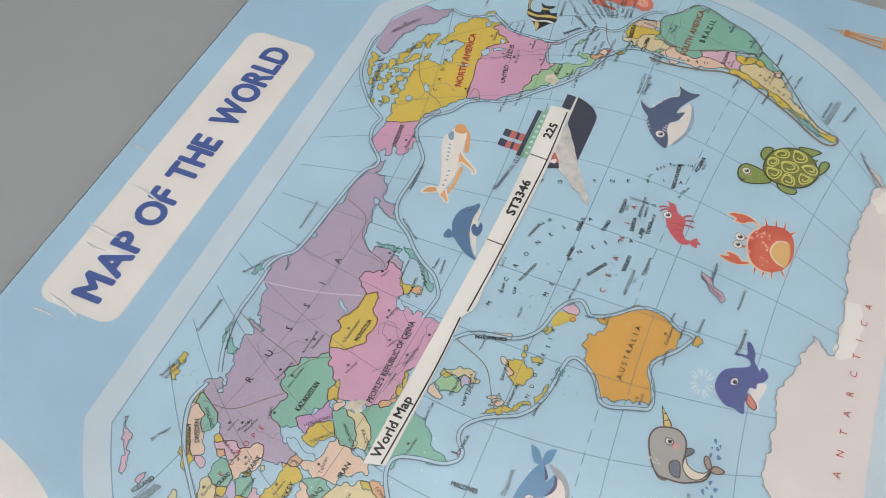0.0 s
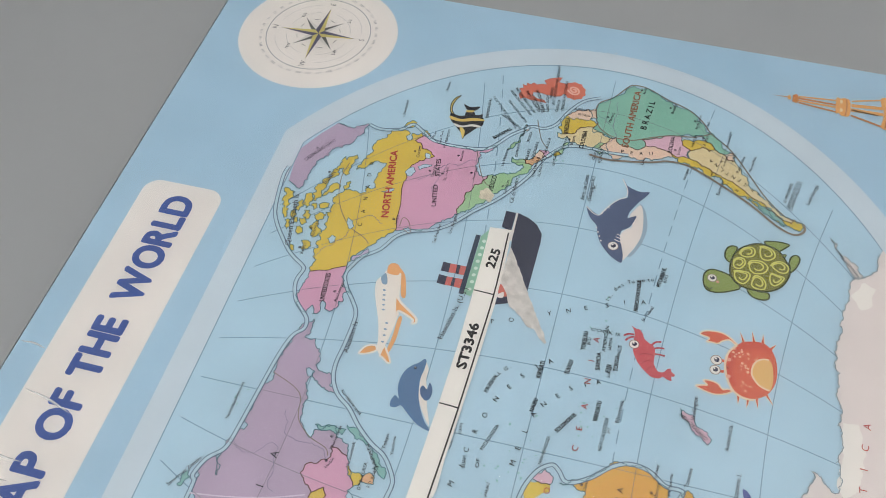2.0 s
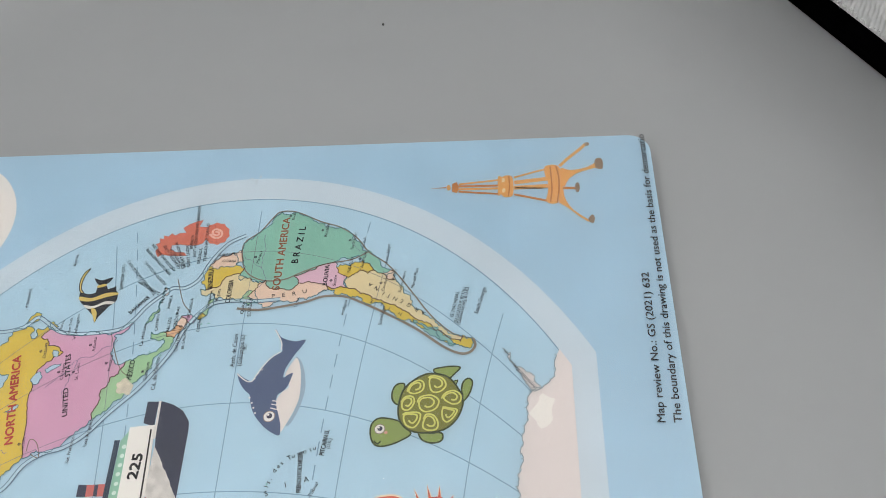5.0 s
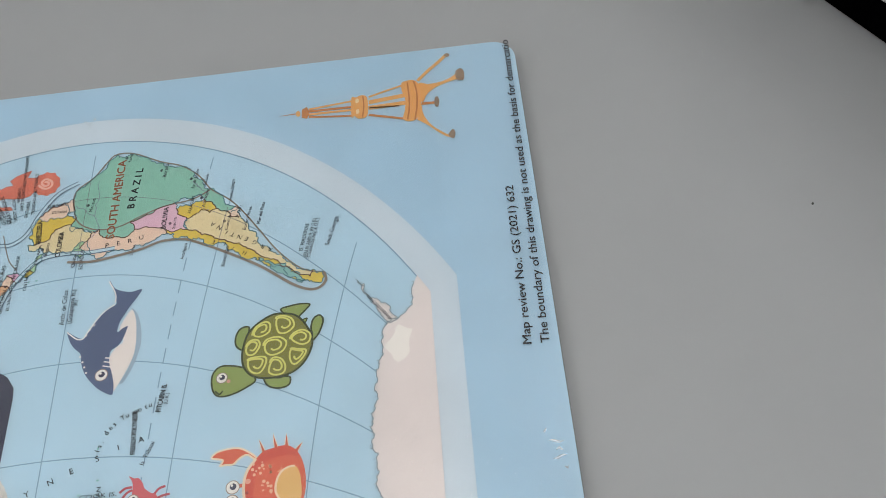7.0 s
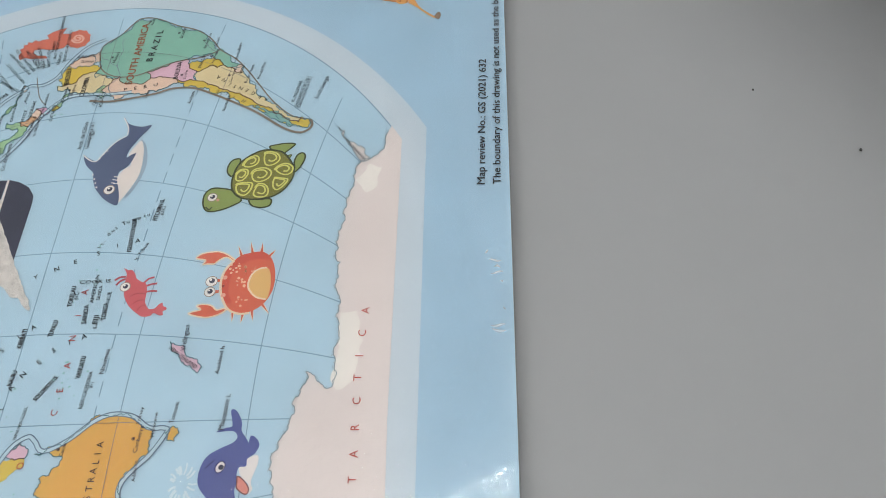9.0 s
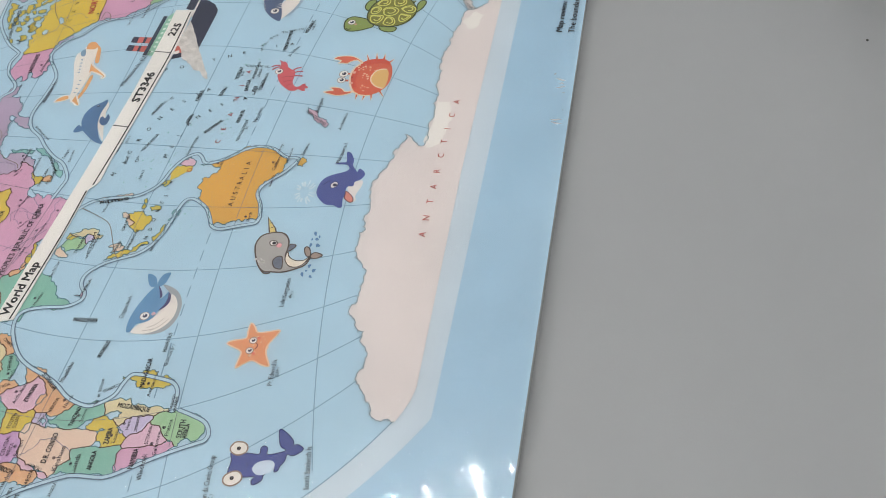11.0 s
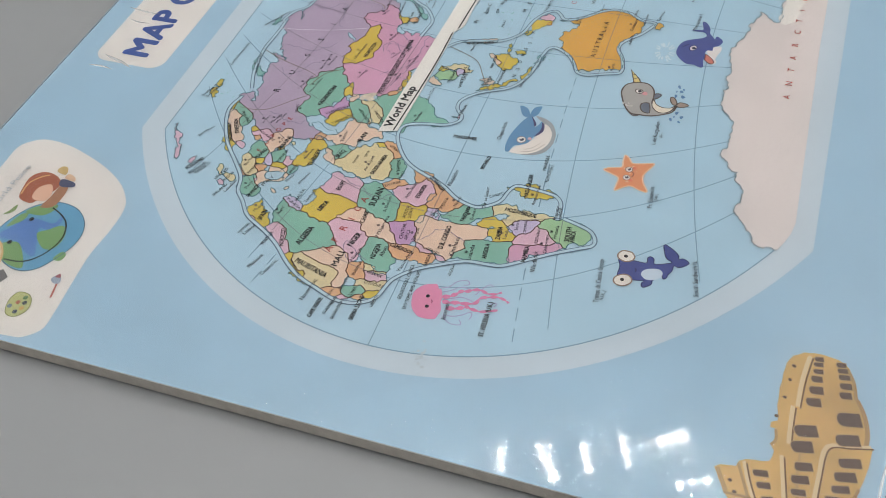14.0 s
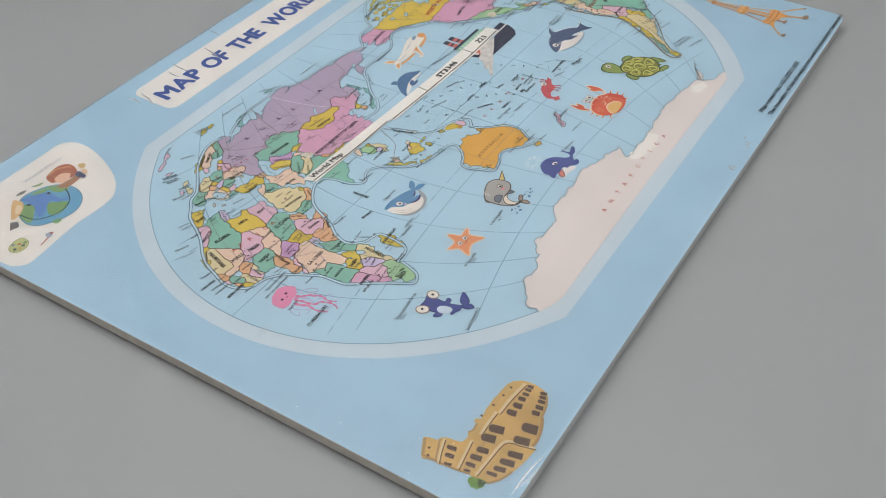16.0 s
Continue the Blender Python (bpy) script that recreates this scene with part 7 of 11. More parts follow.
spaced(south_america, "ARGENTINA", [(241.2, 62.3), (242.2, 64), (243.6, 66), (244.8, 67.9), (245.6, 69.6), (246.5, 71.3), (247.3, 72.7), (248.9, 74.6), (250.1, 76.3)], 1.35, INKBLACK)
spaced(africa, "AFRICA", [(45.5, 128), (48.6, 127.7), (52.6, 127.2), (56, 126.5), (59.6, 126.3), (62.9, 125.9)], 2.2, REDINK)


# ---- helpers for the printed pictures ----
EMBLEMS = []


def emblem(name, label):
    ob = new(name)
    EMBLEMS.append(ob)
    ob.parent = puzzle
    ob["label"] = label
    return ob


def stroke(name, pts, color, width, z, parent, label=""):
    bm = bmesh.new()
    ribbon(bm, smooth_loop(pts, 6, False), width, z)
    return part(name, bm, color, parent, label)


def dot(parent, x, y, r, color, z, long=1.0):
    bm = bmesh.new()
    flat(bm, ellipse(x, y, r, r * long, 0, 18), z)
    return part("dot", bm, color, parent)


def eye(parent, x, y, r, z):
    """White of an eye, dark pupil and a glint."""
    bm = bmesh.new()
    flat(bm, ellipse(x, y, r, r, 0, 22), z)
    white = part("eye", bm, ink(228, 224, 218), parent)
    bm = bmesh.new()
    ribbon(bm, ellipse(x, y, r, r, 0, 22), 0.18, z + 0.005, True)
    part("rim", bm, ink(150, 130, 120), white)
    bm = bmesh.new()
    flat(bm, ellipse(x + r * 0.1, y - r * 0.05, r * 0.5, r * 0.5, 0, 18), z + 0.008)
    part("pupil", bm, ink(66, 66, 88), white)
    bm = bmesh.new()
    flat(bm, ellipse(x + r * 0.3, y + r * 0.15, r * 0.2, r * 0.2, 0, 10), z + 0.012)
    part("glint", bm, ink(228, 224, 218), white)


def spiral(parent, x, y, r, color, z):
    """A drawn snail line, pointed at one side like the scutes of a shell."""
    turn = (x * 37 + y * 17) % 360
    pts = []
    for i in range(40):
        a = radians(turn + i * 17.5)
        k = r * (1 - 0.86 * i / 39) * (1 + 0.16 * math.cos(a * 2 - radians(turn)))
        pts.append((x + k * math.cos(a), y + k * math.sin(a)))
    bm = bmesh.new()
    ribbon(bm, pts, 0.62, z)
    return part("spiral", bm, color, parent)


def scute(parent, pts, color, z):
    """One plate of the shell: a drawn loop that winds inwards."""
    c = Vector((sum(p[0] for p in pts) / len(pts), sum(p[1] for p in pts) / len(pts)))
    loop, line = smooth_loop(pts, 5), []
    for i in range(int(len(loop) * 1.9)):
        k = 0.92 - 0.62 * max(0.0, i / len(loop) - 0.75) / 1.15
        line.append(tuple(c + (Vector(loop[i % len(loop)]) - c) * k))
    bm = bmesh.new()
    ribbon(bm, line, 0.42, z)
    return part("scute", bm, color, parent)


def speckles(parent, x, y, reach, n, color, z):
    rng = random.Random(int(x * 10 + y))
    bm = bmesh.new()
    for _ in range(n):
        a, d = rng.uniform(0, 6.28), reach * math.sqrt(rng.random())
        r = rng.uniform(0.14, 0.4)
        flat(bm, ellipse(x + d * math.cos(a), y + d * math.sin(a), r, r, 0, 10), z)
    return part("speckle", bm, color, parent)


def tentacle(parent, pts, color, z):
    """A band that thickens and thins as it twists."""
    line = smooth_loop(pts, 8, False)
    bm = bmesh.new()
    k = len(line)
    prev = None
    for i, p in enumerate(line):
        a, b = Vector(line[max(i - 1, 0)]), Vector(line[min(i + 1, k - 1)])
        d = (b - a).normalized()
        w = (0.2 + 0.45 * abs(math.sin(i * 0.33))) * (1 - 0.5 * i / k)
        l = bm.verts.new(((p[0] - d.y * w) * MM, (p[1] + d.x * w) * MM, BT + z * MM))
        r = bm.verts.new(((p[0] + d.y * w) * MM, (p[1] - d.x * w) * MM, BT + z * MM))
        if prev:
            bm.faces.new((prev[1], r, l, prev[0]))
        prev = (l, r)
    return part("tentacle", bm, color, parent)


def arch(parent, x, y, long, wide):
    """A dark arched opening, round at its upper end."""
    pts = [(x - wide, y - long / 2), (x + wide, y - long / 2)]
    for i in range(9):
        a = radians(180 * i / 8)
        pts.append((x + wide * math.cos(a), y + long / 2 - wide + wide * math.sin(a)))
    bm = bmesh.new()
    flat(bm, pts, 0.125)
    return part("arch", bm, ink(122, 92, 66), parent)



# ---- sea animals, printed ----
turtle = emblem("turtle_print", "green cartoon turtle with a spiral-patterned shell")
shape("flipper", smooth_loop([(225.1, 59.3), (225.7, 57.4), (226, 55), (225.7, 52.9), (224.7, 53.5), (223.2, 54.9), (221.9, 56.2), (223.3, 57.9)]), ink(142, 160, 78), 0.1, turtle, outline=ink(62, 72, 40), width=0.4)
shape("flipper", smooth_loop([(218.2, 52.2), (219.6, 52.5), (221.5, 52.2), (222.5, 51.4), (222.6, 50.5), (221.6, 49.9), (219.8, 50.2), (217.9, 51), (216.6, 52.2)]), ink(142, 160, 78), 0.1, turtle, outline=ink(62, 72, 40), width=0.4)
shape("flipper", smooth_loop([(221.5, 66.2), (221.6, 67.4), (220.9, 68.4), (219.2, 69), (217.3, 68.8), (216.1, 67.6), (217.2, 66.9), (218.5, 65.9), (220.2, 66.1)]), ink(142, 160, 78), 0.1, turtle, outline=ink(62, 72, 40), width=0.4)
shape("flipper", smooth_loop([(208.9, 62.2), (207.1, 61.5), (206.3, 59.8), (206.3, 58), (207, 56.8), (208.5, 56.8), (208.8, 58.1), (208.6, 59.2)]), ink(142, 160, 78), 0.1, turtle, outline=ink(62, 72, 40), width=0.4)
shape("tail", smooth_loop([(221.6, 55.8), (221.9, 54.6), (222.2, 53.4), (220.6, 54.3)]), ink(142, 160, 78), 0.1, turtle, outline=ink(62, 72, 40), width=0.3)
shape("head", smooth_loop([(211.8, 66.9), (212.5, 69.2), (212.7, 71.6), (211.8, 73), (210.1, 73.6), (207.6, 73.3), (206, 72.3), (205.6, 70.6), (206.1, 68.3), (207.1, 66.1), (208.6, 64.1), (210.9, 65.7)]), ink(142, 160, 78), 0.105, turtle, outline=ink(62, 72, 40), width=0.4)
shape("shell", smooth_loop([(214, 67.3), (217.2, 67.1), (220.2, 66.1), (222.5, 63.8), (224, 60.9), (223.9, 57.9), (222.9, 55.5), (220.2, 53.4), (217, 52.2), (214.4, 52.5), (211.6, 53.9), (209.7, 56.1), (208.9, 58.7), (208.8, 62.1), (209.6, 64.8), (211.5, 66.6)]), ink(126, 126, 44), 0.13, turtle, outline=ink(62, 72, 40), width=0.45)
scute(turtle, [(219.2, 65.5), (221.4, 64.7), (222.5, 62.6), (221.7, 61.4), (219.7, 61.6), (218.6, 63.7)], ink(212, 210, 96), 0.16)
scute(turtle, [(223, 60.6), (223.6, 58.8), (222.6, 56.7), (220.6, 56.1), (219, 57.8), (219.4, 59.9)], ink(212, 210, 96), 0.16)
scute(turtle, [(217.4, 57.2), (219, 56.3), (219.6, 54.3), (218.3, 52.5), (216.3, 52.8), (215.8, 54.8)], ink(212, 210, 96), 0.16)
scute(turtle, [(216.6, 66.8), (218.2, 65.7), (218.1, 63.9), (216.5, 63.5), (214.6, 64.7), (214.7, 66.4)], ink(212, 210, 96), 0.16)
scute(turtle, [(216.5, 63), (218.1, 62.2), (218.5, 59.5), (217, 57.6), (214.8, 58.3), (213.9, 60.6), (214.6, 62.3)], ink(212, 210, 96), 0.16)
scute(turtle, [(215.2, 57.1), (215, 55.1), (214.5, 53.3), (212.5, 54.2), (211.2, 55.9), (212.6, 57.1)], ink(212, 210, 96), 0.16)
scute(turtle, [(213.4, 66.4), (214.1, 64.7), (213.8, 62), (211.4, 62.2), (209.9, 63.6), (210.9, 65.7)], ink(212, 210, 96), 0.16)
scute(turtle, [(212.3, 61.4), (213.6, 60.6), (213.2, 58.8), (211.3, 57.7), (209.5, 58.1), (209.2, 60.1), (210.1, 61.6)], ink(212, 210, 96), 0.16)
eye(turtle, 209.9, 71.4, 1.20, 0.15)
stroke("smile", [(207, 72.6), (206.2, 71.7), (206.9, 71)], ink(62, 72, 40), 0.35, 0.15, turtle)
dot(turtle, 209.0, 69.9, 0.42, ink(214, 150, 130), 0.15)
crab = emblem("crab_print", "orange-red cartoon crab with a yellow belly")
CRAB_EDGE = ink(226, 206, 176)
shape("leg", [(195.3, 62.8), (193.8, 62.4), (191.7, 61.8), (191.9, 61), (193.9, 62)], ink(204, 86, 58), 0.115, crab, outline=CRAB_EDGE, width=0.16)
shape("leg", [(196.2, 59.9), (194.8, 59.8), (192.8, 59.5), (192.9, 58.7), (194.8, 59.4)], ink(204, 86, 58), 0.115, crab, outline=CRAB_EDGE, width=0.16)
shape("leg", [(196, 57.2), (194.7, 57.3), (192.9, 57.5), (192.8, 56.6), (194.7, 56.9)], ink(204, 86, 58), 0.115, crab, outline=CRAB_EDGE, width=0.16)
shape("leg", [(193.8, 53.8), (193, 54.7), (191.8, 55.8), (191.2, 55.1), (192.7, 54.3)], ink(204, 86, 58), 0.115, crab, outline=CRAB_EDGE, width=0.16)
shape("leg", [(174.9, 61.3), (176, 61.2), (177.6, 61.1), (177.7, 61.9), (176, 61.6)], ink(204, 86, 58), 0.115, crab, outline=CRAB_EDGE, width=0.16)
shape("leg", [(174.5, 59.3), (175.6, 59), (177.2, 58.7), (177.4, 59.5), (175.7, 59.4)], ink(204, 86, 58), 0.115, crab, outline=CRAB_EDGE, width=0.16)
shape("leg", [(175, 56.7), (176.2, 56.7), (177.8, 56.9), (177.7, 57.6), (176.1, 57.1)], ink(204, 86, 58), 0.115, crab, outline=CRAB_EDGE, width=0.16)
shape("leg", [(176.6, 53.2), (177.9, 53.9), (179.5, 54.9), (179.1, 55.5), (177.7, 54.2)], ink(204, 86, 58), 0.115, crab, outline=CRAB_EDGE, width=0.16)
shape("claw", smooth_loop([(192.2, 72.3), (193.3, 71.4), (193.8, 69.4), (193.8, 66.9), (192.8, 64.8), (191.3, 63), (191.2, 63.6), (192.2, 65.1), (191.5, 66.7), (190.5, 67.8), (190.5, 69.5), (190.4, 70.5), (191.6, 70)]), ink(214, 98, 64), 0.115, crab, outline=ink(226, 206, 176), width=0.4)
shape("claw", smooth_loop([(177.4, 71.6), (178, 70.1), (178.3, 68.9), (179.3, 70), (179.7, 68.7), (179.3, 66.6), (178.1, 65.3), (178.4, 63.8), (178.1, 63), (177.2, 64), (176.5, 65.6), (176.2, 67.5), (176.7, 69.9)]), ink(214, 98, 64), 0.115, crab, outline=ink(226, 206, 176), width=0.4)
stroke("eye_stalk", [(185.9, 66.7), (185.9, 66.1), (185.9, 65.6)], ink(214, 98, 64), 0.8, 0.12, crab)
stroke("eye_stalk", [(182.8, 66.5), (182.9, 66), (182.9, 65.5)], ink(214, 98, 64), 0.8, 0.12, crab)
shape("body", smooth_loop([(191.1, 63.2), (192.5, 61.8), (193.2, 59.4), (193.4, 57.2), (192.6, 55.5), (190.9, 54.2), (188.7, 53.4), (186.1, 53), (183.2, 53.1), (180.8, 53.9), (179, 55.1), (177.6, 57), (177, 59.3), (177.6, 61.3), (178.7, 63), (180.5, 64.2), (182.6, 65), (184.7, 65.3), (186.8, 65.3), (188.7, 65), (190.2, 64.3)]), ink(214, 98, 64), 0.13, crab)
stroke("rim", [(191.1, 63.2), (188.9, 64.8), (186.4, 65.4), (183.5, 65.2), (180.5, 64.2), (178.1, 62.6), (176.9, 60.1), (177, 57.7)], ink(226, 206, 176), 0.55, 0.14, crab)
shape("shade", smooth_loop([(191.1, 63.2), (192.5, 61.8), (193.2, 59.4), (193.4, 57.2), (192.6, 55.5), (190.9, 54.4), (191.3, 56.4), (191.1, 58.9), (190.1, 61.2), (187.9, 62.9), (185.4, 63.4), (182.4, 63.2), (179.9, 62.1), (180, 63.5), (182.6, 64.6), (186.4, 64.9), (189.3, 64.4)]), ink(206, 80, 54), 0.135, crab)
shape("belly", smooth_loop([(188.9, 55.2), (187.5, 54.3), (185.3, 53.9), (182.8, 53.8), (180.4, 54.4), (181, 56.5), (182.2, 57.9), (183.9, 58.9), (185.8, 58.9), (187.6, 58.2), (188.7, 56.8)]), ink(218, 180, 102), 0.15, crab)
stroke("belly_edge", [(188.9, 55.2), (188.7, 56.8), (187.6, 58.2), (185.8, 58.9), (183.9, 58.9), (182.2, 57.9), (181, 56.5), (180.4, 54.4)], ink(226, 206, 176), 0.45, 0.155, crab)
eye(crab, 185.7, 67.6, 1.34, 0.15)
eye(crab, 182.9, 67.6, 1.24, 0.15)
dot(crab, 186.6, 64.6, 0.55, ink(224, 164, 140), 0.152)
dot(crab, 181.9, 64.3, 0.54, ink(224, 164, 140), 0.152)
dot(crab, 184.3, 64.7, 0.33, ink(150, 62, 52), 0.152)
speckles(crab, 189.4, 63.0, 1.7, 10, ink(228, 186, 150), 0.152)
speckles(crab, 185.1, 60.6, 1.5, 9, ink(228, 186, 150), 0.152)
speckles(crab, 188.8, 59.1, 1.5, 9, ink(226, 170, 130), 0.152)
speckles(crab, 180.1, 60.0, 1.4, 7, ink(226, 170, 130), 0.152)
shrimp = emblem("shrimp_print", "red cartoon shrimp with feelers")
stroke("feeler", [(187.1, 90.6), (187.9, 89.5), (188, 88.1)], ink(186, 74, 84), 0.5, 0.11, shrimp)
stroke("feeler", [(185.8, 90), (186.9, 89.1), (187.4, 88)], ink(186, 74, 84), 0.5, 0.11, shrimp)
stroke("feeler", [(185.9, 83.6), (187.1, 82.6), (187.5, 81.3)], ink(186, 74, 84), 0.5, 0.11, shrimp)
stroke("feeler", [(185.1, 83), (185.6, 81.7), (185.8, 80.3)], ink(186, 74, 84), 0.5, 0.11, shrimp)
stroke("feeler", [(183.6, 82.7), (183.8, 81.3), (183.7, 79.9)], ink(186, 74, 84), 0.5, 0.11, shrimp)
shape("body", smooth_loop([(190.4, 89.1), (189.8, 87.9), (189.8, 87.1), (188.7, 86.1), (187.4, 85.5), (186.4, 84.1), (185.9, 83), (184.3, 82.4), (182.2, 82.3), (181, 82.2), (179.7, 81.5), (179, 80.8), (179.1, 79.6), (180.2, 78.8), (180.5, 78), (179.7, 77.8), (179.2, 76.9), (178.6, 76.9), (178.3, 77.6), (177.3, 77.4), (177.3, 78.4), (177.9, 79.6), (177.2, 80.3), (177.1, 82.1), (178.1, 83.7), (179.7, 85.5), (181.5, 86.8), (183.4, 87.7), (184.4, 87.6), (186.2, 88), (187.9, 88), (189.2, 88.3)]), ink(206, 88, 96), 0.12, shrimp)
stroke("shell_line", [(182.6, 86), (183.3, 84.5), (183.1, 82.4)], ink(176, 64, 76), 0.25, 0.14, shrimp)
stroke("shell_line", [(180.5, 85), (181.4, 83.8), (181.4, 82.2)], ink(176, 64, 76), 0.25, 0.14, shrimp)
stroke("shell_line", [(178.7, 83.6), (179.8, 82.9), (180.1, 81.8)], ink(176, 64, 76), 0.25, 0.14, shrimp)
eye(shrimp, 185.2, 87.7, 1.19, 0.15)
shark = emblem("orca_print", "navy blue cartoon orca with a white belly")
shape("belly_shadow", smooth_loop([(229.8, 93.2), (228.3, 91.8), (225.2, 90.7), (221.2, 90.1), (217.3, 90.6), (214.4, 91.5), (211.6, 92.9), (211.6, 93.8), (214.4, 92.4), (218, 91.6), (221.9, 91.4), (225.6, 91.9), (228.4, 93)]), ink(150, 172, 190), 0.1, shark)
shape("belly", smooth_loop([(229.4, 93.1), (226.6, 91.9), (221.9, 91.3), (218, 91.4), (214.8, 92.4), (211.6, 93.8), (209.8, 94.9), (211.7, 95.9), (214.6, 96.5), (218.1, 96.7), (220.1, 95.7), (221.7, 94.1), (224.7, 95.4), (227.4, 94.5)]), ink(220, 212, 206), 0.12, shark)
shape("body", smooth_loop([(237.8, 99.3), (235.6, 97.8), (234.6, 95.9), (234.1, 93.7), (234.5, 91.4), (232.5, 92.3), (230.5, 93.6), (228.4, 94.7), (226.4, 95.6), (224.1, 95.8), (224.8, 94.8), (225.3, 93.6), (223.7, 93.9), (222, 94.4), (220.7, 95.2), (220.1, 96), (219.5, 96.7), (217.8, 96.8), (215.9, 96.4), (214.6, 95.9), (212.3, 95.2), (210.7, 94.9), (209, 95), (209.5, 96.5), (210.8, 98.4), (212.5, 100.1), (214.4, 101.6), (216.4, 102.6), (218.4, 103.2), (219.8, 103.5), (221.1, 104.9), (222.8, 106.2), (225.7, 107.4), (224.8, 106.1), (223.9, 104.7), (223.4, 103.4), (224.7, 102.7), (227.3, 101.2), (229.7, 99.4), (231.1, 97.2), (232, 97), (234.1, 97.7)]), ink(84, 100, 134), 0.13, shark)
stroke("back_line", [(237.6, 99.4), (235.2, 98), (233.4, 97.3), (231.7, 97.3)], ink(222, 216, 212), 0.3, 0.14, shark)
stroke("back_line", [(225.6, 107.4), (223.6, 105), (223.4, 103.5), (224.8, 102.7), (227.5, 101.2), (229.8, 99.4), (231.3, 97.3)], ink(222, 216, 212), 0.3, 0.14, shark)
dot(shark, 224.1, 102.8, 0.26, ink(222, 216, 212), 0.145)
dot(shark, 225.5, 102.1, 0.26, ink(222, 216, 212), 0.145)
dot(shark, 226.5, 101.3, 0.26, ink(222, 216, 212), 0.145)
dot(shark, 219.0, 103.4, 0.25, ink(222, 216, 212), 0.145)
dot(shark, 217.6, 102.7, 0.25, ink(222, 216, 212), 0.145)
dot(shark, 216.3, 102.1, 0.25, ink(222, 216, 212), 0.145)
dot(shark, 214.9, 101.5, 0.25, ink(222, 216, 212), 0.145)
eye(shark, 213.9, 98.0, 1.37, 0.15)
stroke("gill", [(218, 97.7), (217.8, 96.6), (217.6, 95.6)], ink(222, 216, 212), 0.28, 0.15, shark)
stroke("gill", [(217.1, 97.9), (216.8, 96.6), (216.5, 95.3)], ink(222, 216, 212), 0.28, 0.15, shark)
stroke("gill", [(216.1, 98), (215.7, 96.5), (215.5, 95.1)], ink(222, 216, 212), 0.28, 0.15, shark)
whale = emblem("whale_print", "blue-violet cartoon whale with its tongue out")
shape("belly", smooth_loop([(142.9, 53.3), (143.7, 51.3), (141.8, 51), (138.3, 51.9), (136.6, 51.4), (135.5, 52.2), (137.5, 52.3), (139, 53.9), (140.9, 54.7)]), ink(222, 216, 212), 0.11, whale)
shape("tongue", smooth_loop([(139.3, 54.7), (138.1, 53.1), (136.5, 52.1), (135.5, 52.7), (136.7, 54.5), (138.1, 54.7)]), ink(216, 132, 116), 0.14, whale, outline=ink(120, 70, 70), width=0.25)
shape("body", smooth_loop([(138.1, 62.7), (141.1, 62.7), (143.5, 61.7), (145.1, 59.5), (146.4, 56.8), (147.7, 56), (149, 57.2), (148.8, 60.6), (149.7, 58.8), (150.2, 57.4), (153.6, 58.2), (153.4, 56.9), (150.9, 55.5), (149, 55.3), (146.6, 53.6), (145.9, 53.5), (147.9, 53.2), (147, 51.7), (145.6, 51.2), (143.9, 52), (142.9, 53.3), (141.4, 53.3), (141.1, 54.7), (139.6, 55), (137.8, 54.5), (136.6, 55), (133.8, 54.5), (133.4, 55.6), (134.1, 56.9), (134.1, 59.1), (135.8, 61.3)]), ink(80, 92, 158), 0.13, whale)
shape("eye", smooth_loop([(142, 57.7), (141.4, 57.6), (140.8, 57.8), (140.3, 58.2), (140, 58.7), (140.1, 59.2), (140.5, 59.5), (141.1, 59.6), (141.7, 59.4), (142.2, 59), (142.5, 58.5), (142.4, 58.1)]), ink(222, 216, 212), 0.15, whale, outline=ink(50, 56, 110), width=0.25)
dot(whale, 141.2, 58.4, 0.55, ink(40, 44, 70), 0.165)
stroke("brow", [(140.9, 61.7), (141.8, 60.9), (142.7, 60)], ink(50, 56, 110), 0.3, 0.15, whale)
stroke("spray", [(137.9, 64.6), (137.7, 63.7), (137.9, 62.8)], ink(200, 216, 224), 0.38, 0.12, whale)
stroke("spray", [(137.3, 64.7), (136.8, 63.9), (136.5, 63)], ink(200, 216, 224), 0.41, 0.12, whale)
stroke("spray", [(136.4, 64.9), (135.4, 64.3), (134.6, 63.5)], ink(200, 216, 224), 0.52, 0.12, whale)
stroke("spray", [(135.9, 65.1), (134.7, 64.7), (133.7, 64.1)], ink(200, 216, 224), 0.48, 0.12, whale)
stroke("spray", [(135.6, 65.9), (135, 66), (134.3, 65.9)], ink(200, 216, 224), 0.56, 0.12, whale)
stroke("spray", [(135.8, 66.5), (135, 66.8), (134.1, 66.8)], ink(200, 216, 224), 0.40, 0.12, whale)
stroke("spray", [(136.6, 66.8), (136, 67.3), (135.1, 67.7)], ink(200, 216, 224), 0.69, 0.12, whale)
stroke("spray", [(137.3, 67), (137, 67.7), (136.4, 68.4)], ink(200, 216, 224), 0.57, 0.12, whale)
stroke("spray", [(138.4, 67.4), (138.8, 68), (138.8, 68.5)], ink(200, 216, 224), 0.68, 0.12, whale)
stroke("spray", [(139, 67.3), (139.7, 67.9), (140, 68.6)], ink(200, 216, 224), 0.43, 0.12, whale)
stroke("spray", [(139.9, 67), (140.6, 67.2), (141.1, 67.7)], ink(200, 216, 224), 0.51, 0.12, whale)
stroke("spray", [(139.7, 66.4), (140.7, 66.6), (141.6, 67)], ink(200, 216, 224), 0.69, 0.12, whale)
stroke("spray", [(139.8, 65.8), (141, 65.5), (142.3, 65.5)], ink(200, 216, 224), 0.36, 0.12, whale)
stroke("spray", [(139.5, 65.2), (140.3, 64.6), (141.4, 64.3)], ink(200, 216, 224), 0.45, 0.12, whale)
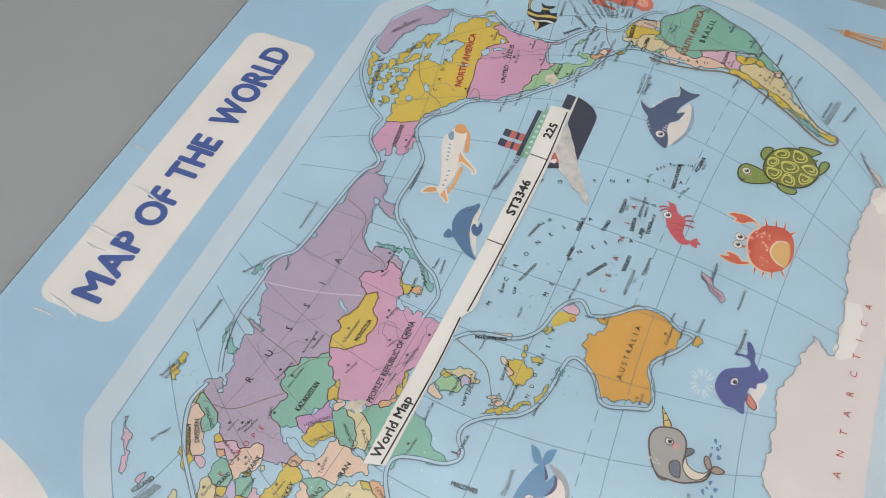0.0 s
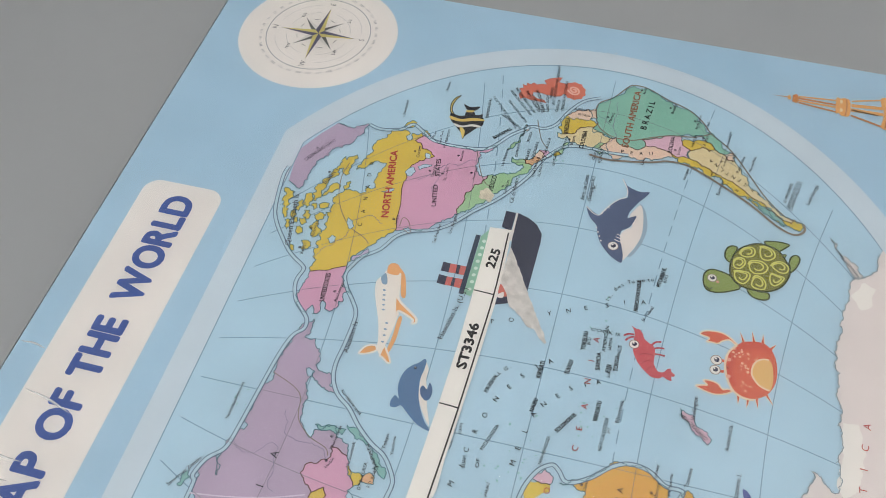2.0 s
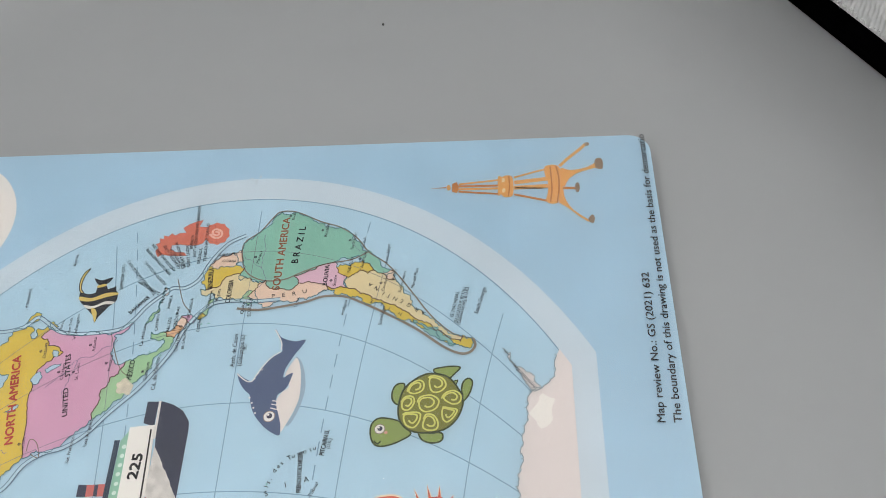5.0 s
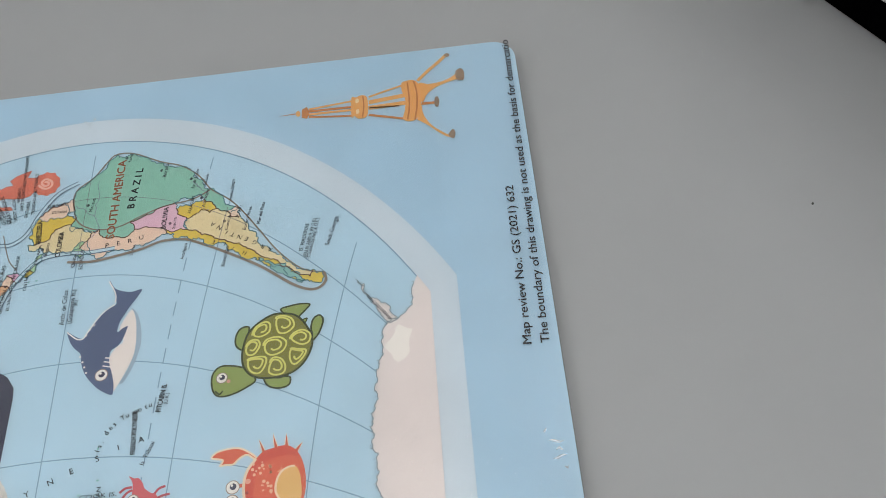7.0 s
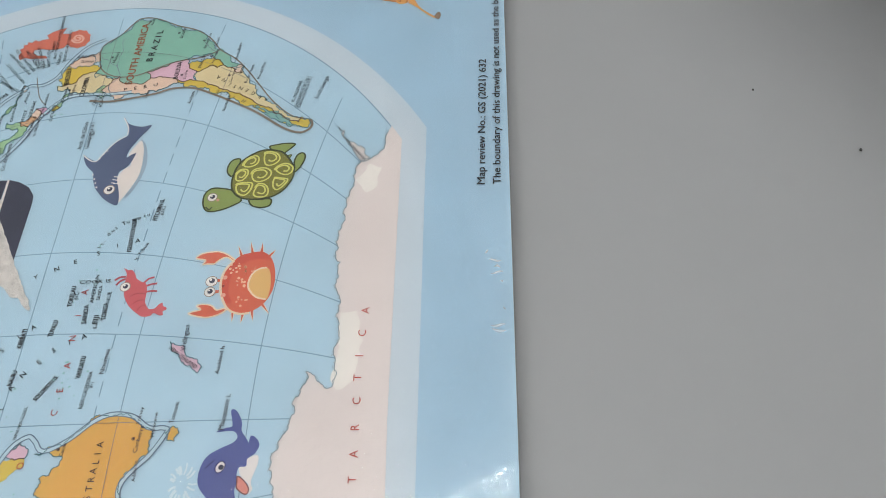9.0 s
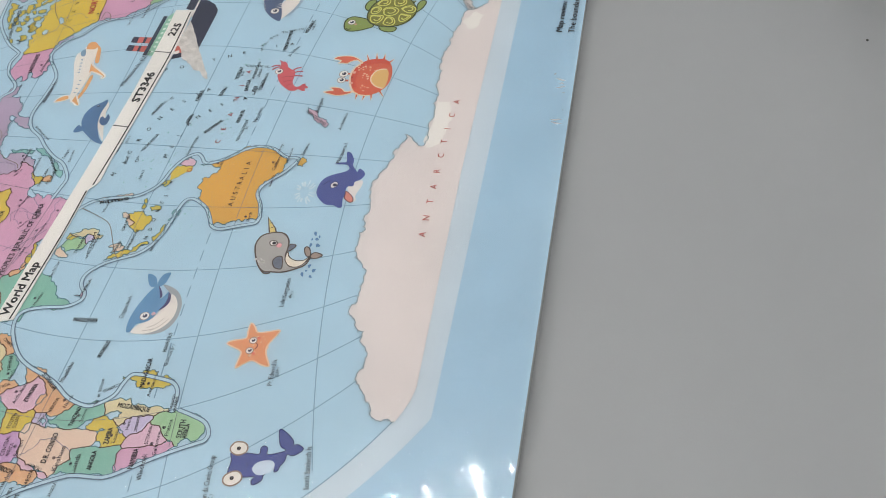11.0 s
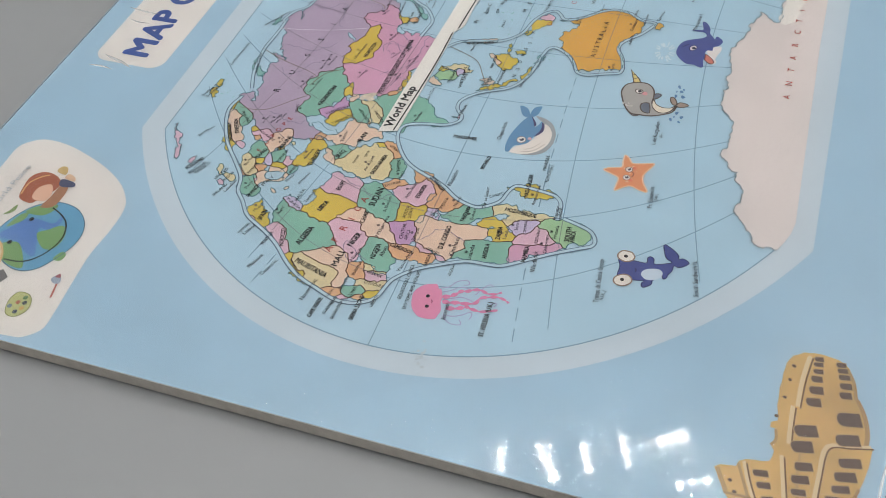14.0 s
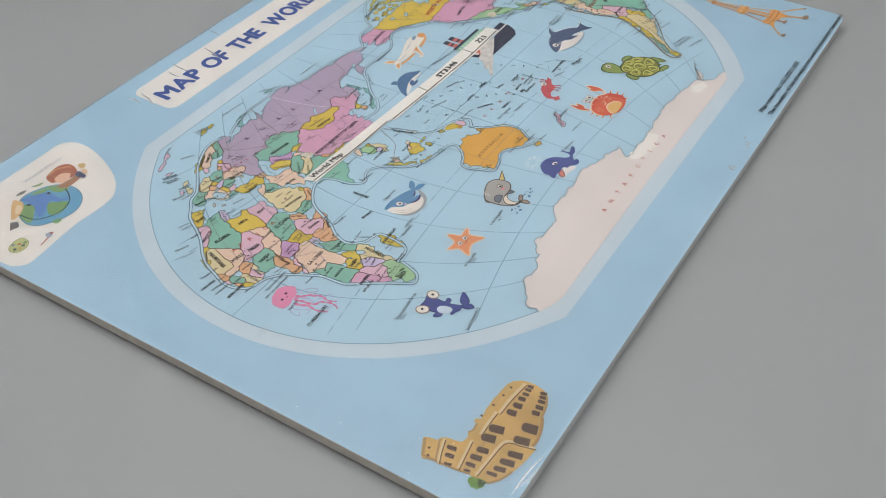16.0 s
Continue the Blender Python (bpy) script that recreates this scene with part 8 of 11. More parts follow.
stroke("spray", [(139, 65), (139.6, 64.2), (140.6, 63.6)], ink(200, 216, 224), 0.50, 0.12, whale)
narwhal = emblem("narwhal_print", "grey cartoon narwhal with a yellow horn")
shape("horn", [(128, 73), (122.4, 71), (122, 70), (122.9, 69.3), (124.4, 69.9)], ink(222, 196, 110), 0.11, narwhal, outline=ink(96, 82, 76), width=0.35)
stroke("horn_ring", [(126.1, 72.1), (126.2, 71.7), (126.4, 71.4)], ink(96, 82, 76), 0.22, 0.125, narwhal)
stroke("horn_ring", [(124.4, 71.5), (124.7, 70.9), (125.2, 70.4)], ink(96, 82, 76), 0.22, 0.125, narwhal)
shape("fin", smooth_loop([(113.1, 71.4), (111, 70), (109.7, 68.4), (110.2, 67.1), (111.2, 69.4)]), ink(110, 116, 128), 0.11, narwhal, outline=ink(96, 82, 76), width=0.3)
shape("tail", smooth_loop([(116.8, 58.2), (116.5, 59.3), (118.3, 60.3), (119.4, 60.1), (118.9, 59.1)]), ink(170, 148, 134), 0.11, narwhal, outline=ink(96, 82, 76), width=0.3)
shape("tail", smooth_loop([(116.8, 58.2), (117.8, 57.3), (117.2, 55.2), (116, 56.5), (116, 58)]), ink(170, 148, 134), 0.11, narwhal, outline=ink(96, 82, 76), width=0.3)
shape("body", smooth_loop([(117.1, 73.2), (119.5, 73.5), (121.7, 72.7), (122.8, 70.8), (123.3, 68.3), (122.6, 66.5), (120.8, 65.2), (118.1, 64.7), (116.1, 64.7), (113.9, 63.9), (112.6, 62.3), (113.1, 60.1), (115, 58.6), (116.1, 58.1), (113.6, 58.8), (112.1, 60.8), (110.7, 63.8), (110.4, 66.9), (110.5, 69.2), (112.8, 71.3)]), ink(172, 168, 164), 0.13, narwhal, outline=ink(96, 82, 76), width=0.4)
shape("belly", smooth_loop([(117.2, 64.4), (115.7, 63.6), (114.7, 61.8), (115, 59.5), (116.4, 58.4), (113.9, 59.3), (112.6, 60.9), (112.8, 62.8), (114.2, 64.2), (115.8, 64.6)]), ink(226, 214, 196), 0.145, narwhal, outline=ink(96, 82, 76), width=0.25)
shape("flipper", smooth_loop([(115.4, 66.5), (115.4, 65.4), (113.4, 64.7), (111.6, 64.6), (111.8, 66.3), (113.3, 67.3), (114.6, 67.3)]), ink(112, 120, 136), 0.15, narwhal, outline=ink(96, 82, 76), width=0.3)
shape("flipper", smooth_loop([(119.2, 64.7), (119.8, 63.9), (119.5, 62.9), (118.3, 63.4), (117.4, 64.5)]), ink(112, 120, 136), 0.15, narwhal, outline=ink(96, 82, 76), width=0.3)
shape("eye", smooth_loop([(119.5, 67.9), (119.1, 68.1), (118.8, 68.4), (118.7, 68.9), (118.8, 69.4), (119.2, 69.8), (119.6, 70), (120, 69.9), (120.3, 69.6), (120.4, 69), (120.3, 68.5), (119.9, 68.1)]), ink(222, 216, 212), 0.15, narwhal, outline=ink(96, 82, 76), width=0.25)
dot(narwhal, 119.6, 68.8, 0.51, ink(50, 46, 54), 0.165)
dot(narwhal, 119.0, 67.3, 0.73, ink(222, 150, 156), 0.15)
speckles(narwhal, 114.3, 70.5, 1.7, 9, ink(206, 202, 196), 0.15)
shape("water_drop", smooth_loop([(123.2, 58.5), (123.8, 59.3), (124.5, 59.3), (124.5, 58.8)]), ink(92, 134, 178), 0.11, narwhal)
shape("water_drop", smooth_loop([(122, 57.5), (121.7, 58.2), (122.3, 58.5), (122.7, 58.1)]), ink(92, 134, 178), 0.11, narwhal)
shape("water_drop", smooth_loop([(122.5, 57.4), (123.1, 57.9), (123.5, 57.7), (123.3, 57.4)]), ink(92, 134, 178), 0.11, narwhal)
shape("water_drop", smooth_loop([(121.4, 59.2), (122, 59.5), (122.3, 59.3), (122.1, 59.1)]), ink(92, 134, 178), 0.11, narwhal)
shape("water_drop", smooth_loop([(119.2, 59.2), (120.4, 59.5), (120.7, 59.1), (120.2, 58.8)]), ink(92, 134, 178), 0.11, narwhal)
shape("water_drop", smooth_loop([(120.1, 56.6), (119.5, 57.4), (120.2, 57.8), (120.8, 57.5)]), ink(92, 134, 178), 0.11, narwhal)
shape("water_drop", smooth_loop([(114, 57.2), (112.9, 57.4), (112.9, 57.8), (113.6, 58)]), ink(92, 134, 178), 0.11, narwhal)
shape("water_drop", smooth_loop([(109.9, 58.3), (110.5, 59.1), (111.2, 59), (111.1, 58.5)]), ink(92, 134, 178), 0.11, narwhal)
shape("water_drop", smooth_loop([(112.5, 55.6), (111.5, 56), (111.8, 56.5), (112.5, 56.5)]), ink(92, 134, 178), 0.11, narwhal)
shape("water_drop", smooth_loop([(109.8, 56), (109.9, 56.7), (110.4, 56.8), (110.6, 56.4)]), ink(92, 134, 178), 0.11, narwhal)
shape("water_drop", smooth_loop([(111.9, 57.7), (111.5, 58), (111.8, 58.3), (112.1, 58.1)]), ink(92, 134, 178), 0.11, narwhal)
starfish = emblem("starfish_print", "orange cartoon starfish with a smiling face")
shape("body", smooth_loop([(94.6, 66.9), (93.7, 65.6), (92.2, 64.4), (92.7, 61.9), (93.5, 59.4), (92.4, 59.4), (90.1, 60.5), (88.2, 61), (86.1, 60.4), (83.4, 58.9), (83.4, 60.7), (84.3, 63.2), (83.4, 64.8), (81.8, 66.6), (83.5, 66.7), (85.9, 66.6), (86.8, 67.4), (87.4, 69.1), (88.2, 70.9), (89.2, 69.7), (90.2, 66.8), (92.2, 66.9)]), ink(226, 150, 98), 0.12, starfish, outline=ink(232, 196, 160), width=0.4)
eye(starfish, 89.8, 64.8, 0.90, 0.15)
eye(starfish, 86.9, 64.8, 0.89, 0.15)
dot(starfish, 90.6, 63.6, 0.45, ink(226, 120, 90), 0.15)
dot(starfish, 86.2, 63.6, 0.44, ink(226, 120, 90), 0.15)
stroke("smile", [(89.2, 63.9), (88.5, 63.3), (87.5, 63.6)], ink(150, 84, 60), 0.25, 0.15, starfish)
speckles(starfish, 88.3, 63.4, 3.2, 14, ink(238, 190, 150), 0.145)
blue_whale = emblem("blue_whale_print", "light blue cartoon whale with a cream belly")
shape("shadow", smooth_loop([(103.2, 93), (102.8, 90.3), (101.3, 88), (98.7, 86.4), (96, 85.8), (92.9, 86), (90.1, 87.4), (88.6, 90.1), (88.2, 93.2), (88.5, 95.6), (91.3, 92.3), (95.6, 89.3), (100, 89.6)]), ink(160, 164, 168), 0.095, blue_whale)
shape("belly", smooth_loop([(88.6, 96), (90.8, 94.9), (92.1, 93), (93.9, 91.6), (95.6, 90.9), (98.1, 89.7), (100.6, 89.9), (100.2, 88.7), (97.9, 87.2), (94.9, 86.8), (92.3, 87.5), (90.1, 89.2), (88.7, 91.6), (88.2, 94.2)]), ink(224, 216, 208), 0.11, blue_whale)
shape("fluke", smooth_loop([(106.2, 98.3), (106.1, 96.9), (105.1, 95.6), (102.9, 94.6), (102.3, 95.4), (102.6, 96.4), (104, 97.4)]), ink(96, 148, 188), 0.131, blue_whale)
shape("fluke", smooth_loop([(102.9, 94.6), (105.2, 94.7), (106.7, 94), (107.3, 92.5), (105.7, 92.5), (104, 92.7), (102.6, 93.8)]), ink(96, 148, 188), 0.131, blue_whale)
shape("body", smooth_loop([(102.8, 94.6), (100.7, 95.9), (97.6, 96.9), (94.3, 97.6), (91.5, 97.7), (89.4, 97.4), (88.4, 96.9), (88.6, 96), (90.7, 95.6), (91.5, 94.2), (92.4, 92.6), (93.8, 91.8), (95.5, 91.4), (97.6, 90.5), (100.2, 90.3), (101.4, 90.9), (100, 91.5), (99, 92.2), (101, 92.9), (102.4, 93.7)]), ink(96, 148, 188), 0.13, blue_whale)
shape("shade", smooth_loop([(101.2, 90.8), (100.3, 89.9), (98.4, 89.5), (96.7, 90.1), (95.5, 91.4), (97.6, 90.5), (99.5, 90.4)]), ink(84, 78, 120), 0.14, blue_whale)
shape("shade", smooth_loop([(102.9, 94.1), (101.3, 92.7), (99.9, 92), (99.2, 92.4), (100.9, 93.1)]), ink(84, 78, 120), 0.14, blue_whale)
eye(blue_whale, 93.5, 94.2, 1.17, 0.15)
dot(blue_whale, 94.4, 92.2, 0.53, ink(214, 170, 176), 0.15)
stroke("groove", [(90.2, 92.4), (91.4, 90.5), (93.5, 89)], ink(190, 180, 172), 0.22, 0.12, blue_whale)
stroke("groove", [(89.5, 91.3), (91, 89.4), (93.4, 87.8)], ink(190, 180, 172), 0.22, 0.12, blue_whale)
stroke("groove", [(89.3, 93.1), (89.6, 91.8), (90.1, 90.6)], ink(190, 180, 172), 0.22, 0.12, blue_whale)
hammerhead = emblem("hammerhead_print", "dark blue cartoon hammerhead shark with bulging eyes")
shape("body", smooth_loop([(60.8, 60.5), (60.9, 58.7), (61.1, 56.9), (61.2, 54.2), (62.7, 54.2), (63.3, 53.6), (62.8, 52.7), (61.4, 52.3), (62.2, 49.8), (63, 48.6), (63.9, 50.1), (66.6, 51.2), (67.8, 51.2), (67, 49.4), (65.5, 47.6), (64.3, 47.3), (64.7, 46.3), (63.8, 44.8), (62.4, 45.9), (61.9, 47), (62, 48), (60.4, 48.1), (59.1, 48.8), (58.1, 48.9), (57.6, 49.6), (58.3, 49.9), (57.4, 50.9), (56.4, 51.8), (55.3, 51.8), (54, 53.4), (55, 54), (55.9, 53.6), (55.5, 55.8), (55.6, 57.6), (55.9, 59.5), (56.5, 59.8), (58.7, 59.8)]), ink(70, 82, 152), 0.12, hammerhead, outline=ink(40, 46, 100), width=0.22)
shape("belly", smooth_loop([(57.5, 54.6), (58.9, 54.3), (59.8, 52.9), (60.1, 51), (59.3, 50), (57.8, 50.2), (56.7, 51.6), (56.4, 53.3)]), ink(196, 210, 222), 0.14, hammerhead)
shape("eye", smooth_loop([(62, 57.1), (61.2, 57.3), (60.6, 58), (60.3, 58.9), (60.5, 59.9), (61, 60.7), (61.8, 61), (62.6, 60.8), (63.3, 60.2), (63.5, 59.2), (63.4, 58.2), (62.8, 57.4)]), ink(226, 218, 208), 0.15, hammerhead, outline=ink(150, 124, 108), width=0.35)
dot(hammerhead, 61.9, 59.1, 0.48, ink(50, 42, 44), 0.17)
shape("eye", smooth_loop([(55.5, 56.3), (54.6, 56.3), (53.8, 56.9), (53.2, 57.8), (53.1, 58.8), (53.4, 59.7), (54.1, 60.2), (55, 60.2), (55.8, 59.6), (56.4, 58.7), (56.6, 57.7), (56.2, 56.8)]), ink(226, 218, 208), 0.15, hammerhead, outline=ink(150, 124, 108), width=0.35)
dot(hammerhead, 54.9, 58.4, 0.47, ink(50, 42, 44), 0.17)
stroke("mouth", [(59, 56.2), (58.5, 56), (57.9, 56)], ink(40, 46, 100), 0.3, 0.15, hammerhead)
jellyfish = emblem("jellyfish_print", "pink cartoon jellyfish with trailing tentacles")
tentacle(jellyfish, [(39.1, 96.6), (39.6, 95), (40.6, 93.8), (41.7, 92.8), (42.1, 91.5), (42.9, 90.1), (43.2, 88.5), (42.7, 86.8), (43, 85), (43.9, 83.7)], ink(220, 126, 168), 0.12)
tentacle(jellyfish, [(38, 96.1), (37.9, 94.6), (38.4, 92.7), (38.6, 90.8), (39.4, 88.6), (41, 87.9), (41.8, 86.1), (42.3, 84.2), (42, 82.5), (41.4, 81.3)], ink(220, 126, 168), 0.12)
tentacle(jellyfish, [(36.3, 94.7), (36.6, 92.9), (37.3, 91.1), (37.8, 90.1), (37.5, 88.8), (37.4, 86.7), (38, 84.9), (38.8, 83.1)], ink(220, 126, 168), 0.12)
stroke("thread", [(41.3, 98), (42.2, 96), (43.9, 94.9), (44.8, 93.6), (45, 92.2), (44.1, 91.7), (43.6, 92.8)], ink(166, 164, 200), 0.26, 0.11, jellyfish)
stroke("thread", [(40.3, 97.1), (41.5, 95), (42.8, 93.3), (42.9, 90.9)], ink(166, 164, 200), 0.26, 0.11, jellyfish)
stroke("thread", [(38.4, 96.2), (39.4, 93.9), (40.1, 92.1), (39.8, 89.9), (39.4, 89)], ink(166, 164, 200), 0.26, 0.11, jellyfish)
stroke("thread", [(34.3, 94.6), (34.5, 92.3), (35.4, 90.5), (36.6, 88.9), (35.9, 88.3), (34.7, 88.5)], ink(166, 164, 200), 0.26, 0.11, jellyfish)
stroke("thread", [(34, 94.5), (32.6, 92.8), (32.4, 91.1), (32.9, 89.9), (34, 90.7)], ink(166, 164, 200), 0.26, 0.11, jellyfish)
stroke("thread", [(41.6, 89.3), (43.7, 88.3), (45.3, 87.1), (44.9, 86)], ink(166, 164, 200), 0.26, 0.11, jellyfish)
stroke("thread", [(39.8, 85.1), (40.6, 84.5), (40.3, 83.8), (39.5, 84.2)], ink(166, 164, 200), 0.26, 0.11, jellyfish)
shape("bell", smooth_loop([(35.8, 102.9), (38.5, 103.4), (40.3, 102.6), (41.6, 101.2), (42.2, 98.9), (41.1, 98.1), (41, 97.4), (39.1, 96.5), (37.3, 96.3), (35.4, 95.5), (33.8, 95.8), (32.7, 96.1), (32.2, 98.3), (32.5, 100.3), (34, 102)]), ink(222, 138, 176), 0.13, jellyfish)
dot(jellyfish, 38.4, 99.8, 0.47, INKBLACK, 0.15)
dot(jellyfish, 35.6, 99.0, 0.46, INKBLACK, 0.15)
stroke("smile", [(37.6, 98.7), (37.2, 98.3), (36.7, 98.4)], ink(150, 60, 100), 0.25, 0.15, jellyfish)
dolphin = emblem("dolphin_print", "blue cartoon dolphin leaping")
shape("belly", smooth_loop([(168.1, 136.1), (166.4, 135), (163.7, 134.8), (161.6, 134.1), (157, 132.7), (151.9, 130.7), (153.9, 132.5), (156.5, 134.2), (158.8, 135.3), (161.7, 135.9), (164, 136.2), (166.1, 135.9)]), ink(224, 216, 206), 0.11, dolphin)
shape("body", smooth_loop([(169, 136.7), (167.7, 137.7), (166.5, 139.2), (164.6, 140.5), (162, 141), (159.4, 140.7), (157, 139.7), (157.7, 140.8), (156.1, 141.4), (154.6, 141.1), (154.7, 139.7), (155.4, 138.6), (154, 136.9), (152, 134.3), (150.8, 131.9), (150.7, 130.2), (152.7, 132.1), (155.4, 133.8), (158.2, 135.1), (161.3, 135.9), (163.6, 136.2), (167.8, 136)]), ink(84, 124, 166), 0.13, dolphin)
shape("flipper", smooth_loop([(160.8, 135.5), (161.8, 135), (161, 133.9), (162.9, 133.7), (161.1, 132.5), (158.8, 132.5), (158, 133.4), (159, 134.8)]), ink(74, 108, 150), 0.14, dolphin)
dot(dolphin, 166.0, 138.2, 0.42, ink(34, 44, 62), 0.15)
dot(dolphin, 166.2, 138.3, 0.14, WHITE, 0.16)
plane = emblem("aeroplane_print", "white and orange cartoon aeroplane")
shape("stripe", smooth_loop([(193.8, 150.8), (192.2, 148.9), (188.8, 147.6), (185.3, 146.7), (185.7, 148), (190.6, 149.5)]), ink(226, 164, 98), 0.11, plane)
shape("stripe", smooth_loop([(178.9, 146.6), (179.2, 145.7), (176.1, 145.4), (172.3, 145.3), (168.7, 145.9), (169.8, 146.6), (173.1, 146.4)]), ink(226, 164, 98), 0.11, plane)
shape("fuselage", smooth_loop([(192.7, 153.8), (190.8, 154.2), (188.8, 155.4), (186.3, 155.1), (182.9, 153.9), (179.1, 152.2), (175.4, 150.7), (171.3, 149.5), (169.5, 149.3), (167.5, 147.8), (170.2, 147.4), (173.5, 147), (177.9, 146.8), (181.8, 147.2), (186.6, 148.6), (190.6, 149.4), (192.6, 150.4)]), ink(224, 218, 210), 0.12, plane)
shape("nose", smooth_loop([(191.9, 153.6), (194, 153.9), (195, 153), (194.8, 151.5), (193.4, 150.4), (191.8, 150.5), (191.4, 151.8), (191.5, 153)]), ink(226, 164, 98), 0.14, plane)
shape("wing", smooth_loop([(185, 149.1), (183.3, 147), (180.1, 142.5), (178.5, 141.9), (178.1, 142.9), (179.3, 143), (181, 147.1), (179.6, 147), (179.7, 147.7)]), ink(226, 164, 98), 0.14, plane, outline=ink(224, 218, 210), width=0.6)
shape("tail_fin", smooth_loop([(166.9, 153), (169.1, 151.9), (169.9, 149.8), (168.6, 149), (167.4, 150.5), (166.8, 152.1)]), ink(226, 164, 98), 0.13, plane, outline=ink(224, 218, 210), width=0.5)
shape("tail_fin", smooth_loop([(170.1, 147.5), (168.9, 146.4), (166.3, 144.7), (165.8, 145.3), (167, 147), (167.5, 147.8)]), ink(226, 164, 98), 0.13, plane, outline=ink(224, 218, 210), width=0.5)
shape("windscreen", smooth_loop([(190.2, 154.6), (191.4, 153.7), (188.4, 152.5), (188, 153.5), (189, 154.3)]), ink(130, 160, 186), 0.14, plane)
shape("window", smooth_loop([(186.3, 152.2), (186.2, 152.2), (186, 152.3), (186, 152.5), (186, 152.8), (186.1, 152.9), (186.2, 153), (186.3, 153), (186.5, 152.9), (186.5, 152.7), (186.5, 152.5), (186.4, 152.3)]), ink(130, 160, 186), 0.14, plane)
shape("window", smooth_loop([(184.8, 151.8), (184.7, 151.8), (184.6, 151.9), (184.5, 152.1), (184.5, 152.3), (184.6, 152.5), (184.7, 152.6), (184.9, 152.6), (185, 152.5), (185, 152.3), (185, 152.1), (185, 151.9)]), ink(130, 160, 186), 0.14, plane)
shape("window", smooth_loop([(183.4, 151.4), (183.2, 151.4), (183.1, 151.5), (183.1, 151.7), (183.1, 151.9), (183.1, 152.1), (183.3, 152.2), (183.4, 152.2), (183.5, 152.1), (183.6, 151.9), (183.6, 151.7), (183.5, 151.5)]), ink(130, 160, 186), 0.14, plane)
shape("window", smooth_loop([(181.9, 151), (181.8, 151), (181.7, 151.1), (181.6, 151.3), (181.6, 151.5), (181.7, 151.7), (181.8, 151.8), (182, 151.8), (182.1, 151.7), (182.1, 151.5), (182.1, 151.3), (182, 151.1)]), ink(130, 160, 186), 0.14, plane)
shape("window", smooth_loop([(180.5, 150.6), (180.3, 150.7), (180.2, 150.8), (180.2, 151), (180.2, 151.2), (180.3, 151.4), (180.4, 151.5), (180.5, 151.4), (180.6, 151.3), (180.7, 151.1), (180.7, 150.9), (180.6, 150.7)]), ink(130, 160, 186), 0.14, plane)
shape("window", smooth_loop([(176.8, 148.6), (176.6, 148.6), (176.5, 148.7), (176.5, 148.9), (176.5, 149.1), (176.6, 149.3), (176.7, 149.4), (176.8, 149.4), (176.9, 149.2), (177, 149), (177, 148.8), (176.9, 148.7)]), ink(130, 160, 186), 0.14, plane)
shape("window", smooth_loop([(175, 148.3), (174.9, 148.3), (174.8, 148.5), (174.7, 148.7), (174.7, 148.9), (174.8, 149), (174.9, 149.1), (175.1, 149.1), (175.2, 149), (175.2, 148.8), (175.2, 148.6), (175.1, 148.4)]), ink(130, 160, 186), 0.14, plane)
shape("window", smooth_loop([(173.2, 148.1), (173.1, 148.1), (173, 148.2), (172.9, 148.4), (172.9, 148.6), (173, 148.8), (173.1, 148.9), (173.3, 148.8), (173.4, 148.7), (173.4, 148.5), (173.4, 148.3), (173.4, 148.2)]), ink(130, 160, 186), 0.14, plane)
shape("window", smooth_loop([(171.3, 147.9), (171.2, 147.9), (171.1, 148), (171, 148.2), (171, 148.4), (171.1, 148.6), (171.2, 148.7), (171.3, 148.7), (171.5, 148.6), (171.5, 148.4), (171.5, 148.2), (171.4, 148)]), ink(130, 160, 186), 0.14, plane)
ship = emblem("steamship_print", "navy steamship with a green deck and striped funnels")
shape("hull", [(219, 124.9), (218, 121.9), (216.2, 119.1), (213.4, 117.2), (211.1, 116.9), (194.2, 116.8), (191, 117.3), (188.5, 123.9), (192.5, 123.9), (207.3, 124.2), (212.5, 124.9)], ink(58, 62, 84), 0.1, ship)
shape("bow", [(219, 128.3), (218.9, 125.5), (212.3, 125.4), (213.4, 128.2)], ink(58, 62, 84), 0.1, ship)
stroke("hull_stripe", [(219, 125.2), (214.2, 125), (209.2, 124.8)], WHITE, 0.6, 0.12, ship)
shape("porthole", smooth_loop([(193, 124.4), (194.9, 123.9), (193, 122.3), (191.6, 121.6), (191.4, 123.1)]), ink(206, 110, 96), 0.27, ship)
shape("porthole", smooth_loop([(191.4, 124.1), (192.6, 122.7), (191, 122.4), (190.7, 123.7)]), ink(222, 216, 212), 0.275, ship)
shape("deck", [(209, 132.8), (211.9, 131), (191, 130.3), (189.5, 130.6), (189.9, 132.6)], ink(140, 190, 166), 0.11, ship)
stroke("rail", [(209.2, 133.6), (199.2, 133.4), (189.7, 133.2)], ink(58, 72, 92), 1.3, 0.12, ship)
dot(ship, 207.5, 131.6, 0.54, ink(206, 224, 214), 0.13)
dot(ship, 205.2, 131.6, 0.54, ink(206, 224, 214), 0.13)
dot(ship, 202.9, 131.6, 0.53, ink(206, 224, 214), 0.13)
dot(ship, 200.7, 131.6, 0.53, ink(206, 224, 214), 0.13)
dot(ship, 198.4, 131.5, 0.52, ink(206, 224, 214), 0.13)
dot(ship, 196.2, 131.5, 0.52, ink(206, 224, 214), 0.13)
dot(ship, 194.0, 131.4, 0.52, ink(206, 224, 214), 0.13)
dot(ship, 191.6, 131.4, 0.51, ink(206, 224, 214), 0.13)
shape("funnel_band", [(198.5, 140.3), (198.4, 138.3), (195.5, 138.1), (195.6, 140.2)], ink(62, 66, 88), 0.1, ship)
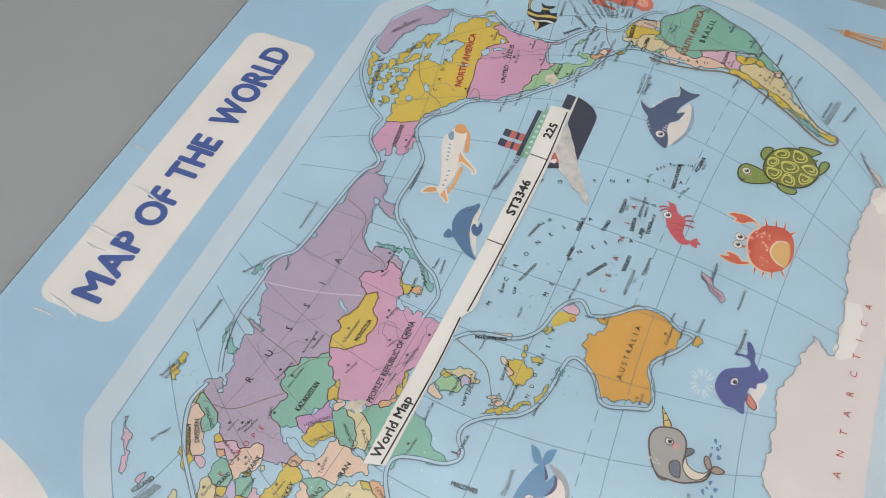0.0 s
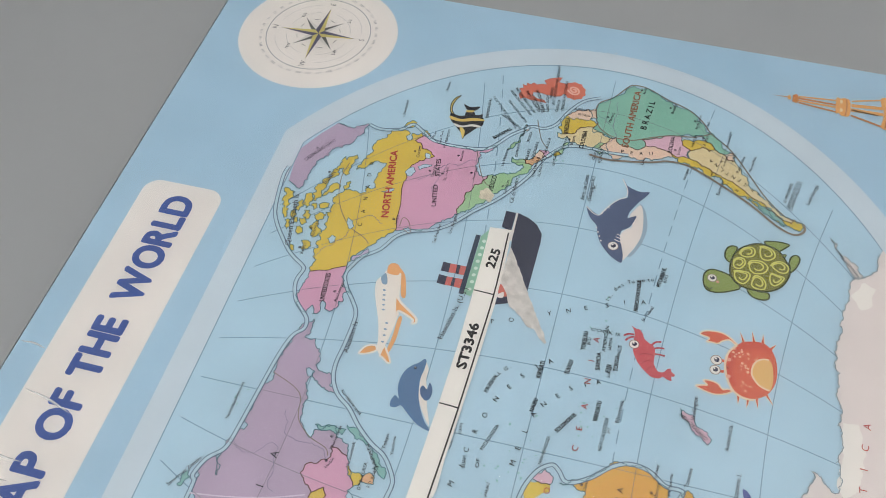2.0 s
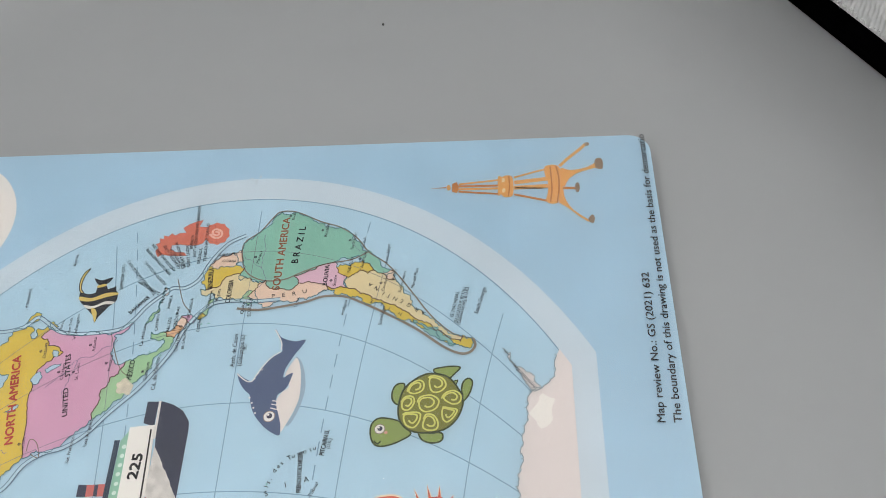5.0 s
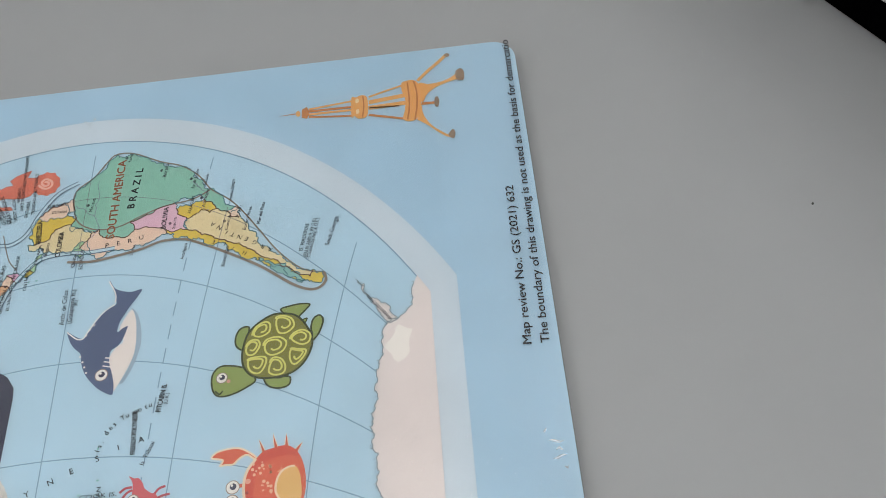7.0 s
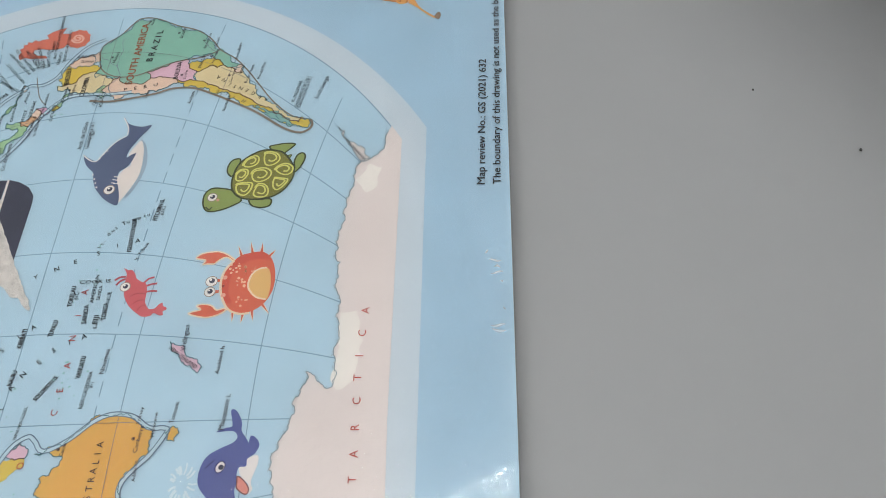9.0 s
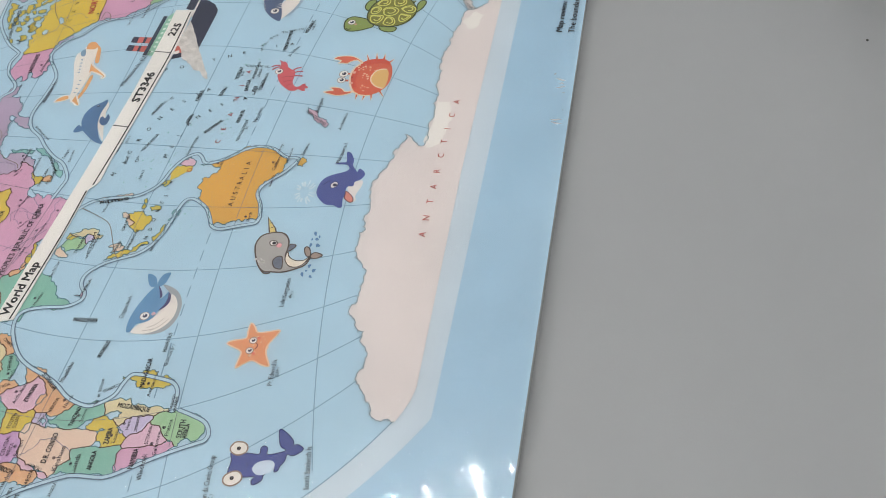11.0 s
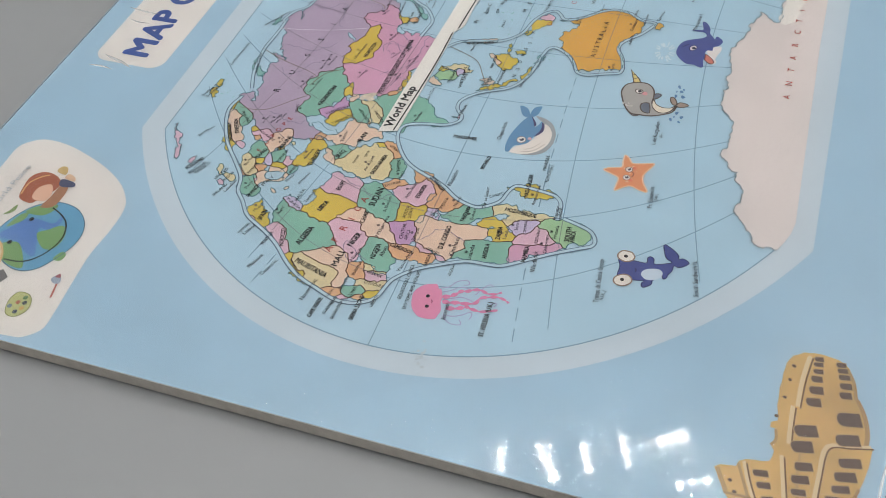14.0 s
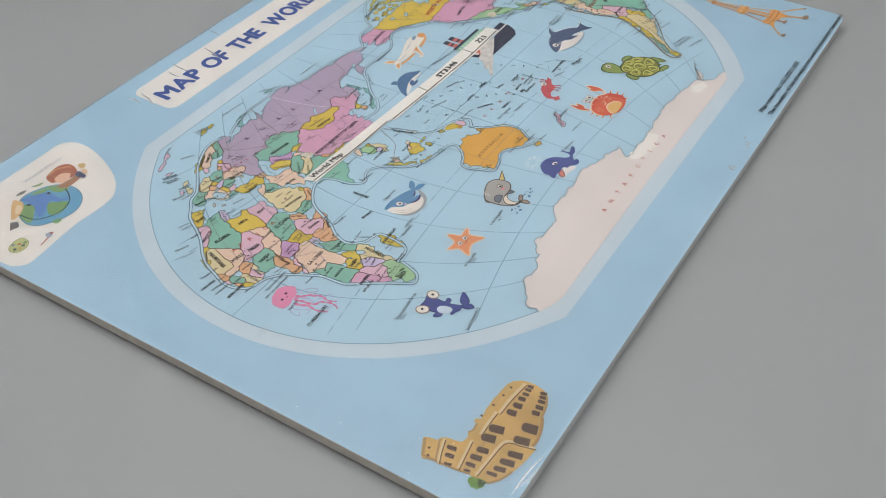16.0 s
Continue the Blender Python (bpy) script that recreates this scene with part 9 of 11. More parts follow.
shape("funnel_band", [(198.4, 138.3), (198.4, 136.5), (195.6, 136.3), (195.5, 138.1)], ink(206, 104, 96), 0.1, ship)
shape("funnel_band", [(198.4, 136.5), (198.4, 135.6), (195.5, 135.4), (195.6, 136.3)], ink(62, 66, 88), 0.1, ship)
shape("funnel_band", [(198.4, 135.6), (198.4, 133.9), (195.5, 133.7), (195.5, 135.4)], ink(206, 104, 96), 0.1, ship)
shape("funnel_band", [(194.4, 140.3), (194.2, 138.1), (191.4, 138), (191.6, 140.2)], ink(62, 66, 88), 0.1, ship)
shape("funnel_band", [(194.2, 138.1), (194.2, 136.6), (191.5, 136.5), (191.4, 138)], ink(206, 104, 96), 0.1, ship)
shape("funnel_band", [(194.2, 136.6), (194.2, 135.8), (191.4, 135.6), (191.5, 136.5)], ink(62, 66, 88), 0.1, ship)
shape("funnel_band", [(194.2, 135.8), (194.3, 133.8), (191.3, 133.8), (191.4, 135.6)], ink(206, 104, 96), 0.1, ship)
fish = emblem("angelfish_print", "black and yellow striped angelfish")
shape("body", smooth_loop([(251.6, 152.9), (250.9, 150.3), (251.9, 147.3), (252.5, 144.7), (253, 143.7), (251.7, 143.4), (250.7, 142.7), (248.4, 142.7), (246.9, 144.2), (245.1, 145.4), (243.7, 146.4), (242.1, 147), (244.2, 147.9), (245.7, 149.3), (247.5, 151.1), (249.3, 152.6)]), ink(40, 42, 50), 0.11, fish)
shape("fin", smooth_loop([(259.1, 151.9), (257.1, 152.8), (254.7, 153.2), (252.7, 152.9), (251.4, 152), (251.6, 152.9), (253.3, 153.6), (255.6, 153.8), (257.8, 153.2)]), ink(214, 186, 84), 0.12, fish, outline=ink(40, 42, 50), width=0.25)
shape("band", smooth_loop([(250.3, 152.8), (249.7, 149.4), (251, 146), (251, 143), (250.4, 142.7), (249.7, 145.7), (248.7, 149.2), (249, 152.2)]), ink(214, 186, 84), 0.12, fish)
shape("band", smooth_loop([(247.6, 151), (247.2, 148.3), (248.4, 145.7), (248.2, 143.1), (247.5, 143.6), (247.5, 145.7), (246.5, 148.2), (246.5, 150)]), ink(216, 214, 206), 0.12, fish)
shape("tail", smooth_loop([(255.9, 150.1), (255.1, 148), (255.9, 145.2), (254.5, 145.7), (253.9, 146.4), (253.7, 148.5)]), ink(40, 42, 50), 0.12, fish)
shape("tail_band", smooth_loop([(253.5, 148.7), (253.9, 146.5), (253.2, 146.7), (252.8, 148.5)]), ink(214, 186, 84), 0.125, fish)
shape("stem", smooth_loop([(253.1, 148.5), (253.5, 146.6), (251.9, 145.9), (251.3, 148.5)]), ink(40, 42, 50), 0.115, fish)
shape("snout", smooth_loop([(246.4, 148.9), (246.2, 147.8), (244.9, 147), (242.3, 146.9), (243.9, 147.8)]), ink(214, 186, 84), 0.13, fish)
seahorse = emblem("seahorse_print", "orange cartoon seahorse with a curled tail")
shape("body", [(261.8, 134.4), (263.6, 135.3), (264.8, 134.7), (266, 135.6), (266.5, 134.5), (267.9, 135), (267.6, 133.7), (268.8, 134), (268.3, 132.7), (269.4, 131.9), (268.6, 130.9), (269.3, 129.6), (269.4, 127.9), (271, 129), (272.1, 127.6), (273.1, 125.2), (273.4, 123.9), (271.2, 124.7), (270.9, 122.4), (271.4, 120.3), (265.3, 119), (266, 120.4), (266.7, 122.2), (265.5, 122.9), (265, 124.6), (265.2, 127.2), (265.6, 128.9), (265.4, 131.2), (264, 131.2), (263, 129.7), (262.8, 127.4), (261.8, 126.5), (261.9, 128.5), (262.1, 131.5), (262.6, 133.3)], ink(214, 116, 90), 0.115, seahorse, outline=ink(190, 96, 74), width=0.15)
shape("tail", [(268.7, 116.1), (267.6, 115.7), (266.7, 116.4), (265.6, 116.7), (265.4, 117.8), (264.8, 118.7), (265.3, 119.8), (265.4, 120.9), (266.4, 121.6), (267.2, 122.6), (268.4, 122.5), (269.6, 122.9), (270.4, 122.2), (271.6, 122), (271.8, 120.8), (272.4, 119.9), (271.9, 118.9), (271.8, 117.7), (270.7, 117.1), (269.9, 116.1)], ink(214, 116, 90), 0.116, seahorse)
stroke("line", [(265.4, 132.5), (263.9, 132.7), (262.5, 132.3)], ink(196, 92, 70), 0.3, 0.13, seahorse)
spiral(seahorse, 268.8, 119.5, 1.9, ink(228, 178, 158), 0.13)
# ---- landmarks ----
tower = emblem("iron_tower_print", "golden lattice tower with splayed legs")
shape("spire", [(281, 62.1), (281.4, 57.4), (281, 57.4)], ink(198, 128, 60), 0.12, tower)
shape("knob", smooth_loop([(281.1, 56.2), (280.6, 56.2), (280.3, 56.4), (280.2, 56.7), (280.3, 57), (280.7, 57.2), (281.2, 57.3), (281.7, 57.3), (282, 57), (282.2, 56.8), (282, 56.5), (281.6, 56.3)]), ink(224, 164, 82), 0.12, tower)
shape("gallery", [(282.4, 55.8), (283.1, 54.6), (281.7, 54), (280.3, 54), (279.2, 54.5), (279.7, 55.8)], ink(198, 128, 60), 0.12, tower)
stroke("strut", [(282.2, 54), (282.8, 48.6), (283.4, 43.2)], ink(224, 164, 82), 0.6, 0.11, tower)
stroke("strut", [(281.5, 54), (281.5, 48.6), (281.5, 43.2)], ink(198, 128, 60), 0.7, 0.11, tower)
stroke("strut", [(280.5, 54), (280.5, 48.6), (280.5, 43.2)], ink(224, 164, 82), 0.7, 0.11, tower)
stroke("strut", [(279.7, 54), (279.1, 48.6), (278.6, 43.2)], ink(198, 128, 60), 0.6, 0.11, tower)
stroke("strut", [(284.2, 38.8), (285.6, 34.6), (286.9, 30.5)], ink(224, 164, 82), 0.6, 0.11, tower)
stroke("strut", [(282.4, 38.8), (283, 34.2), (283.6, 29.6)], ink(224, 164, 82), 1.3, 0.11, tower)
stroke("strut", [(280.6, 38.9), (280.8, 34.3), (281.1, 29.7)], ink(224, 164, 82), 1.3, 0.11, tower)
stroke("strut", [(278.3, 38.9), (277.1, 34.4), (275.9, 29.9)], ink(198, 128, 60), 0.7, 0.11, tower)
stroke("strut", [(280.6, 38.6), (280.4, 34.9), (280.3, 31.2)], ink(150, 100, 60), 0.4, 0.11, tower)
shape("gallery", smooth_loop([(284.4, 43.2), (284.5, 42.1), (285, 40.8), (284.6, 39.5), (282.9, 39.1), (280.6, 39), (278.3, 39.2), (277.5, 39.9), (277.4, 41.5), (278.4, 42.5), (278.1, 43.2)]), ink(224, 164, 82), 0.13, tower)
shape("opening", smooth_loop([(283.3, 41.3), (282.9, 41.4), (282.6, 41.6), (282.5, 41.8), (282.6, 42), (282.9, 42.2), (283.3, 42.2), (283.7, 42.2), (284, 42), (284.1, 41.8), (284, 41.5), (283.7, 41.4)]), ink(226, 206, 160), 0.14, tower)
shape("opening", smooth_loop([(279.7, 41.2), (279.3, 41.3), (279, 41.5), (278.9, 41.7), (279, 41.9), (279.3, 42.1), (279.7, 42.1), (280.1, 42.1), (280.4, 41.9), (280.5, 41.7), (280.4, 41.4), (280.1, 41.3)]), ink(226, 206, 160), 0.14, tower)
stroke("groove", [(284.6, 40.3), (281.3, 40.1), (277.6, 40.5)], ink(186, 118, 56), 0.35, 0.14, tower)
shape("gallery", smooth_loop([(287.7, 30.4), (288.3, 29.4), (288.5, 27.6), (287.3, 26.3), (284.6, 25.7), (281.6, 25.6), (278.4, 26), (275.8, 26.9), (274.9, 28.2), (275.1, 29.7), (276.2, 30.4), (279.1, 29.8), (283, 29.7), (285, 30.4)]), ink(224, 164, 82), 0.13, tower)
stroke("groove", [(287.7, 28.9), (283.7, 28.7), (279.7, 28.7), (275.5, 29.3)], ink(186, 118, 56), 0.4, 0.14, tower)
stroke("groove", [(288, 27.3), (284.3, 26.7), (279.7, 26.8), (275.2, 27.5)], ink(186, 118, 56), 0.4, 0.14, tower)
stroke("leg", [(288, 26.3), (291, 23.6), (293.7, 20.8), (296.1, 18.6)], ink(224, 164, 82), 0.9, 0.115, tower)
dot(tower, 295.9, 18.4, 0.67, ink(150, 126, 104), 0.13)
shape("leg", smooth_loop([(287, 26.1), (286.6, 23.8), (286.8, 21.3), (287.7, 18.6), (289.4, 16.2), (289.9, 15), (287.5, 15), (287.3, 16.4), (286.5, 19), (285.2, 21.9), (283.3, 24), (281, 25.1), (281, 25.6)]), ink(224, 164, 82), 0.12, tower)
shape("foot", smooth_loop([(289.9, 16.6), (290.9, 15.4), (289.9, 14.5), (287.2, 14.6), (286.8, 15.7), (287.5, 16.5)]), ink(150, 126, 104), 0.13, tower)
shape("leg", [(280.7, 25.6), (280.6, 22.1), (279.8, 22.2), (279.8, 25.7)], ink(198, 128, 60), 0.12, tower)
shape("foot", smooth_loop([(281.6, 22.3), (282.1, 21.5), (280.3, 21.2), (278.7, 21.7), (279.3, 22.4)]), ink(150, 126, 104), 0.13, tower)
shape("leg", smooth_loop([(279.7, 25.7), (277.7, 25.5), (275.1, 24.7), (272.6, 23.1), (270.4, 20.7), (269.1, 19.1), (268.8, 19.6), (270.4, 21.7), (273.2, 24.5), (274.8, 26.4), (275.5, 26.9)]), ink(224, 164, 82), 0.12, tower)
shape("foot", smooth_loop([(269.7, 19.6), (271.2, 18.5), (270, 17.9), (268.3, 18.4), (268.8, 19.3)]), ink(150, 126, 104), 0.13, tower)
colosseum = emblem("amphitheatre_print", "sandy ruined amphitheatre with arched windows")
SAND = vary(base_material("printed_sandstone", srgb(204, 170, 108, INK_GAIN), 0.55, 0, 0.3), srgb(204, 170, 108, INK_GAIN), 0.2, 130)
shape("wall", jag([(9.9, 28.1), (14.6, 30.6), (15.4, 29.6), (16, 26.6), (17.3, 26.2), (18, 25.1), (19, 20.7), (21.5, 20.1), (22.8, 21), (24.1, 20.2), (26.6, 20.5), (26.6, 21.5), (27.8, 21.6), (28.6, 20.3), (32.1, 20.9), (35.3, 20.9), (39, 20.7), (42.9, 20.4), (45.2, 19.3), (46.7, 17.3), (47.3, 13.5), (46.9, 10.2), (45.5, 8.1), (42.4, 6.7), (38.2, 5.9), (34.7, 4.2), (30.5, 3.3), (28.5, 3.5), (27.9, 2.1), (22.4, 2.8), (18.2, 3.9), (14.6, 5.2), (12, 7.2), (11.3, 9.2), (10.8, 12.1), (11.5, 13.2), (10.8, 16.6), (10.5, 17.6), (9.6, 22), (9.8, 23.7), (8.8, 27)], 0.15, 1.2, 3), SAND, 0.1, colosseum)
shape("arch", [(46.6, 13.4), (45.4, 13), (45.1, 14.5), (45.2, 14.7), (45.3, 14.9), (45.5, 15), (45.8, 15.1), (46, 15.1), (46.2, 15), (46.3, 14.9)], ink(100, 78, 62), 0.13, colosseum, outline=ink(182, 150, 98), width=0.2)
shape("arch", [(45.2, 13.3), (44.1, 13), (43.8, 14.5), (43.8, 14.8), (44, 14.9), (44.1, 15.1), (44.4, 15.1), (44.7, 15.1), (44.8, 15), (44.9, 14.9)], ink(100, 78, 62), 0.13, colosseum, outline=ink(182, 150, 98), width=0.2)
shape("arch", [(43.5, 13.1), (42.3, 12.8), (42, 14.3), (42, 14.6), (42.2, 14.7), (42.3, 14.9), (42.7, 15), (42.9, 15), (43.1, 14.8), (43.2, 14.7)], ink(100, 78, 62), 0.13, colosseum, outline=ink(182, 150, 98), width=0.2)
shape("arch", [(41.7, 13.1), (40.2, 12.7), (39.8, 14.4), (39.8, 14.7), (40, 14.9), (40.3, 15.1), (40.7, 15.3), (41, 15.2), (41.3, 15.1), (41.4, 14.8)], ink(100, 78, 62), 0.13, colosseum, outline=ink(182, 150, 98), width=0.2)
shape("arch", [(39.2, 12.7), (37.3, 12.2), (36.9, 14.2), (36.9, 14.6), (37.1, 14.9), (37.5, 15.2), (38, 15.4), (38.3, 15.3), (38.7, 15.1), (38.8, 14.8)], ink(100, 78, 62), 0.13, colosseum, outline=ink(182, 150, 98), width=0.2)
shape("arch", [(36.3, 12.9), (34.2, 12.3), (33.8, 14.4), (33.9, 14.9), (34, 15.2), (34.5, 15.5), (34.9, 15.6), (35.3, 15.6), (35.7, 15.4), (35.8, 15)], ink(100, 78, 62), 0.13, colosseum, outline=ink(182, 150, 98), width=0.2)
shape("arch", [(46.5, 8.8), (45.3, 8.6), (44.9, 10.1), (45, 10.3), (45.1, 10.5), (45.3, 10.7), (45.6, 10.8), (45.9, 10.7), (46.1, 10.6), (46.2, 10.5)], ink(100, 78, 62), 0.13, colosseum, outline=ink(182, 150, 98), width=0.2)
shape("arch", [(45.2, 8.4), (43.9, 8.1), (43.6, 9.7), (43.6, 10), (43.8, 10.1), (44, 10.3), (44.3, 10.4), (44.5, 10.3), (44.7, 10.2), (44.8, 10.1)], ink(100, 78, 62), 0.13, colosseum, outline=ink(182, 150, 98), width=0.2)
shape("arch", [(43.7, 7.8), (42.4, 7.5), (42, 9.2), (42, 9.5), (42.2, 9.7), (42.4, 9.9), (42.8, 10), (43, 10), (43.3, 9.8), (43.4, 9.6)], ink(100, 78, 62), 0.13, colosseum, outline=ink(182, 150, 98), width=0.2)
shape("arch", [(41.7, 7.3), (40.2, 6.9), (39.8, 8.7), (39.9, 9.1), (40.1, 9.3), (40.3, 9.5), (40.7, 9.6), (41, 9.6), (41.3, 9.4), (41.4, 9.2)], ink(100, 78, 62), 0.13, colosseum, outline=ink(182, 150, 98), width=0.2)
shape("arch", [(39.5, 7.2), (37.9, 6.7), (37.5, 8.6), (37.5, 8.9), (37.8, 9.2), (38.1, 9.4), (38.4, 9.5), (38.7, 9.5), (39, 9.3), (39.2, 9)], ink(100, 78, 62), 0.13, colosseum, outline=ink(182, 150, 98), width=0.2)
shape("arch", [(29.7, 13), (27.1, 12.1), (26.2, 15.5), (26.2, 16), (26.5, 16.5), (26.9, 16.8), (27.5, 17.1), (28.1, 17.1), (28.5, 16.8), (28.8, 16.4)], ink(100, 78, 62), 0.13, colosseum, outline=ink(182, 150, 98), width=0.2)
shape("arch", [(25.9, 13.4), (23.3, 12.6), (22.5, 15.7), (22.5, 16.3), (22.8, 16.7), (23.2, 17), (23.8, 17.3), (24.3, 17.3), (24.7, 17), (25, 16.6)], ink(100, 78, 62), 0.13, colosseum, outline=ink(182, 150, 98), width=0.2)
shape("arch", [(35.1, 5.2), (32, 4.2), (31.2, 7.7), (31.2, 8.2), (31.5, 8.8), (32, 9.2), (32.7, 9.4), (33.4, 9.4), (34, 9.1), (34.3, 8.6)], ink(100, 78, 62), 0.13, colosseum, outline=ink(182, 150, 98), width=0.2)
shape("arch", [(30.1, 5), (27.6, 4.2), (26.6, 7.7), (26.6, 8.2), (26.9, 8.7), (27.3, 9), (27.9, 9.2), (28.4, 9.2), (28.9, 8.9), (29.1, 8.6)], ink(100, 78, 62), 0.13, colosseum, outline=ink(182, 150, 98), width=0.2)
shape("arch", [(21.1, 12.9), (19.3, 12.3), (18.6, 14.9), (18.6, 15.3), (18.7, 15.6), (19.1, 16), (19.5, 16), (19.9, 16), (20.3, 15.9), (20.5, 15.6)], ink(100, 78, 62), 0.13, colosseum, outline=ink(182, 150, 98), width=0.2)
shape("arch", [(18.1, 13.2), (16.3, 12.7), (15.7, 15.3), (15.7, 15.7), (15.9, 16), (16.3, 16.3), (16.7, 16.3), (17, 16.3), (17.4, 16.2), (17.5, 15.8)], ink(100, 78, 62), 0.13, colosseum, outline=ink(182, 150, 98), width=0.2)
shape("arch", [(15, 13.4), (13.6, 13), (13.2, 15.3), (13.2, 15.6), (13.4, 15.7), (13.6, 16), (13.9, 16.1), (14.2, 16.1), (14.4, 15.9), (14.6, 15.6)], ink(100, 78, 62), 0.13, colosseum, outline=ink(182, 150, 98), width=0.2)
shape("arch", [(12.7, 13.6), (11.7, 13.4), (11.4, 14.9), (11.4, 15.1), (11.6, 15.2), (11.7, 15.4), (11.9, 15.5), (12.2, 15.4), (12.2, 15.3), (12.3, 15.2)], ink(100, 78, 62), 0.13, colosseum, outline=ink(182, 150, 98), width=0.2)
shape("arch", [(24.9, 4.2), (22.8, 3.6), (21.9, 7), (21.9, 7.3), (22.1, 7.8), (22.5, 8), (22.9, 8.2), (23.4, 8.2), (23.8, 8), (23.9, 7.7)], ink(100, 78, 62), 0.13, colosseum, outline=ink(182, 150, 98), width=0.2)
shape("arch", [(21.6, 4.9), (19.5, 4.2), (18.7, 7.5), (18.7, 7.8), (18.8, 8.3), (19.3, 8.5), (19.7, 8.7), (20.1, 8.7), (20.5, 8.5), (20.7, 8.2)], ink(100, 78, 62), 0.13, colosseum, outline=ink(182, 150, 98), width=0.2)
shape("arch", [(18.4, 5.8), (16.8, 5.3), (16, 8.1), (16, 8.3), (16.2, 8.6), (16.5, 8.9), (16.8, 8.9), (17.2, 8.9), (17.5, 8.8), (17.6, 8.6)], ink(100, 78, 62), 0.13, colosseum, outline=ink(182, 150, 98), width=0.2)
shape("arch", [(15.6, 6.9), (14.4, 6.6), (13.9, 9.2), (13.9, 9.3), (14.1, 9.6), (14.3, 9.8), (14.5, 9.9), (14.8, 9.8), (15, 9.7), (15.1, 9.5)], ink(100, 78, 62), 0.13, colosseum, outline=ink(182, 150, 98), width=0.2)
shape("arch", [(16.8, 20.7), (15.4, 20.2), (15, 22.6), (15, 22.9), (15.2, 23.1), (15.4, 23.3), (15.7, 23.4), (16, 23.4), (16.3, 23.3), (16.4, 23)], ink(100, 78, 62), 0.13, colosseum, outline=ink(182, 150, 98), width=0.2)
shape("arch", [(14.4, 19.9), (13, 19.5), (12.6, 21.6), (12.6, 21.9), (12.8, 22.1), (13, 22.3), (13.3, 22.4), (13.6, 22.4), (13.8, 22.3), (14, 22)], ink(100, 78, 62), 0.13, colosseum, outline=ink(182, 150, 98), width=0.2)
shape("arch", [(11.7, 19), (10.6, 18.7), (10.3, 20.5), (10.3, 20.7), (10.4, 20.9), (10.5, 21), (10.8, 21.1), (11, 21.1), (11.1, 21), (11.2, 20.8)], ink(100, 78, 62), 0.13, colosseum, outline=ink(182, 150, 98), width=0.2)
shape("window_hole", smooth_loop([(12.7, 26.8), (12.5, 26.8), (12.4, 26.9), (12.3, 27.1), (12.3, 27.4), (12.4, 27.5), (12.6, 27.7), (12.7, 27.7), (12.9, 27.5), (13, 27.3), (13, 27.1), (12.9, 26.9)]), ink(104, 82, 60), 0.13, colosseum)
shape("window_hole", smooth_loop([(10.5, 25.6), (10.3, 25.7), (10.2, 25.8), (10.1, 26), (10.1, 26.2), (10.2, 26.4), (10.4, 26.5), (10.6, 26.5), (10.7, 26.4), (10.8, 26.2), (10.8, 25.9), (10.7, 25.8)]), ink(104, 82, 60), 0.13, colosseum)
shape("window_hole", smooth_loop([(34.5, 19.3), (34.3, 19.3), (34.2, 19.4), (34.1, 19.6), (34.1, 19.8), (34.2, 20), (34.4, 20.2), (34.6, 20.1), (34.7, 20), (34.8, 19.8), (34.8, 19.6), (34.7, 19.4)]), ink(104, 82, 60), 0.13, colosseum)
shape("window_hole", smooth_loop([(29.6, 20.2), (29.4, 20.2), (29.3, 20.4), (29.2, 20.6), (29.2, 20.8), (29.3, 21), (29.5, 21.1), (29.7, 21.1), (29.8, 21), (29.9, 20.8), (29.9, 20.5), (29.8, 20.3)]), ink(104, 82, 60), 0.13, colosseum)
shape("window_hole", smooth_loop([(39.1, 18.8), (38.9, 18.8), (38.7, 18.9), (38.6, 19.1), (38.6, 19.3), (38.8, 19.5), (38.9, 19.6), (39.1, 19.6), (39.3, 19.5), (39.4, 19.3), (39.4, 19.1), (39.2, 18.9)]), ink(104, 82, 60), 0.13, colosseum)
shape("window_hole", smooth_loop([(42.7, 18.4), (42.5, 18.4), (42.3, 18.5), (42.2, 18.7), (42.3, 19), (42.4, 19.2), (42.6, 19.3), (42.8, 19.3), (43, 19.1), (43, 18.9), (43, 18.7), (42.9, 18.5)]), ink(104, 82, 60), 0.13, colosseum)
stroke("ledge", [(12.1, 11.7), (18.7, 11.3), (25.4, 10.6), (26.8, 6.6), (28, 2.5)], ink(216, 196, 148), 0.9, 0.125, colosseum)
stroke("ledge", [(11.9, 11.1), (18.4, 10.8), (25.1, 10), (26.6, 6), (27.8, 1.9)], ink(118, 90, 56), 0.35, 0.127, colosseum)
stroke("ledge", [(11.3, 16.9), (16.4, 17.8), (21, 18.6)], ink(216, 196, 148), 0.8, 0.125, colosseum)
stroke("ledge", [(11, 16.3), (16.1, 17.2), (20.7, 18)], ink(118, 90, 56), 0.35, 0.127, colosseum)
stroke("ledge", [(33, 17), (39.9, 16.8), (46.1, 16)], ink(216, 196, 148), 0.9, 0.125, colosseum)
stroke("ledge", [(32.7, 16.4), (39.6, 16.1), (45.8, 15.3)], ink(118, 90, 56), 0.35, 0.127, colosseum)
stroke("ledge", [(23.9, 17.6), (28.3, 17.8), (32.9, 17.9)], ink(216, 196, 148), 0.9, 0.125, colosseum)
stroke("ledge", [(23.6, 17), (28, 17.2), (32.6, 17.2)], ink(118, 90, 56), 0.35, 0.127, colosseum)
stroke("ledge", [(9.9, 22.4), (13.6, 24), (17.5, 25.3)], ink(216, 196, 148), 0.7, 0.125, colosseum)
stroke("ledge", [(9.6, 21.8), (13.3, 23.4), (17.2, 24.7)], ink(118, 90, 56), 0.35, 0.127, colosseum)
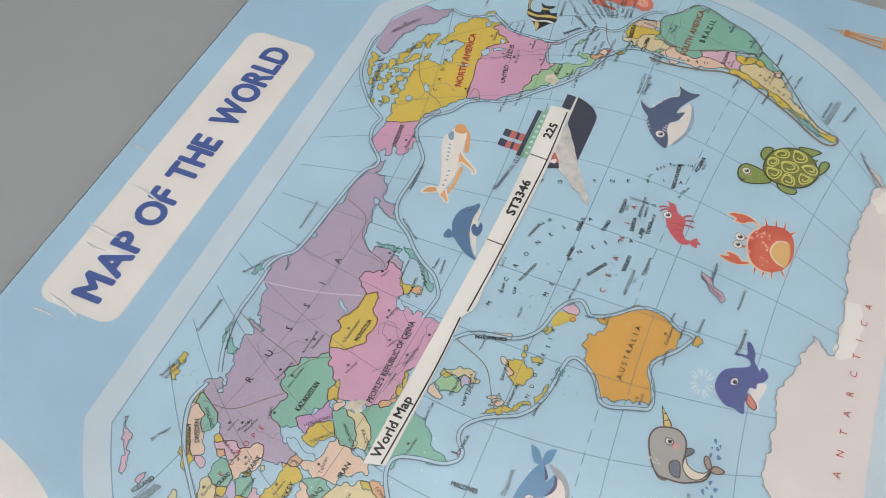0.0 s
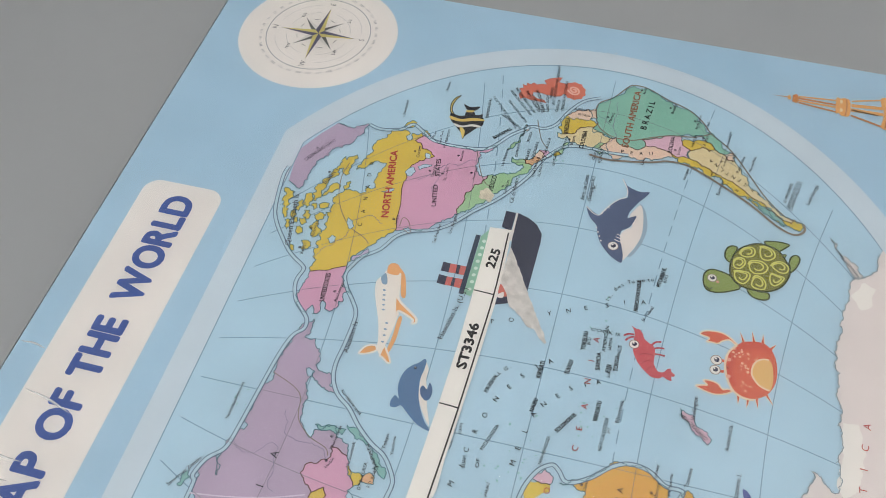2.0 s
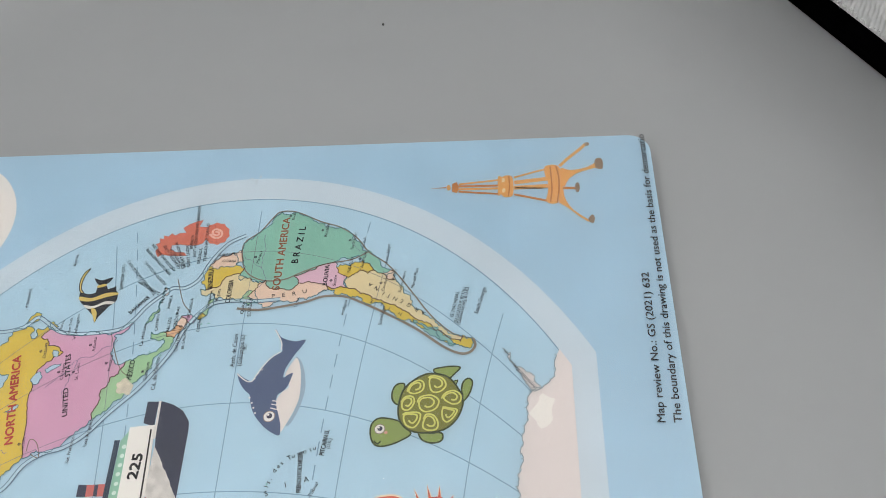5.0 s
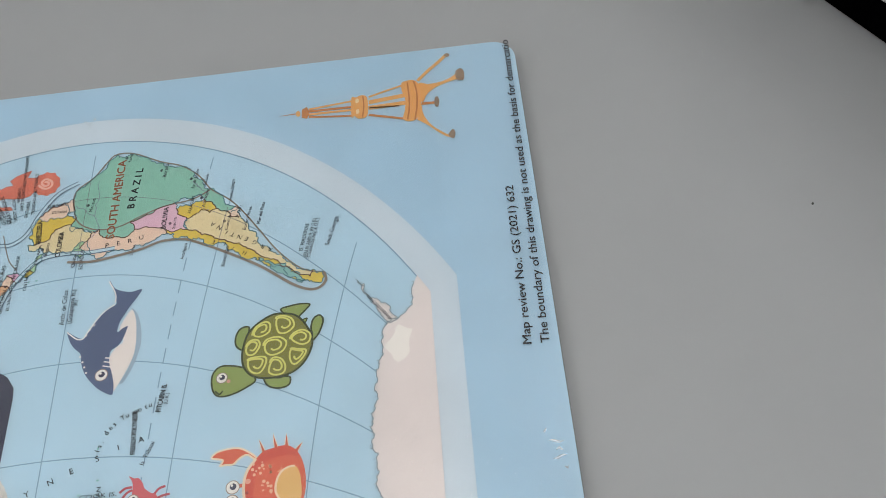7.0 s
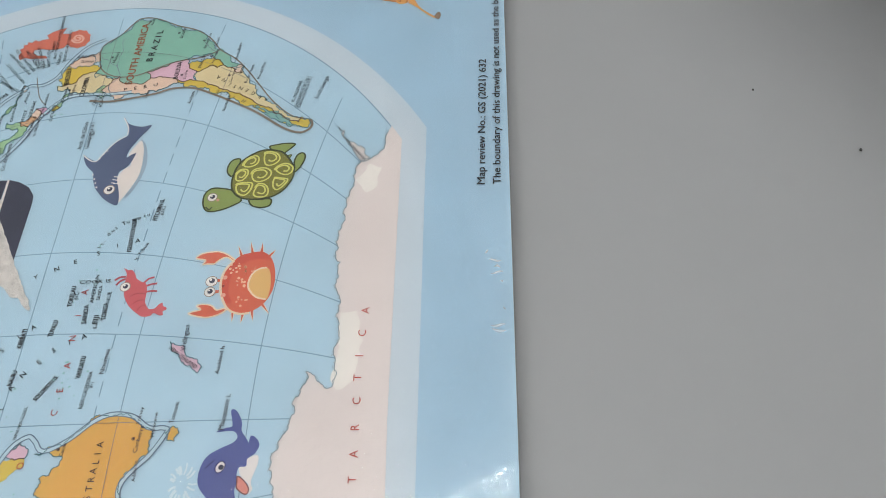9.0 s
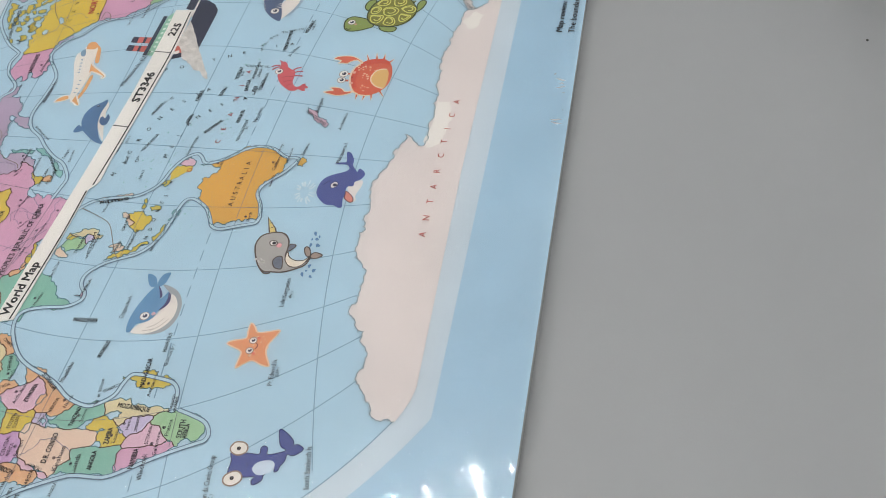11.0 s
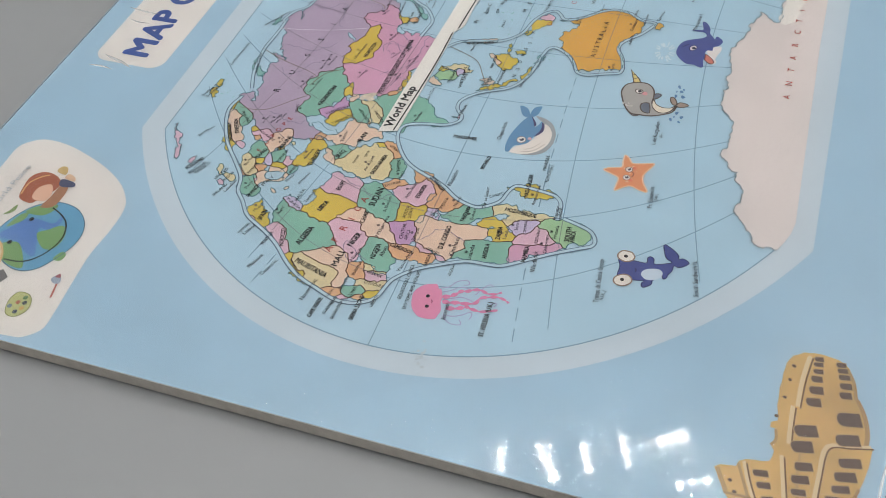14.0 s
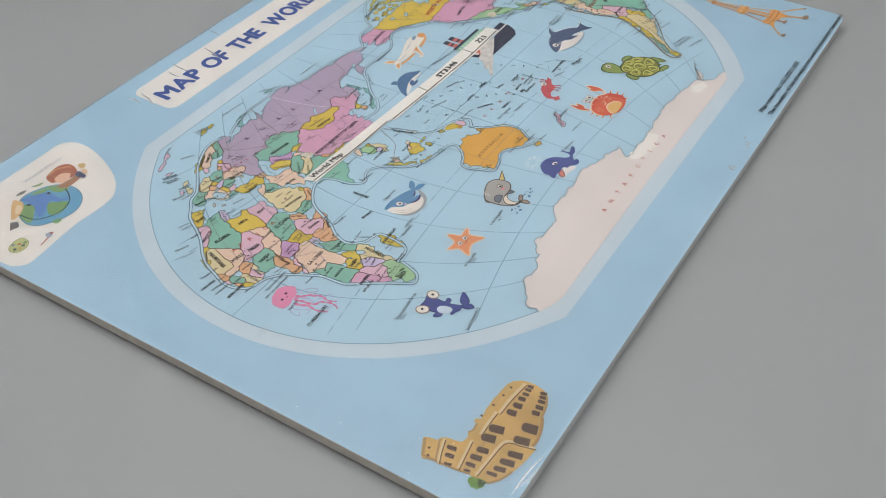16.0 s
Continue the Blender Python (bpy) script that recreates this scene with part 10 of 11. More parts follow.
stroke("shade", [(10.2, 27.6), (12.4, 28.8), (14.7, 30)], ink(178, 144, 88), 0.8, 0.112, colosseum)
stroke("shade", [(10, 23.4), (12.8, 24.6), (16.8, 26.3)], ink(178, 144, 88), 0.6, 0.112, colosseum)
stroke("shade", [(12.1, 14.5), (15.3, 15), (18.7, 15.3), (23.9, 15.2)], ink(182, 148, 92), 0.5, 0.112, colosseum)
stroke("shade", [(27.3, 3.6), (30.5, 3.3), (34.7, 4.2), (38.2, 5.9)], ink(176, 140, 86), 0.9, 0.112, colosseum)
stroke("shade", [(11.2, 12.1), (11.4, 9.2), (12.1, 7.3), (14.7, 5.3), (18.3, 3.9)], ink(170, 134, 82), 0.6, 0.112, colosseum)
stroke("shade", [(9.8, 28), (10.1, 23.5), (10.6, 17.7), (11.5, 13.2)], ink(170, 134, 82), 0.5, 0.112, colosseum)
stroke("shade", [(22.7, 20.9), (24.1, 20.1), (26.5, 20.4)], ink(178, 144, 88), 0.6, 0.112, colosseum)
stroke("shade", [(45.2, 8.5), (42.2, 6.9), (38.1, 6.1)], ink(178, 144, 88), 0.7, 0.112, colosseum)
BUSH = vary(base_material("printed_bush", srgb(120, 156, 74, INK_GAIN), 0.55, 0, 0.3), srgb(110, 146, 70, INK_GAIN), 0.4, 500)
shape("bush", jag([(9.8, 12.7), (11.1, 12.3), (11.8, 10.6), (11.9, 8.3), (10.4, 8), (8.5, 9.1), (8.4, 11.1)], 0.35, 0.4, 6), BUSH, 0.135, colosseum)
shape("bush_shade", jag([(11.5, 10.8), (11.7, 9.4), (11.8, 8.2), (10.4, 8.1), (9.1, 9), (10.1, 10)], 0.35, 0.4, 7), ink(72, 92, 48), 0.14, colosseum)
peace = shape("corner_panel", smooth_loop([(1.2, 199), (2.5, 210), (10, 221.5), (24, 226.8), (48.5, 226.8), (56.6, 226.8), (60.3, 223.6), (61.6, 219.4), (60.9, 211.8), (57.1, 200.1), (52.7, 191.9), (48.4, 187.3), (44.1, 185), (37.1, 184.6), (28.7, 185.2), (20.8, 184.6), (10.1, 183.5), (5.5, 183.5), (2.5, 186.3), (1.6, 189.1)]), WHITE, 0.03, puzzle, "white corner panel with a painted globe")
shape("globe", smooth_loop([(25.4, 211.9), (29.5, 213.2), (34.3, 211.7), (39, 208.6), (41.6, 203.3), (41.1, 197.6), (38.2, 193.3), (34, 191), (29.5, 191), (25, 192.8), (20.6, 195.8), (18.9, 200.4), (20.6, 206.1)]), ink(100, 166, 200), 0.1, peace, outline=ink(78, 110, 130), width=0.22)
shape("globe_sea", smooth_loop([(26.6, 212.7), (30.7, 210.5), (34.5, 207.9), (35, 205), (34.8, 200.3), (37.6, 199.7), (39, 200.1), (35.6, 198.5), (32.7, 200), (32.3, 202.9), (29, 201.3), (24.1, 198.8), (24.3, 201.5), (26.8, 205.8), (26.8, 210.3)]), ink(92, 138, 200), 0.105, peace)
shape("globe_land", smooth_loop([(30.6, 202.5), (32.5, 200.5), (34.8, 197.7), (33.4, 195.5), (30.1, 194.7), (27.1, 195.7), (27.1, 198.8)]), ink(126, 168, 104), 0.11, peace)
shape("globe_land", smooth_loop([(36.5, 209.9), (39.2, 207.5), (40.8, 203), (38.6, 202.9), (36.5, 204.6), (36, 207.6)]), ink(126, 168, 104), 0.11, peace)
shape("globe_land", smooth_loop([(24.8, 209.9), (26.8, 205.8), (24, 202.2), (19.9, 199.5), (19.8, 203.4), (21.8, 207.8)]), ink(126, 168, 104), 0.11, peace)
shape("globe_land", smooth_loop([(30.7, 211.9), (34.7, 210.8), (36.3, 209), (33.9, 208.6), (31.3, 210.6)]), ink(126, 168, 104), 0.11, peace)
shape("globe_land", smooth_loop([(24.6, 193.6), (27.2, 192.5), (26.5, 191), (24.5, 191.4)]), ink(126, 168, 104), 0.11, peace)
stroke("globe_ring", [(39.5, 203.7), (38, 200.1), (35.7, 197.1), (31.9, 195.3), (27.8, 195.6), (23.7, 197.8), (21.5, 201.1), (21, 205.8)], ink(40, 50, 46), 0.4, 0.12, peace)
dot(peace, 34.5, 206.8, 0.65, ink(36, 40, 44), 0.13)
dot(peace, 26.2, 207.7, 0.65, ink(36, 40, 44), 0.13)
shape("painted_figure", smooth_loop([(40.1, 214.6), (43.4, 215.9), (47.7, 216.2), (50.3, 213.5), (49.9, 209.5), (47.9, 206.7), (45.5, 206.7), (42.5, 208.2), (40.1, 209.7), (39.2, 210.9)]), ink(176, 104, 76), 0.12, peace)
shape("painted_figure", smooth_loop([(41, 211.2), (44.7, 211.8), (46.7, 209), (43.8, 206.9), (40.9, 207.4)]), ink(222, 184, 158), 0.125, peace)
shape("painted_figure", smooth_loop([(38.8, 207.1), (42.3, 206.6), (47.5, 206.1), (46.9, 203.9), (42.9, 203.3), (39.7, 204)]), ink(172, 124, 92), 0.13, peace)
shape("painted_figure", smooth_loop([(47.6, 207.2), (49.3, 207.1), (48.9, 203.2), (47.5, 202.6), (46.7, 205.7)]), ink(84, 92, 124), 0.135, peace)
shape("painted_figure", smooth_loop([(49.8, 206.8), (51.4, 206.4), (50.7, 204.2), (49.3, 203.6)]), ink(222, 188, 156), 0.12, peace)
shape("painted_figure", smooth_loop([(51.5, 210.4), (53.4, 209.9), (53.3, 208.1), (50.9, 207.3)]), ink(196, 170, 110), 0.125, peace)
shape("painted_figure", smooth_loop([(24.3, 214.2), (25.9, 212.8), (25.7, 209.9), (22.4, 206.8), (18.6, 205.8), (17.9, 207.2)]), ink(212, 176, 116), 0.12, peace)
shape("painted_figure", smooth_loop([(23.3, 211), (24.6, 209.7), (22.6, 207.5), (20.2, 207.5)]), ink(224, 200, 170), 0.13, peace)
stroke("hair_band", [(41.5, 215), (45.4, 215.3), (48.3, 213.4), (49.6, 211.4)], ink(222, 176, 110), 0.45, 0.128, peace)
shape("box", [(16.4, 205.5), (18.1, 203.7), (16.4, 201.3), (13.5, 202.3)], ink(116, 114, 116), 0.1, peace, outline=ink(80, 78, 80), width=0.2)
shape("leaf", smooth_loop([(33.9, 215.3), (35.6, 214.4), (37.9, 213.6), (36, 212.9), (34.5, 214)]), ink(132, 156, 100), 0.11, peace)
shape("bird", smooth_loop([(27.2, 215.8), (29.6, 216.2), (31.4, 215), (29.1, 214.6)]), ink(120, 116, 112), 0.11, peace)
shape("palette", smooth_loop([(7.1, 195.2), (10.6, 196.5), (13.2, 195.5), (13.2, 192.5), (11.3, 190.7), (8.6, 190.5), (6.5, 192.5)]), ink(186, 190, 126), 0.1, peace, outline=ink(140, 146, 90), width=0.2)
dot(peace, 10.5, 193.9, 0.6, ink(186, 120, 92), 0.12)
dot(peace, 12.2, 192.9, 0.6, ink(104, 140, 92), 0.12)
dot(peace, 10.8, 192.2, 0.6, ink(88, 96, 100), 0.12)
dot(peace, 7.9, 193, 0.6, ink(88, 98, 114), 0.12)
dot(peace, 9.2, 192, 0.6, ink(206, 168, 96), 0.12)
dot(peace, 9, 195.3, 0.6, ink(120, 140, 160), 0.12)
stroke("brush_handle", [(13.9, 187), (16.5, 187.6), (18.5, 188.1)], ink(182, 104, 92), 0.5, 0.11, peace)
shape("brush_tip", smooth_loop([(18.9, 190.2), (20.5, 189.3), (20.4, 188.4), (18.6, 187.4), (17.9, 188.7)]), ink(150, 164, 182), 0.115, peace)
shape("brush_hair", smooth_loop([(19.8, 189.6), (21, 188.9), (19.9, 188.2)]), ink(160, 90, 96), 0.12, peace)
words(peace, "World Peace", (31.1, 219.6), (53.8, 219.3), 2.2, ink(176, 184, 192))


# each printed picture hangs on its largest shape
for holder in EMBLEMS:
    kids = list(holder.children)
    main = max(kids, key=lambda o: o.dimensions.x * o.dimensions.y)
    nm, lab = holder.name, holder["label"]
    for k in kids:
        k.parent = puzzle if k is main else main
    bpy.data.objects.remove(holder)
    main.name, main["label"] = nm, lab

# ---- title, written letter by letter ----
def bold_letters(parent, body, x0, x1, y, height, color, z, weight, gap=0.11, name="letter"):
    """Heavy rounded letters spread from x0 to x1, each a mesh of its own."""
    made, pen = [], 0.0
    for ch in body:
        if ch == " ":
            pen += 0.30
            continue
        cu = bpy.data.curves.new(name, "FONT")
        cu.body, cu.align_x, cu.align_y = ch, "LEFT", "BOTTOM_BASELINE"
        cu.size, cu.resolution_u = 1.0, 4
        tmp = bpy.data.objects.new(name, cu)
        me = bpy.data.meshes.new_from_object(tmp)
        bpy.data.objects.remove(tmp)
        bpy.data.curves.remove(cu)
        xs = [v.co.x for v in me.vertices]
        me.transform(Matrix.Translation((pen - min(xs), 0, 0)))
        pen += max(xs) - min(xs) + gap
        made.append(me)
    pen -= gap
    sx, sy = (x1 - x0 - 2 * weight) / pen, (height - 2 * weight) / 0.69
    for me in made:
        me.transform(Matrix.Translation(((x0 + weight) * MM, (y - height / 2 + weight) * MM, BT + z * MM)) @ Matrix.Diagonal((sx * MM, sy * MM, 1, 1)))
        heavy(me, weight * MM)
        me.materials.clear()
        me.materials.append(color)
        new(name, me).parent = parent


for word, xa, xb in (("MAP", 100.5, 123.4), ("OF", 126.8, 140.2), ("THE", 143.9, 162.0), ("WORLD", 167.1, 203.2)):
    bold_letters(title, word, xa, xb, 216.3, 8.7, TITLE, 0.065, 0.45)

# ---- notice along the lower edge ----
notice = new("printed_notice")
notice.parent = puzzle
notice["label"] = "two lines of small black print along the edge"
words(notice, "Map review No.: GS (2021) 632", (211.3, 6.9), (252.6, 6.7), 2.3, INKBLACK, 0.035)
words(notice, "The boundary of this drawing is not used as the basis for demarcatio", (211.3, 3.2), (299.3, 3.4), 2.3, INKBLACK, 0.035)

# ---- compass rose ----
CX, CY = 275.9, 203.1
compass = shape("compass_panel", ellipse(275.5, 203.0, 24.3, 25.1, 0, 64), WHITE, 0.03, puzzle, "white disc with a printed compass rose")
GREY1, GREY2 = ink(160, 160, 162), ink(184, 182, 182)
bm = bmesh.new()
ribbon(bm, ellipse(CX, CY, 16.4, 16.4, 0, 72), 0.32, 0.05, True)
part("ring", bm, ink(156, 160, 164), compass)
for r in (13.6, 10.0):                          # broken fine rings
    for q in range(4):
        bm = bmesh.new()
        ribbon(bm, [(CX + r * math.cos(radians(90 * q + 14 + 62 * i / 14)), CY + r * math.sin(radians(90 * q + 14 + 62 * i / 14))) for i in range(15)], 0.15, 0.05)
        part("fine_ring", bm, GREY2, compass)
for i in range(36):                             # degree figures too small to read
    a = radians(i * 10)
    t = Vector((-math.sin(a), math.cos(a)))
    c = Vector((CX + 18.2 * math.cos(a), CY + 18.2 * math.sin(a)))
    bm = bmesh.new()
    for k in ((-0.62, 0, 0.62) if i > 9 else (-0.31, 0.31)):
        p = c + t * k
        ribbon(bm, [(p.x - t.x * 0.17, p.y - t.y * 0.17), (p.x + t.x * 0.17, p.y + t.y * 0.17)], 0.85, 0.05)
    part("figure", bm, GREY2 if i % 3 else GREY1, compass)
for i in range(8):
    a = radians(45 * i)
    long = 12.3 if i % 2 == 0 else 9.0
    major = i % 2 == 0
    for side, col in ((1, ink(92, 90, 116) if major else ink(96, 98, 98)), (-1, ink(202, 190, 104) if major else ink(206, 204, 200))):
        b = a + side * radians(45)
        bm = bmesh.new()
        flat(bm, [(CX, CY), (CX + long * math.cos(a), CY + long * math.sin(a)), (CX + 2.0 * math.cos(b), CY + 2.0 * math.sin(b))], 0.06 + 0.008 * major)
        part("point", bm, col, compass)
    k = a + radians(22.5)
    bm = bmesh.new()
    ribbon(bm, [(CX + 6.8 * math.cos(k - 0.12), CY + 6.8 * math.sin(k - 0.12)), (CX + 6.8 * math.cos(k + 0.12), CY + 6.8 * math.sin(k + 0.12))], 0.22, 0.055)
    part("tick", bm, ink(120, 120, 122), compass)
for ch, dx, dy, s_ in (("N", 0, 14.3, 1.7), ("E", 14.2, 0, 1.7), ("S", 0, -14.3, 1.7), ("W", -14.2, 0, 1.7), ("ne", 7.4, 7.6, 1.6), ("se", 7.6, -7.6, 1.6), ("sw", -7.4, -7.6, 1.6), ("nw", -7.6, 7.6, 1.6)):
    text(ch, CX + dx, CY + dy, s_, 0, ink(104, 104, 108), 0.06, compass, "letter")

# ---- adhesive price label, torn at its end ----
PAPER = vary(base_material("label_paper", srgb(224, 221, 216, INK_GAIN), 0.6, 0, 0.3), srgb(224, 221, 216, INK_GAIN), 0.03, 80)
outline = [(87.2, 132.2), (106, 131.7), (125, 131.1), (138.5, 130.6), (158, 130.1), (174, 129.9), (191, 130.3), (203, 130.7), (212.3, 131.2)]
outline += [(212.7, 125.2), (202, 124.4), (188.5, 123.9), (173.1, 124.0), (158, 124.4), (144.1, 124.8), (137, 124.6), (135.2, 124.9), (132.8, 126.6), (126.2, 126.4), (108, 126.6), (88.6, 127.2)]
bm = bmesh.new()
n = len(outline)
top = [bm.verts.new((x * MM, y * MM, BT + 0.36 * MM)) for x, y in outline]
low = [bm.verts.new((x * MM, y * MM, BT + 0.24 * MM)) for x, y in outline]
for i in range(n):
    bm.faces.new((low[i], top[i], top[(i + 1) % n], low[(i + 1) % n]))
bmesh.ops.recalc_face_normals(bm, faces=bm.faces)
flat(bm, outline, 0.36)
label = part("price_label", bm, PAPER, puzzle, "long white paper label stuck across the map")
for pts, w in (([(88.6, 128.3), (105, 127.4), (118.2, 126.9), (132.3, 127.0)], 0.4), ([(134.5, 126.0), (154, 125.3), (173.2, 125.0), (192, 124.9), (211.6, 125.9)], 0.4), ([(158.1, 130.0), (157.8, 125.2)], 0.35), ([(191.5, 130.2), (191.2, 124.8)], 0.35)):
    stroke("rule", pts, ink(40, 38, 40), w, 0.375, label)


def on_label(body, start, end, height, weight):
    ob = words(label, body, start, end, height, ink(30, 30, 32))
    heavy(ob.data, weight * MM)
    ob.name = "label_text"
    ob.location.z = 0.165 * MM


on_label("World Map", (89.6, 130.4), (106.6, 129.7), 2.9, 0.1)
on_label("ST3346", (168.4, 127.5), (181.6, 127.4), 3.0, 0.12)
on_label("225", (199.1, 128.0), (205.6, 127.7), 3.0, 0.12)
torn = jag([(207.3, 124.3), (199.9, 119.9), (194.5, 116.9), (190.3, 114.5), (186, 112), (183.4, 110.3), (180.4, 108.8), (179.9, 109.1), (181.7, 111.3), (183.5, 112.6), (183.9, 114.7), (185.8, 116.3), (187.7, 118.4), (188.7, 120.2), (191.3, 121.4), (194.6, 123.5), (195.6, 124.6), (200.5, 124.3)], 0.15, 0.8, 5)
tear_c = srgb(204, 200, 196, INK_GAIN)
shape("torn_backing", torn, vary(base_material("torn_paper", tear_c, 0.85, 0, 0.2), tear_c, 0.28, 420, bump=0.6, bump_scale=1800), 0.262, puzzle, "grey rough backing where the label tore")
scuff_c = srgb(206, 198, 182, INK_GAIN)
SCUFF = vary(base_material("scuffed_print", scuff_c, 0.8, 0, 0.2), scuff_c, 0.2, 500)
shape("scuff", jag([(225.6, 135.2), (224.4, 137.0), (221.6, 136.5), (220.9, 133.2), (223.5, 132.7)], 0.3, 0.7, 8), SCUFF, 0.262, puzzle, "worn pale patch")
shape("scuff", jag([(99, 142.5), (100.4, 141.9), (101.8, 139.6), (102, 138), (100.3, 138.9), (99, 138), (98.1, 138.8), (98.6, 140.8), (98.1, 141.7)], 0.2, 0.5, 11), SCUFF, 0.262, puzzle, "worn pale patch")
ANT2 = ink(226, 222, 216)
shape("ice_patch", jag([(176.5, 37.2), (176.8, 33.6), (170.4, 31.9), (160, 33.2), (157.6, 36.4), (160, 38.0), (167, 37.0)], 0.4, 1.0, 3), ANT2, 0.165, antarctica, "whiter ice shelf")
shape("ice_patch", jag([(218.5, 33.4), (217.2, 30.6), (211, 31.8), (209.5, 34.0), (213.5, 36.8)], 0.4, 1.0, 4), ANT2, 0.165, antarctica, "whiter ice shelf")
STAIN = ink(184, 195, 202)
rng = random.Random(5)
for sx, sy, n_, spread in ((22.0, 95.5, 26, 3.4), (286, 111.5, 9, 2.2)):
    bm = bmesh.new()
    for k in range(n_):
        r = rng.uniform(0.1, 0.34)
        flat(bm, ellipse(sx + rng.gauss(0, spread * 0.5), sy + rng.gauss(0, 0.7), r, r * 1.5, rng.uniform(0, 180), 8), 0.066 + 0.0012 * k)
    part("stain", bm, STAIN, puzzle, "faint grey smudge")

# ---- rivers and islets on the map ----
rng = random.Random(9)
for cx, cy, sx, sy, num in ((139, 112, 13, 8, 16), (150, 106, 12, 6, 12), (165, 97, 12, 8, 14), (186, 96, 9, 6, 8), (206, 172, 8, 9, 26), (126, 96, 10, 6, 14), (231, 128, 6, 4, 8), (242, 118, 6, 3, 8), (93, 182, 6, 4, 10), (146, 176, 6, 4, 8), (250, 62, 4, 3, 5)):
    for _ in range(num):
        x, y = cx + rng.gauss(0, sx * 0.5), cy + rng.gauss(0, sy * 0.5)
        r = rng.uniform(0.1, 0.26)
        bm = bmesh.new()
        flat(bm, jag(ellipse(x, y, r * rng.uniform(1, 1.9), r, rng.uniform(0, 180), 9), 0.1, 0.3, int(x * 10)), 0.072)
        part("islet", bm, TEAL, ocean)

# ---- clear film ----
film = bpy.data.materials.new("clear_film")
film.use_nodes = True
nt = film.node_tree
nt.nodes.remove(nt.nodes["Principled BSDF"])
tr, mix, fr = nt.nodes.new("ShaderNodeBsdfTransparent"), nt.nodes.new("ShaderNodeMixShader"), nt.nodes.new("ShaderNodeFresnel")
g1, g2, gm = nt.nodes.new("ShaderNodeBsdfGlossy"), nt.nodes.new("ShaderNodeBsdfGlossy"), nt.nodes.new("ShaderNodeMixShader")
g1.inputs["Roughness"].default_value, g2.inputs["Roughness"].default_value = 0.034, 0.25
gm.inputs[0].default_value = 0.36
fr.inputs["IOR"].default_value = 1.7
tc = nt.nodes.new("ShaderNodeTexCoord")
n1, n2 = nt.nodes.new("ShaderNodeTexNoise"), nt.nodes.new("ShaderNodeTexNoise")
n1.inputs["Scale"].default_value, n1.inputs["Detail"].default_value = 900, 3
n2.inputs["Scale"].default_value, n2.inputs["Detail"].default_value = 110, 2
bp1, bp2 = nt.nodes.new("ShaderNodeBump"), nt.nodes.new("ShaderNodeBump")
bp1.inputs["Strength"].default_value, bp1.inputs["Distance"].default_value = 0.5, 0.000003
bp2.inputs["Strength"].default_value, bp2.inputs["Distance"].default_value = 0.6, 0.000005
for n_, b_ in ((n1, bp1), (n2, bp2)):
    nt.links.new(tc.outputs["Object"], n_.inputs["Vector"])
    nt.links.new(n_.outputs["Fac"], b_.inputs["Height"])
nt.links.new(bp2.outputs["Normal"], bp1.inputs["Normal"])
nt.links.new(bp1.outputs["Normal"], g1.inputs["Normal"])
bp3, n3 = nt.nodes.new("ShaderNodeBump"), nt.nodes.new("ShaderNodeTexNoise")
n3.inputs["Scale"].default_value, n3.inputs["Detail"].default_value = 700, 2
bp3.inputs["Strength"].default_value, bp3.inputs["Distance"].default_value = 0.8, 0.00016
nt.links.new(tc.outputs["Object"], n3.inputs["Vector"])
nt.links.new(n3.outputs["Fac"], bp3.inputs["Height"])
g3, gs = nt.nodes.new("ShaderNodeBsdfGlossy"), nt.nodes.new("ShaderNodeMixShader")
g3.inputs["Roughness"].default_value = 0.034      # glitter of the puckered film
gs.inputs[0].default_value = 0.42
nt.links.new(bp3.outputs["Normal"], g3.inputs["Normal"])
nt.links.new(g1.outputs[0], gm.inputs[1])
nt.links.new(g2.outputs[0], gm.inputs[2])
nt.links.new(fr.outputs[0], mix.inputs[0])
nt.links.new(tr.outputs[0], mix.inputs[1])
nt.links.new(gm.outputs[0], gs.inputs[1])
nt.links.new(g3.outputs[0], gs.inputs[2])
nt.links.new(gs.outputs[0], mix.inputs[2])
nt.links.new(mix.outputs[0], nt.nodes["Material Output"].inputs["Surface"])

creased = film.copy()                           # white mixed into the film for the lamp glints along its folds
nt = creased.node_tree
veil, glint_white = nt.nodes.new("ShaderNodeMixShader"), nt.nodes.new("ShaderNodeBsdfDiffuse")
glint_white.inputs["Color"].default_value = (0.97, 0.97, 0.97, 1)
veil.inputs[0].default_value = 0.3
out = nt.nodes["Material Output"]
nt.links.new(out.inputs["Surface"].links[0].from_socket, veil.inputs[1])
nt.links.new(glint_white.outputs[0], veil.inputs[2])
nt.links.new(veil.outputs[0], out.inputs["Surface"])

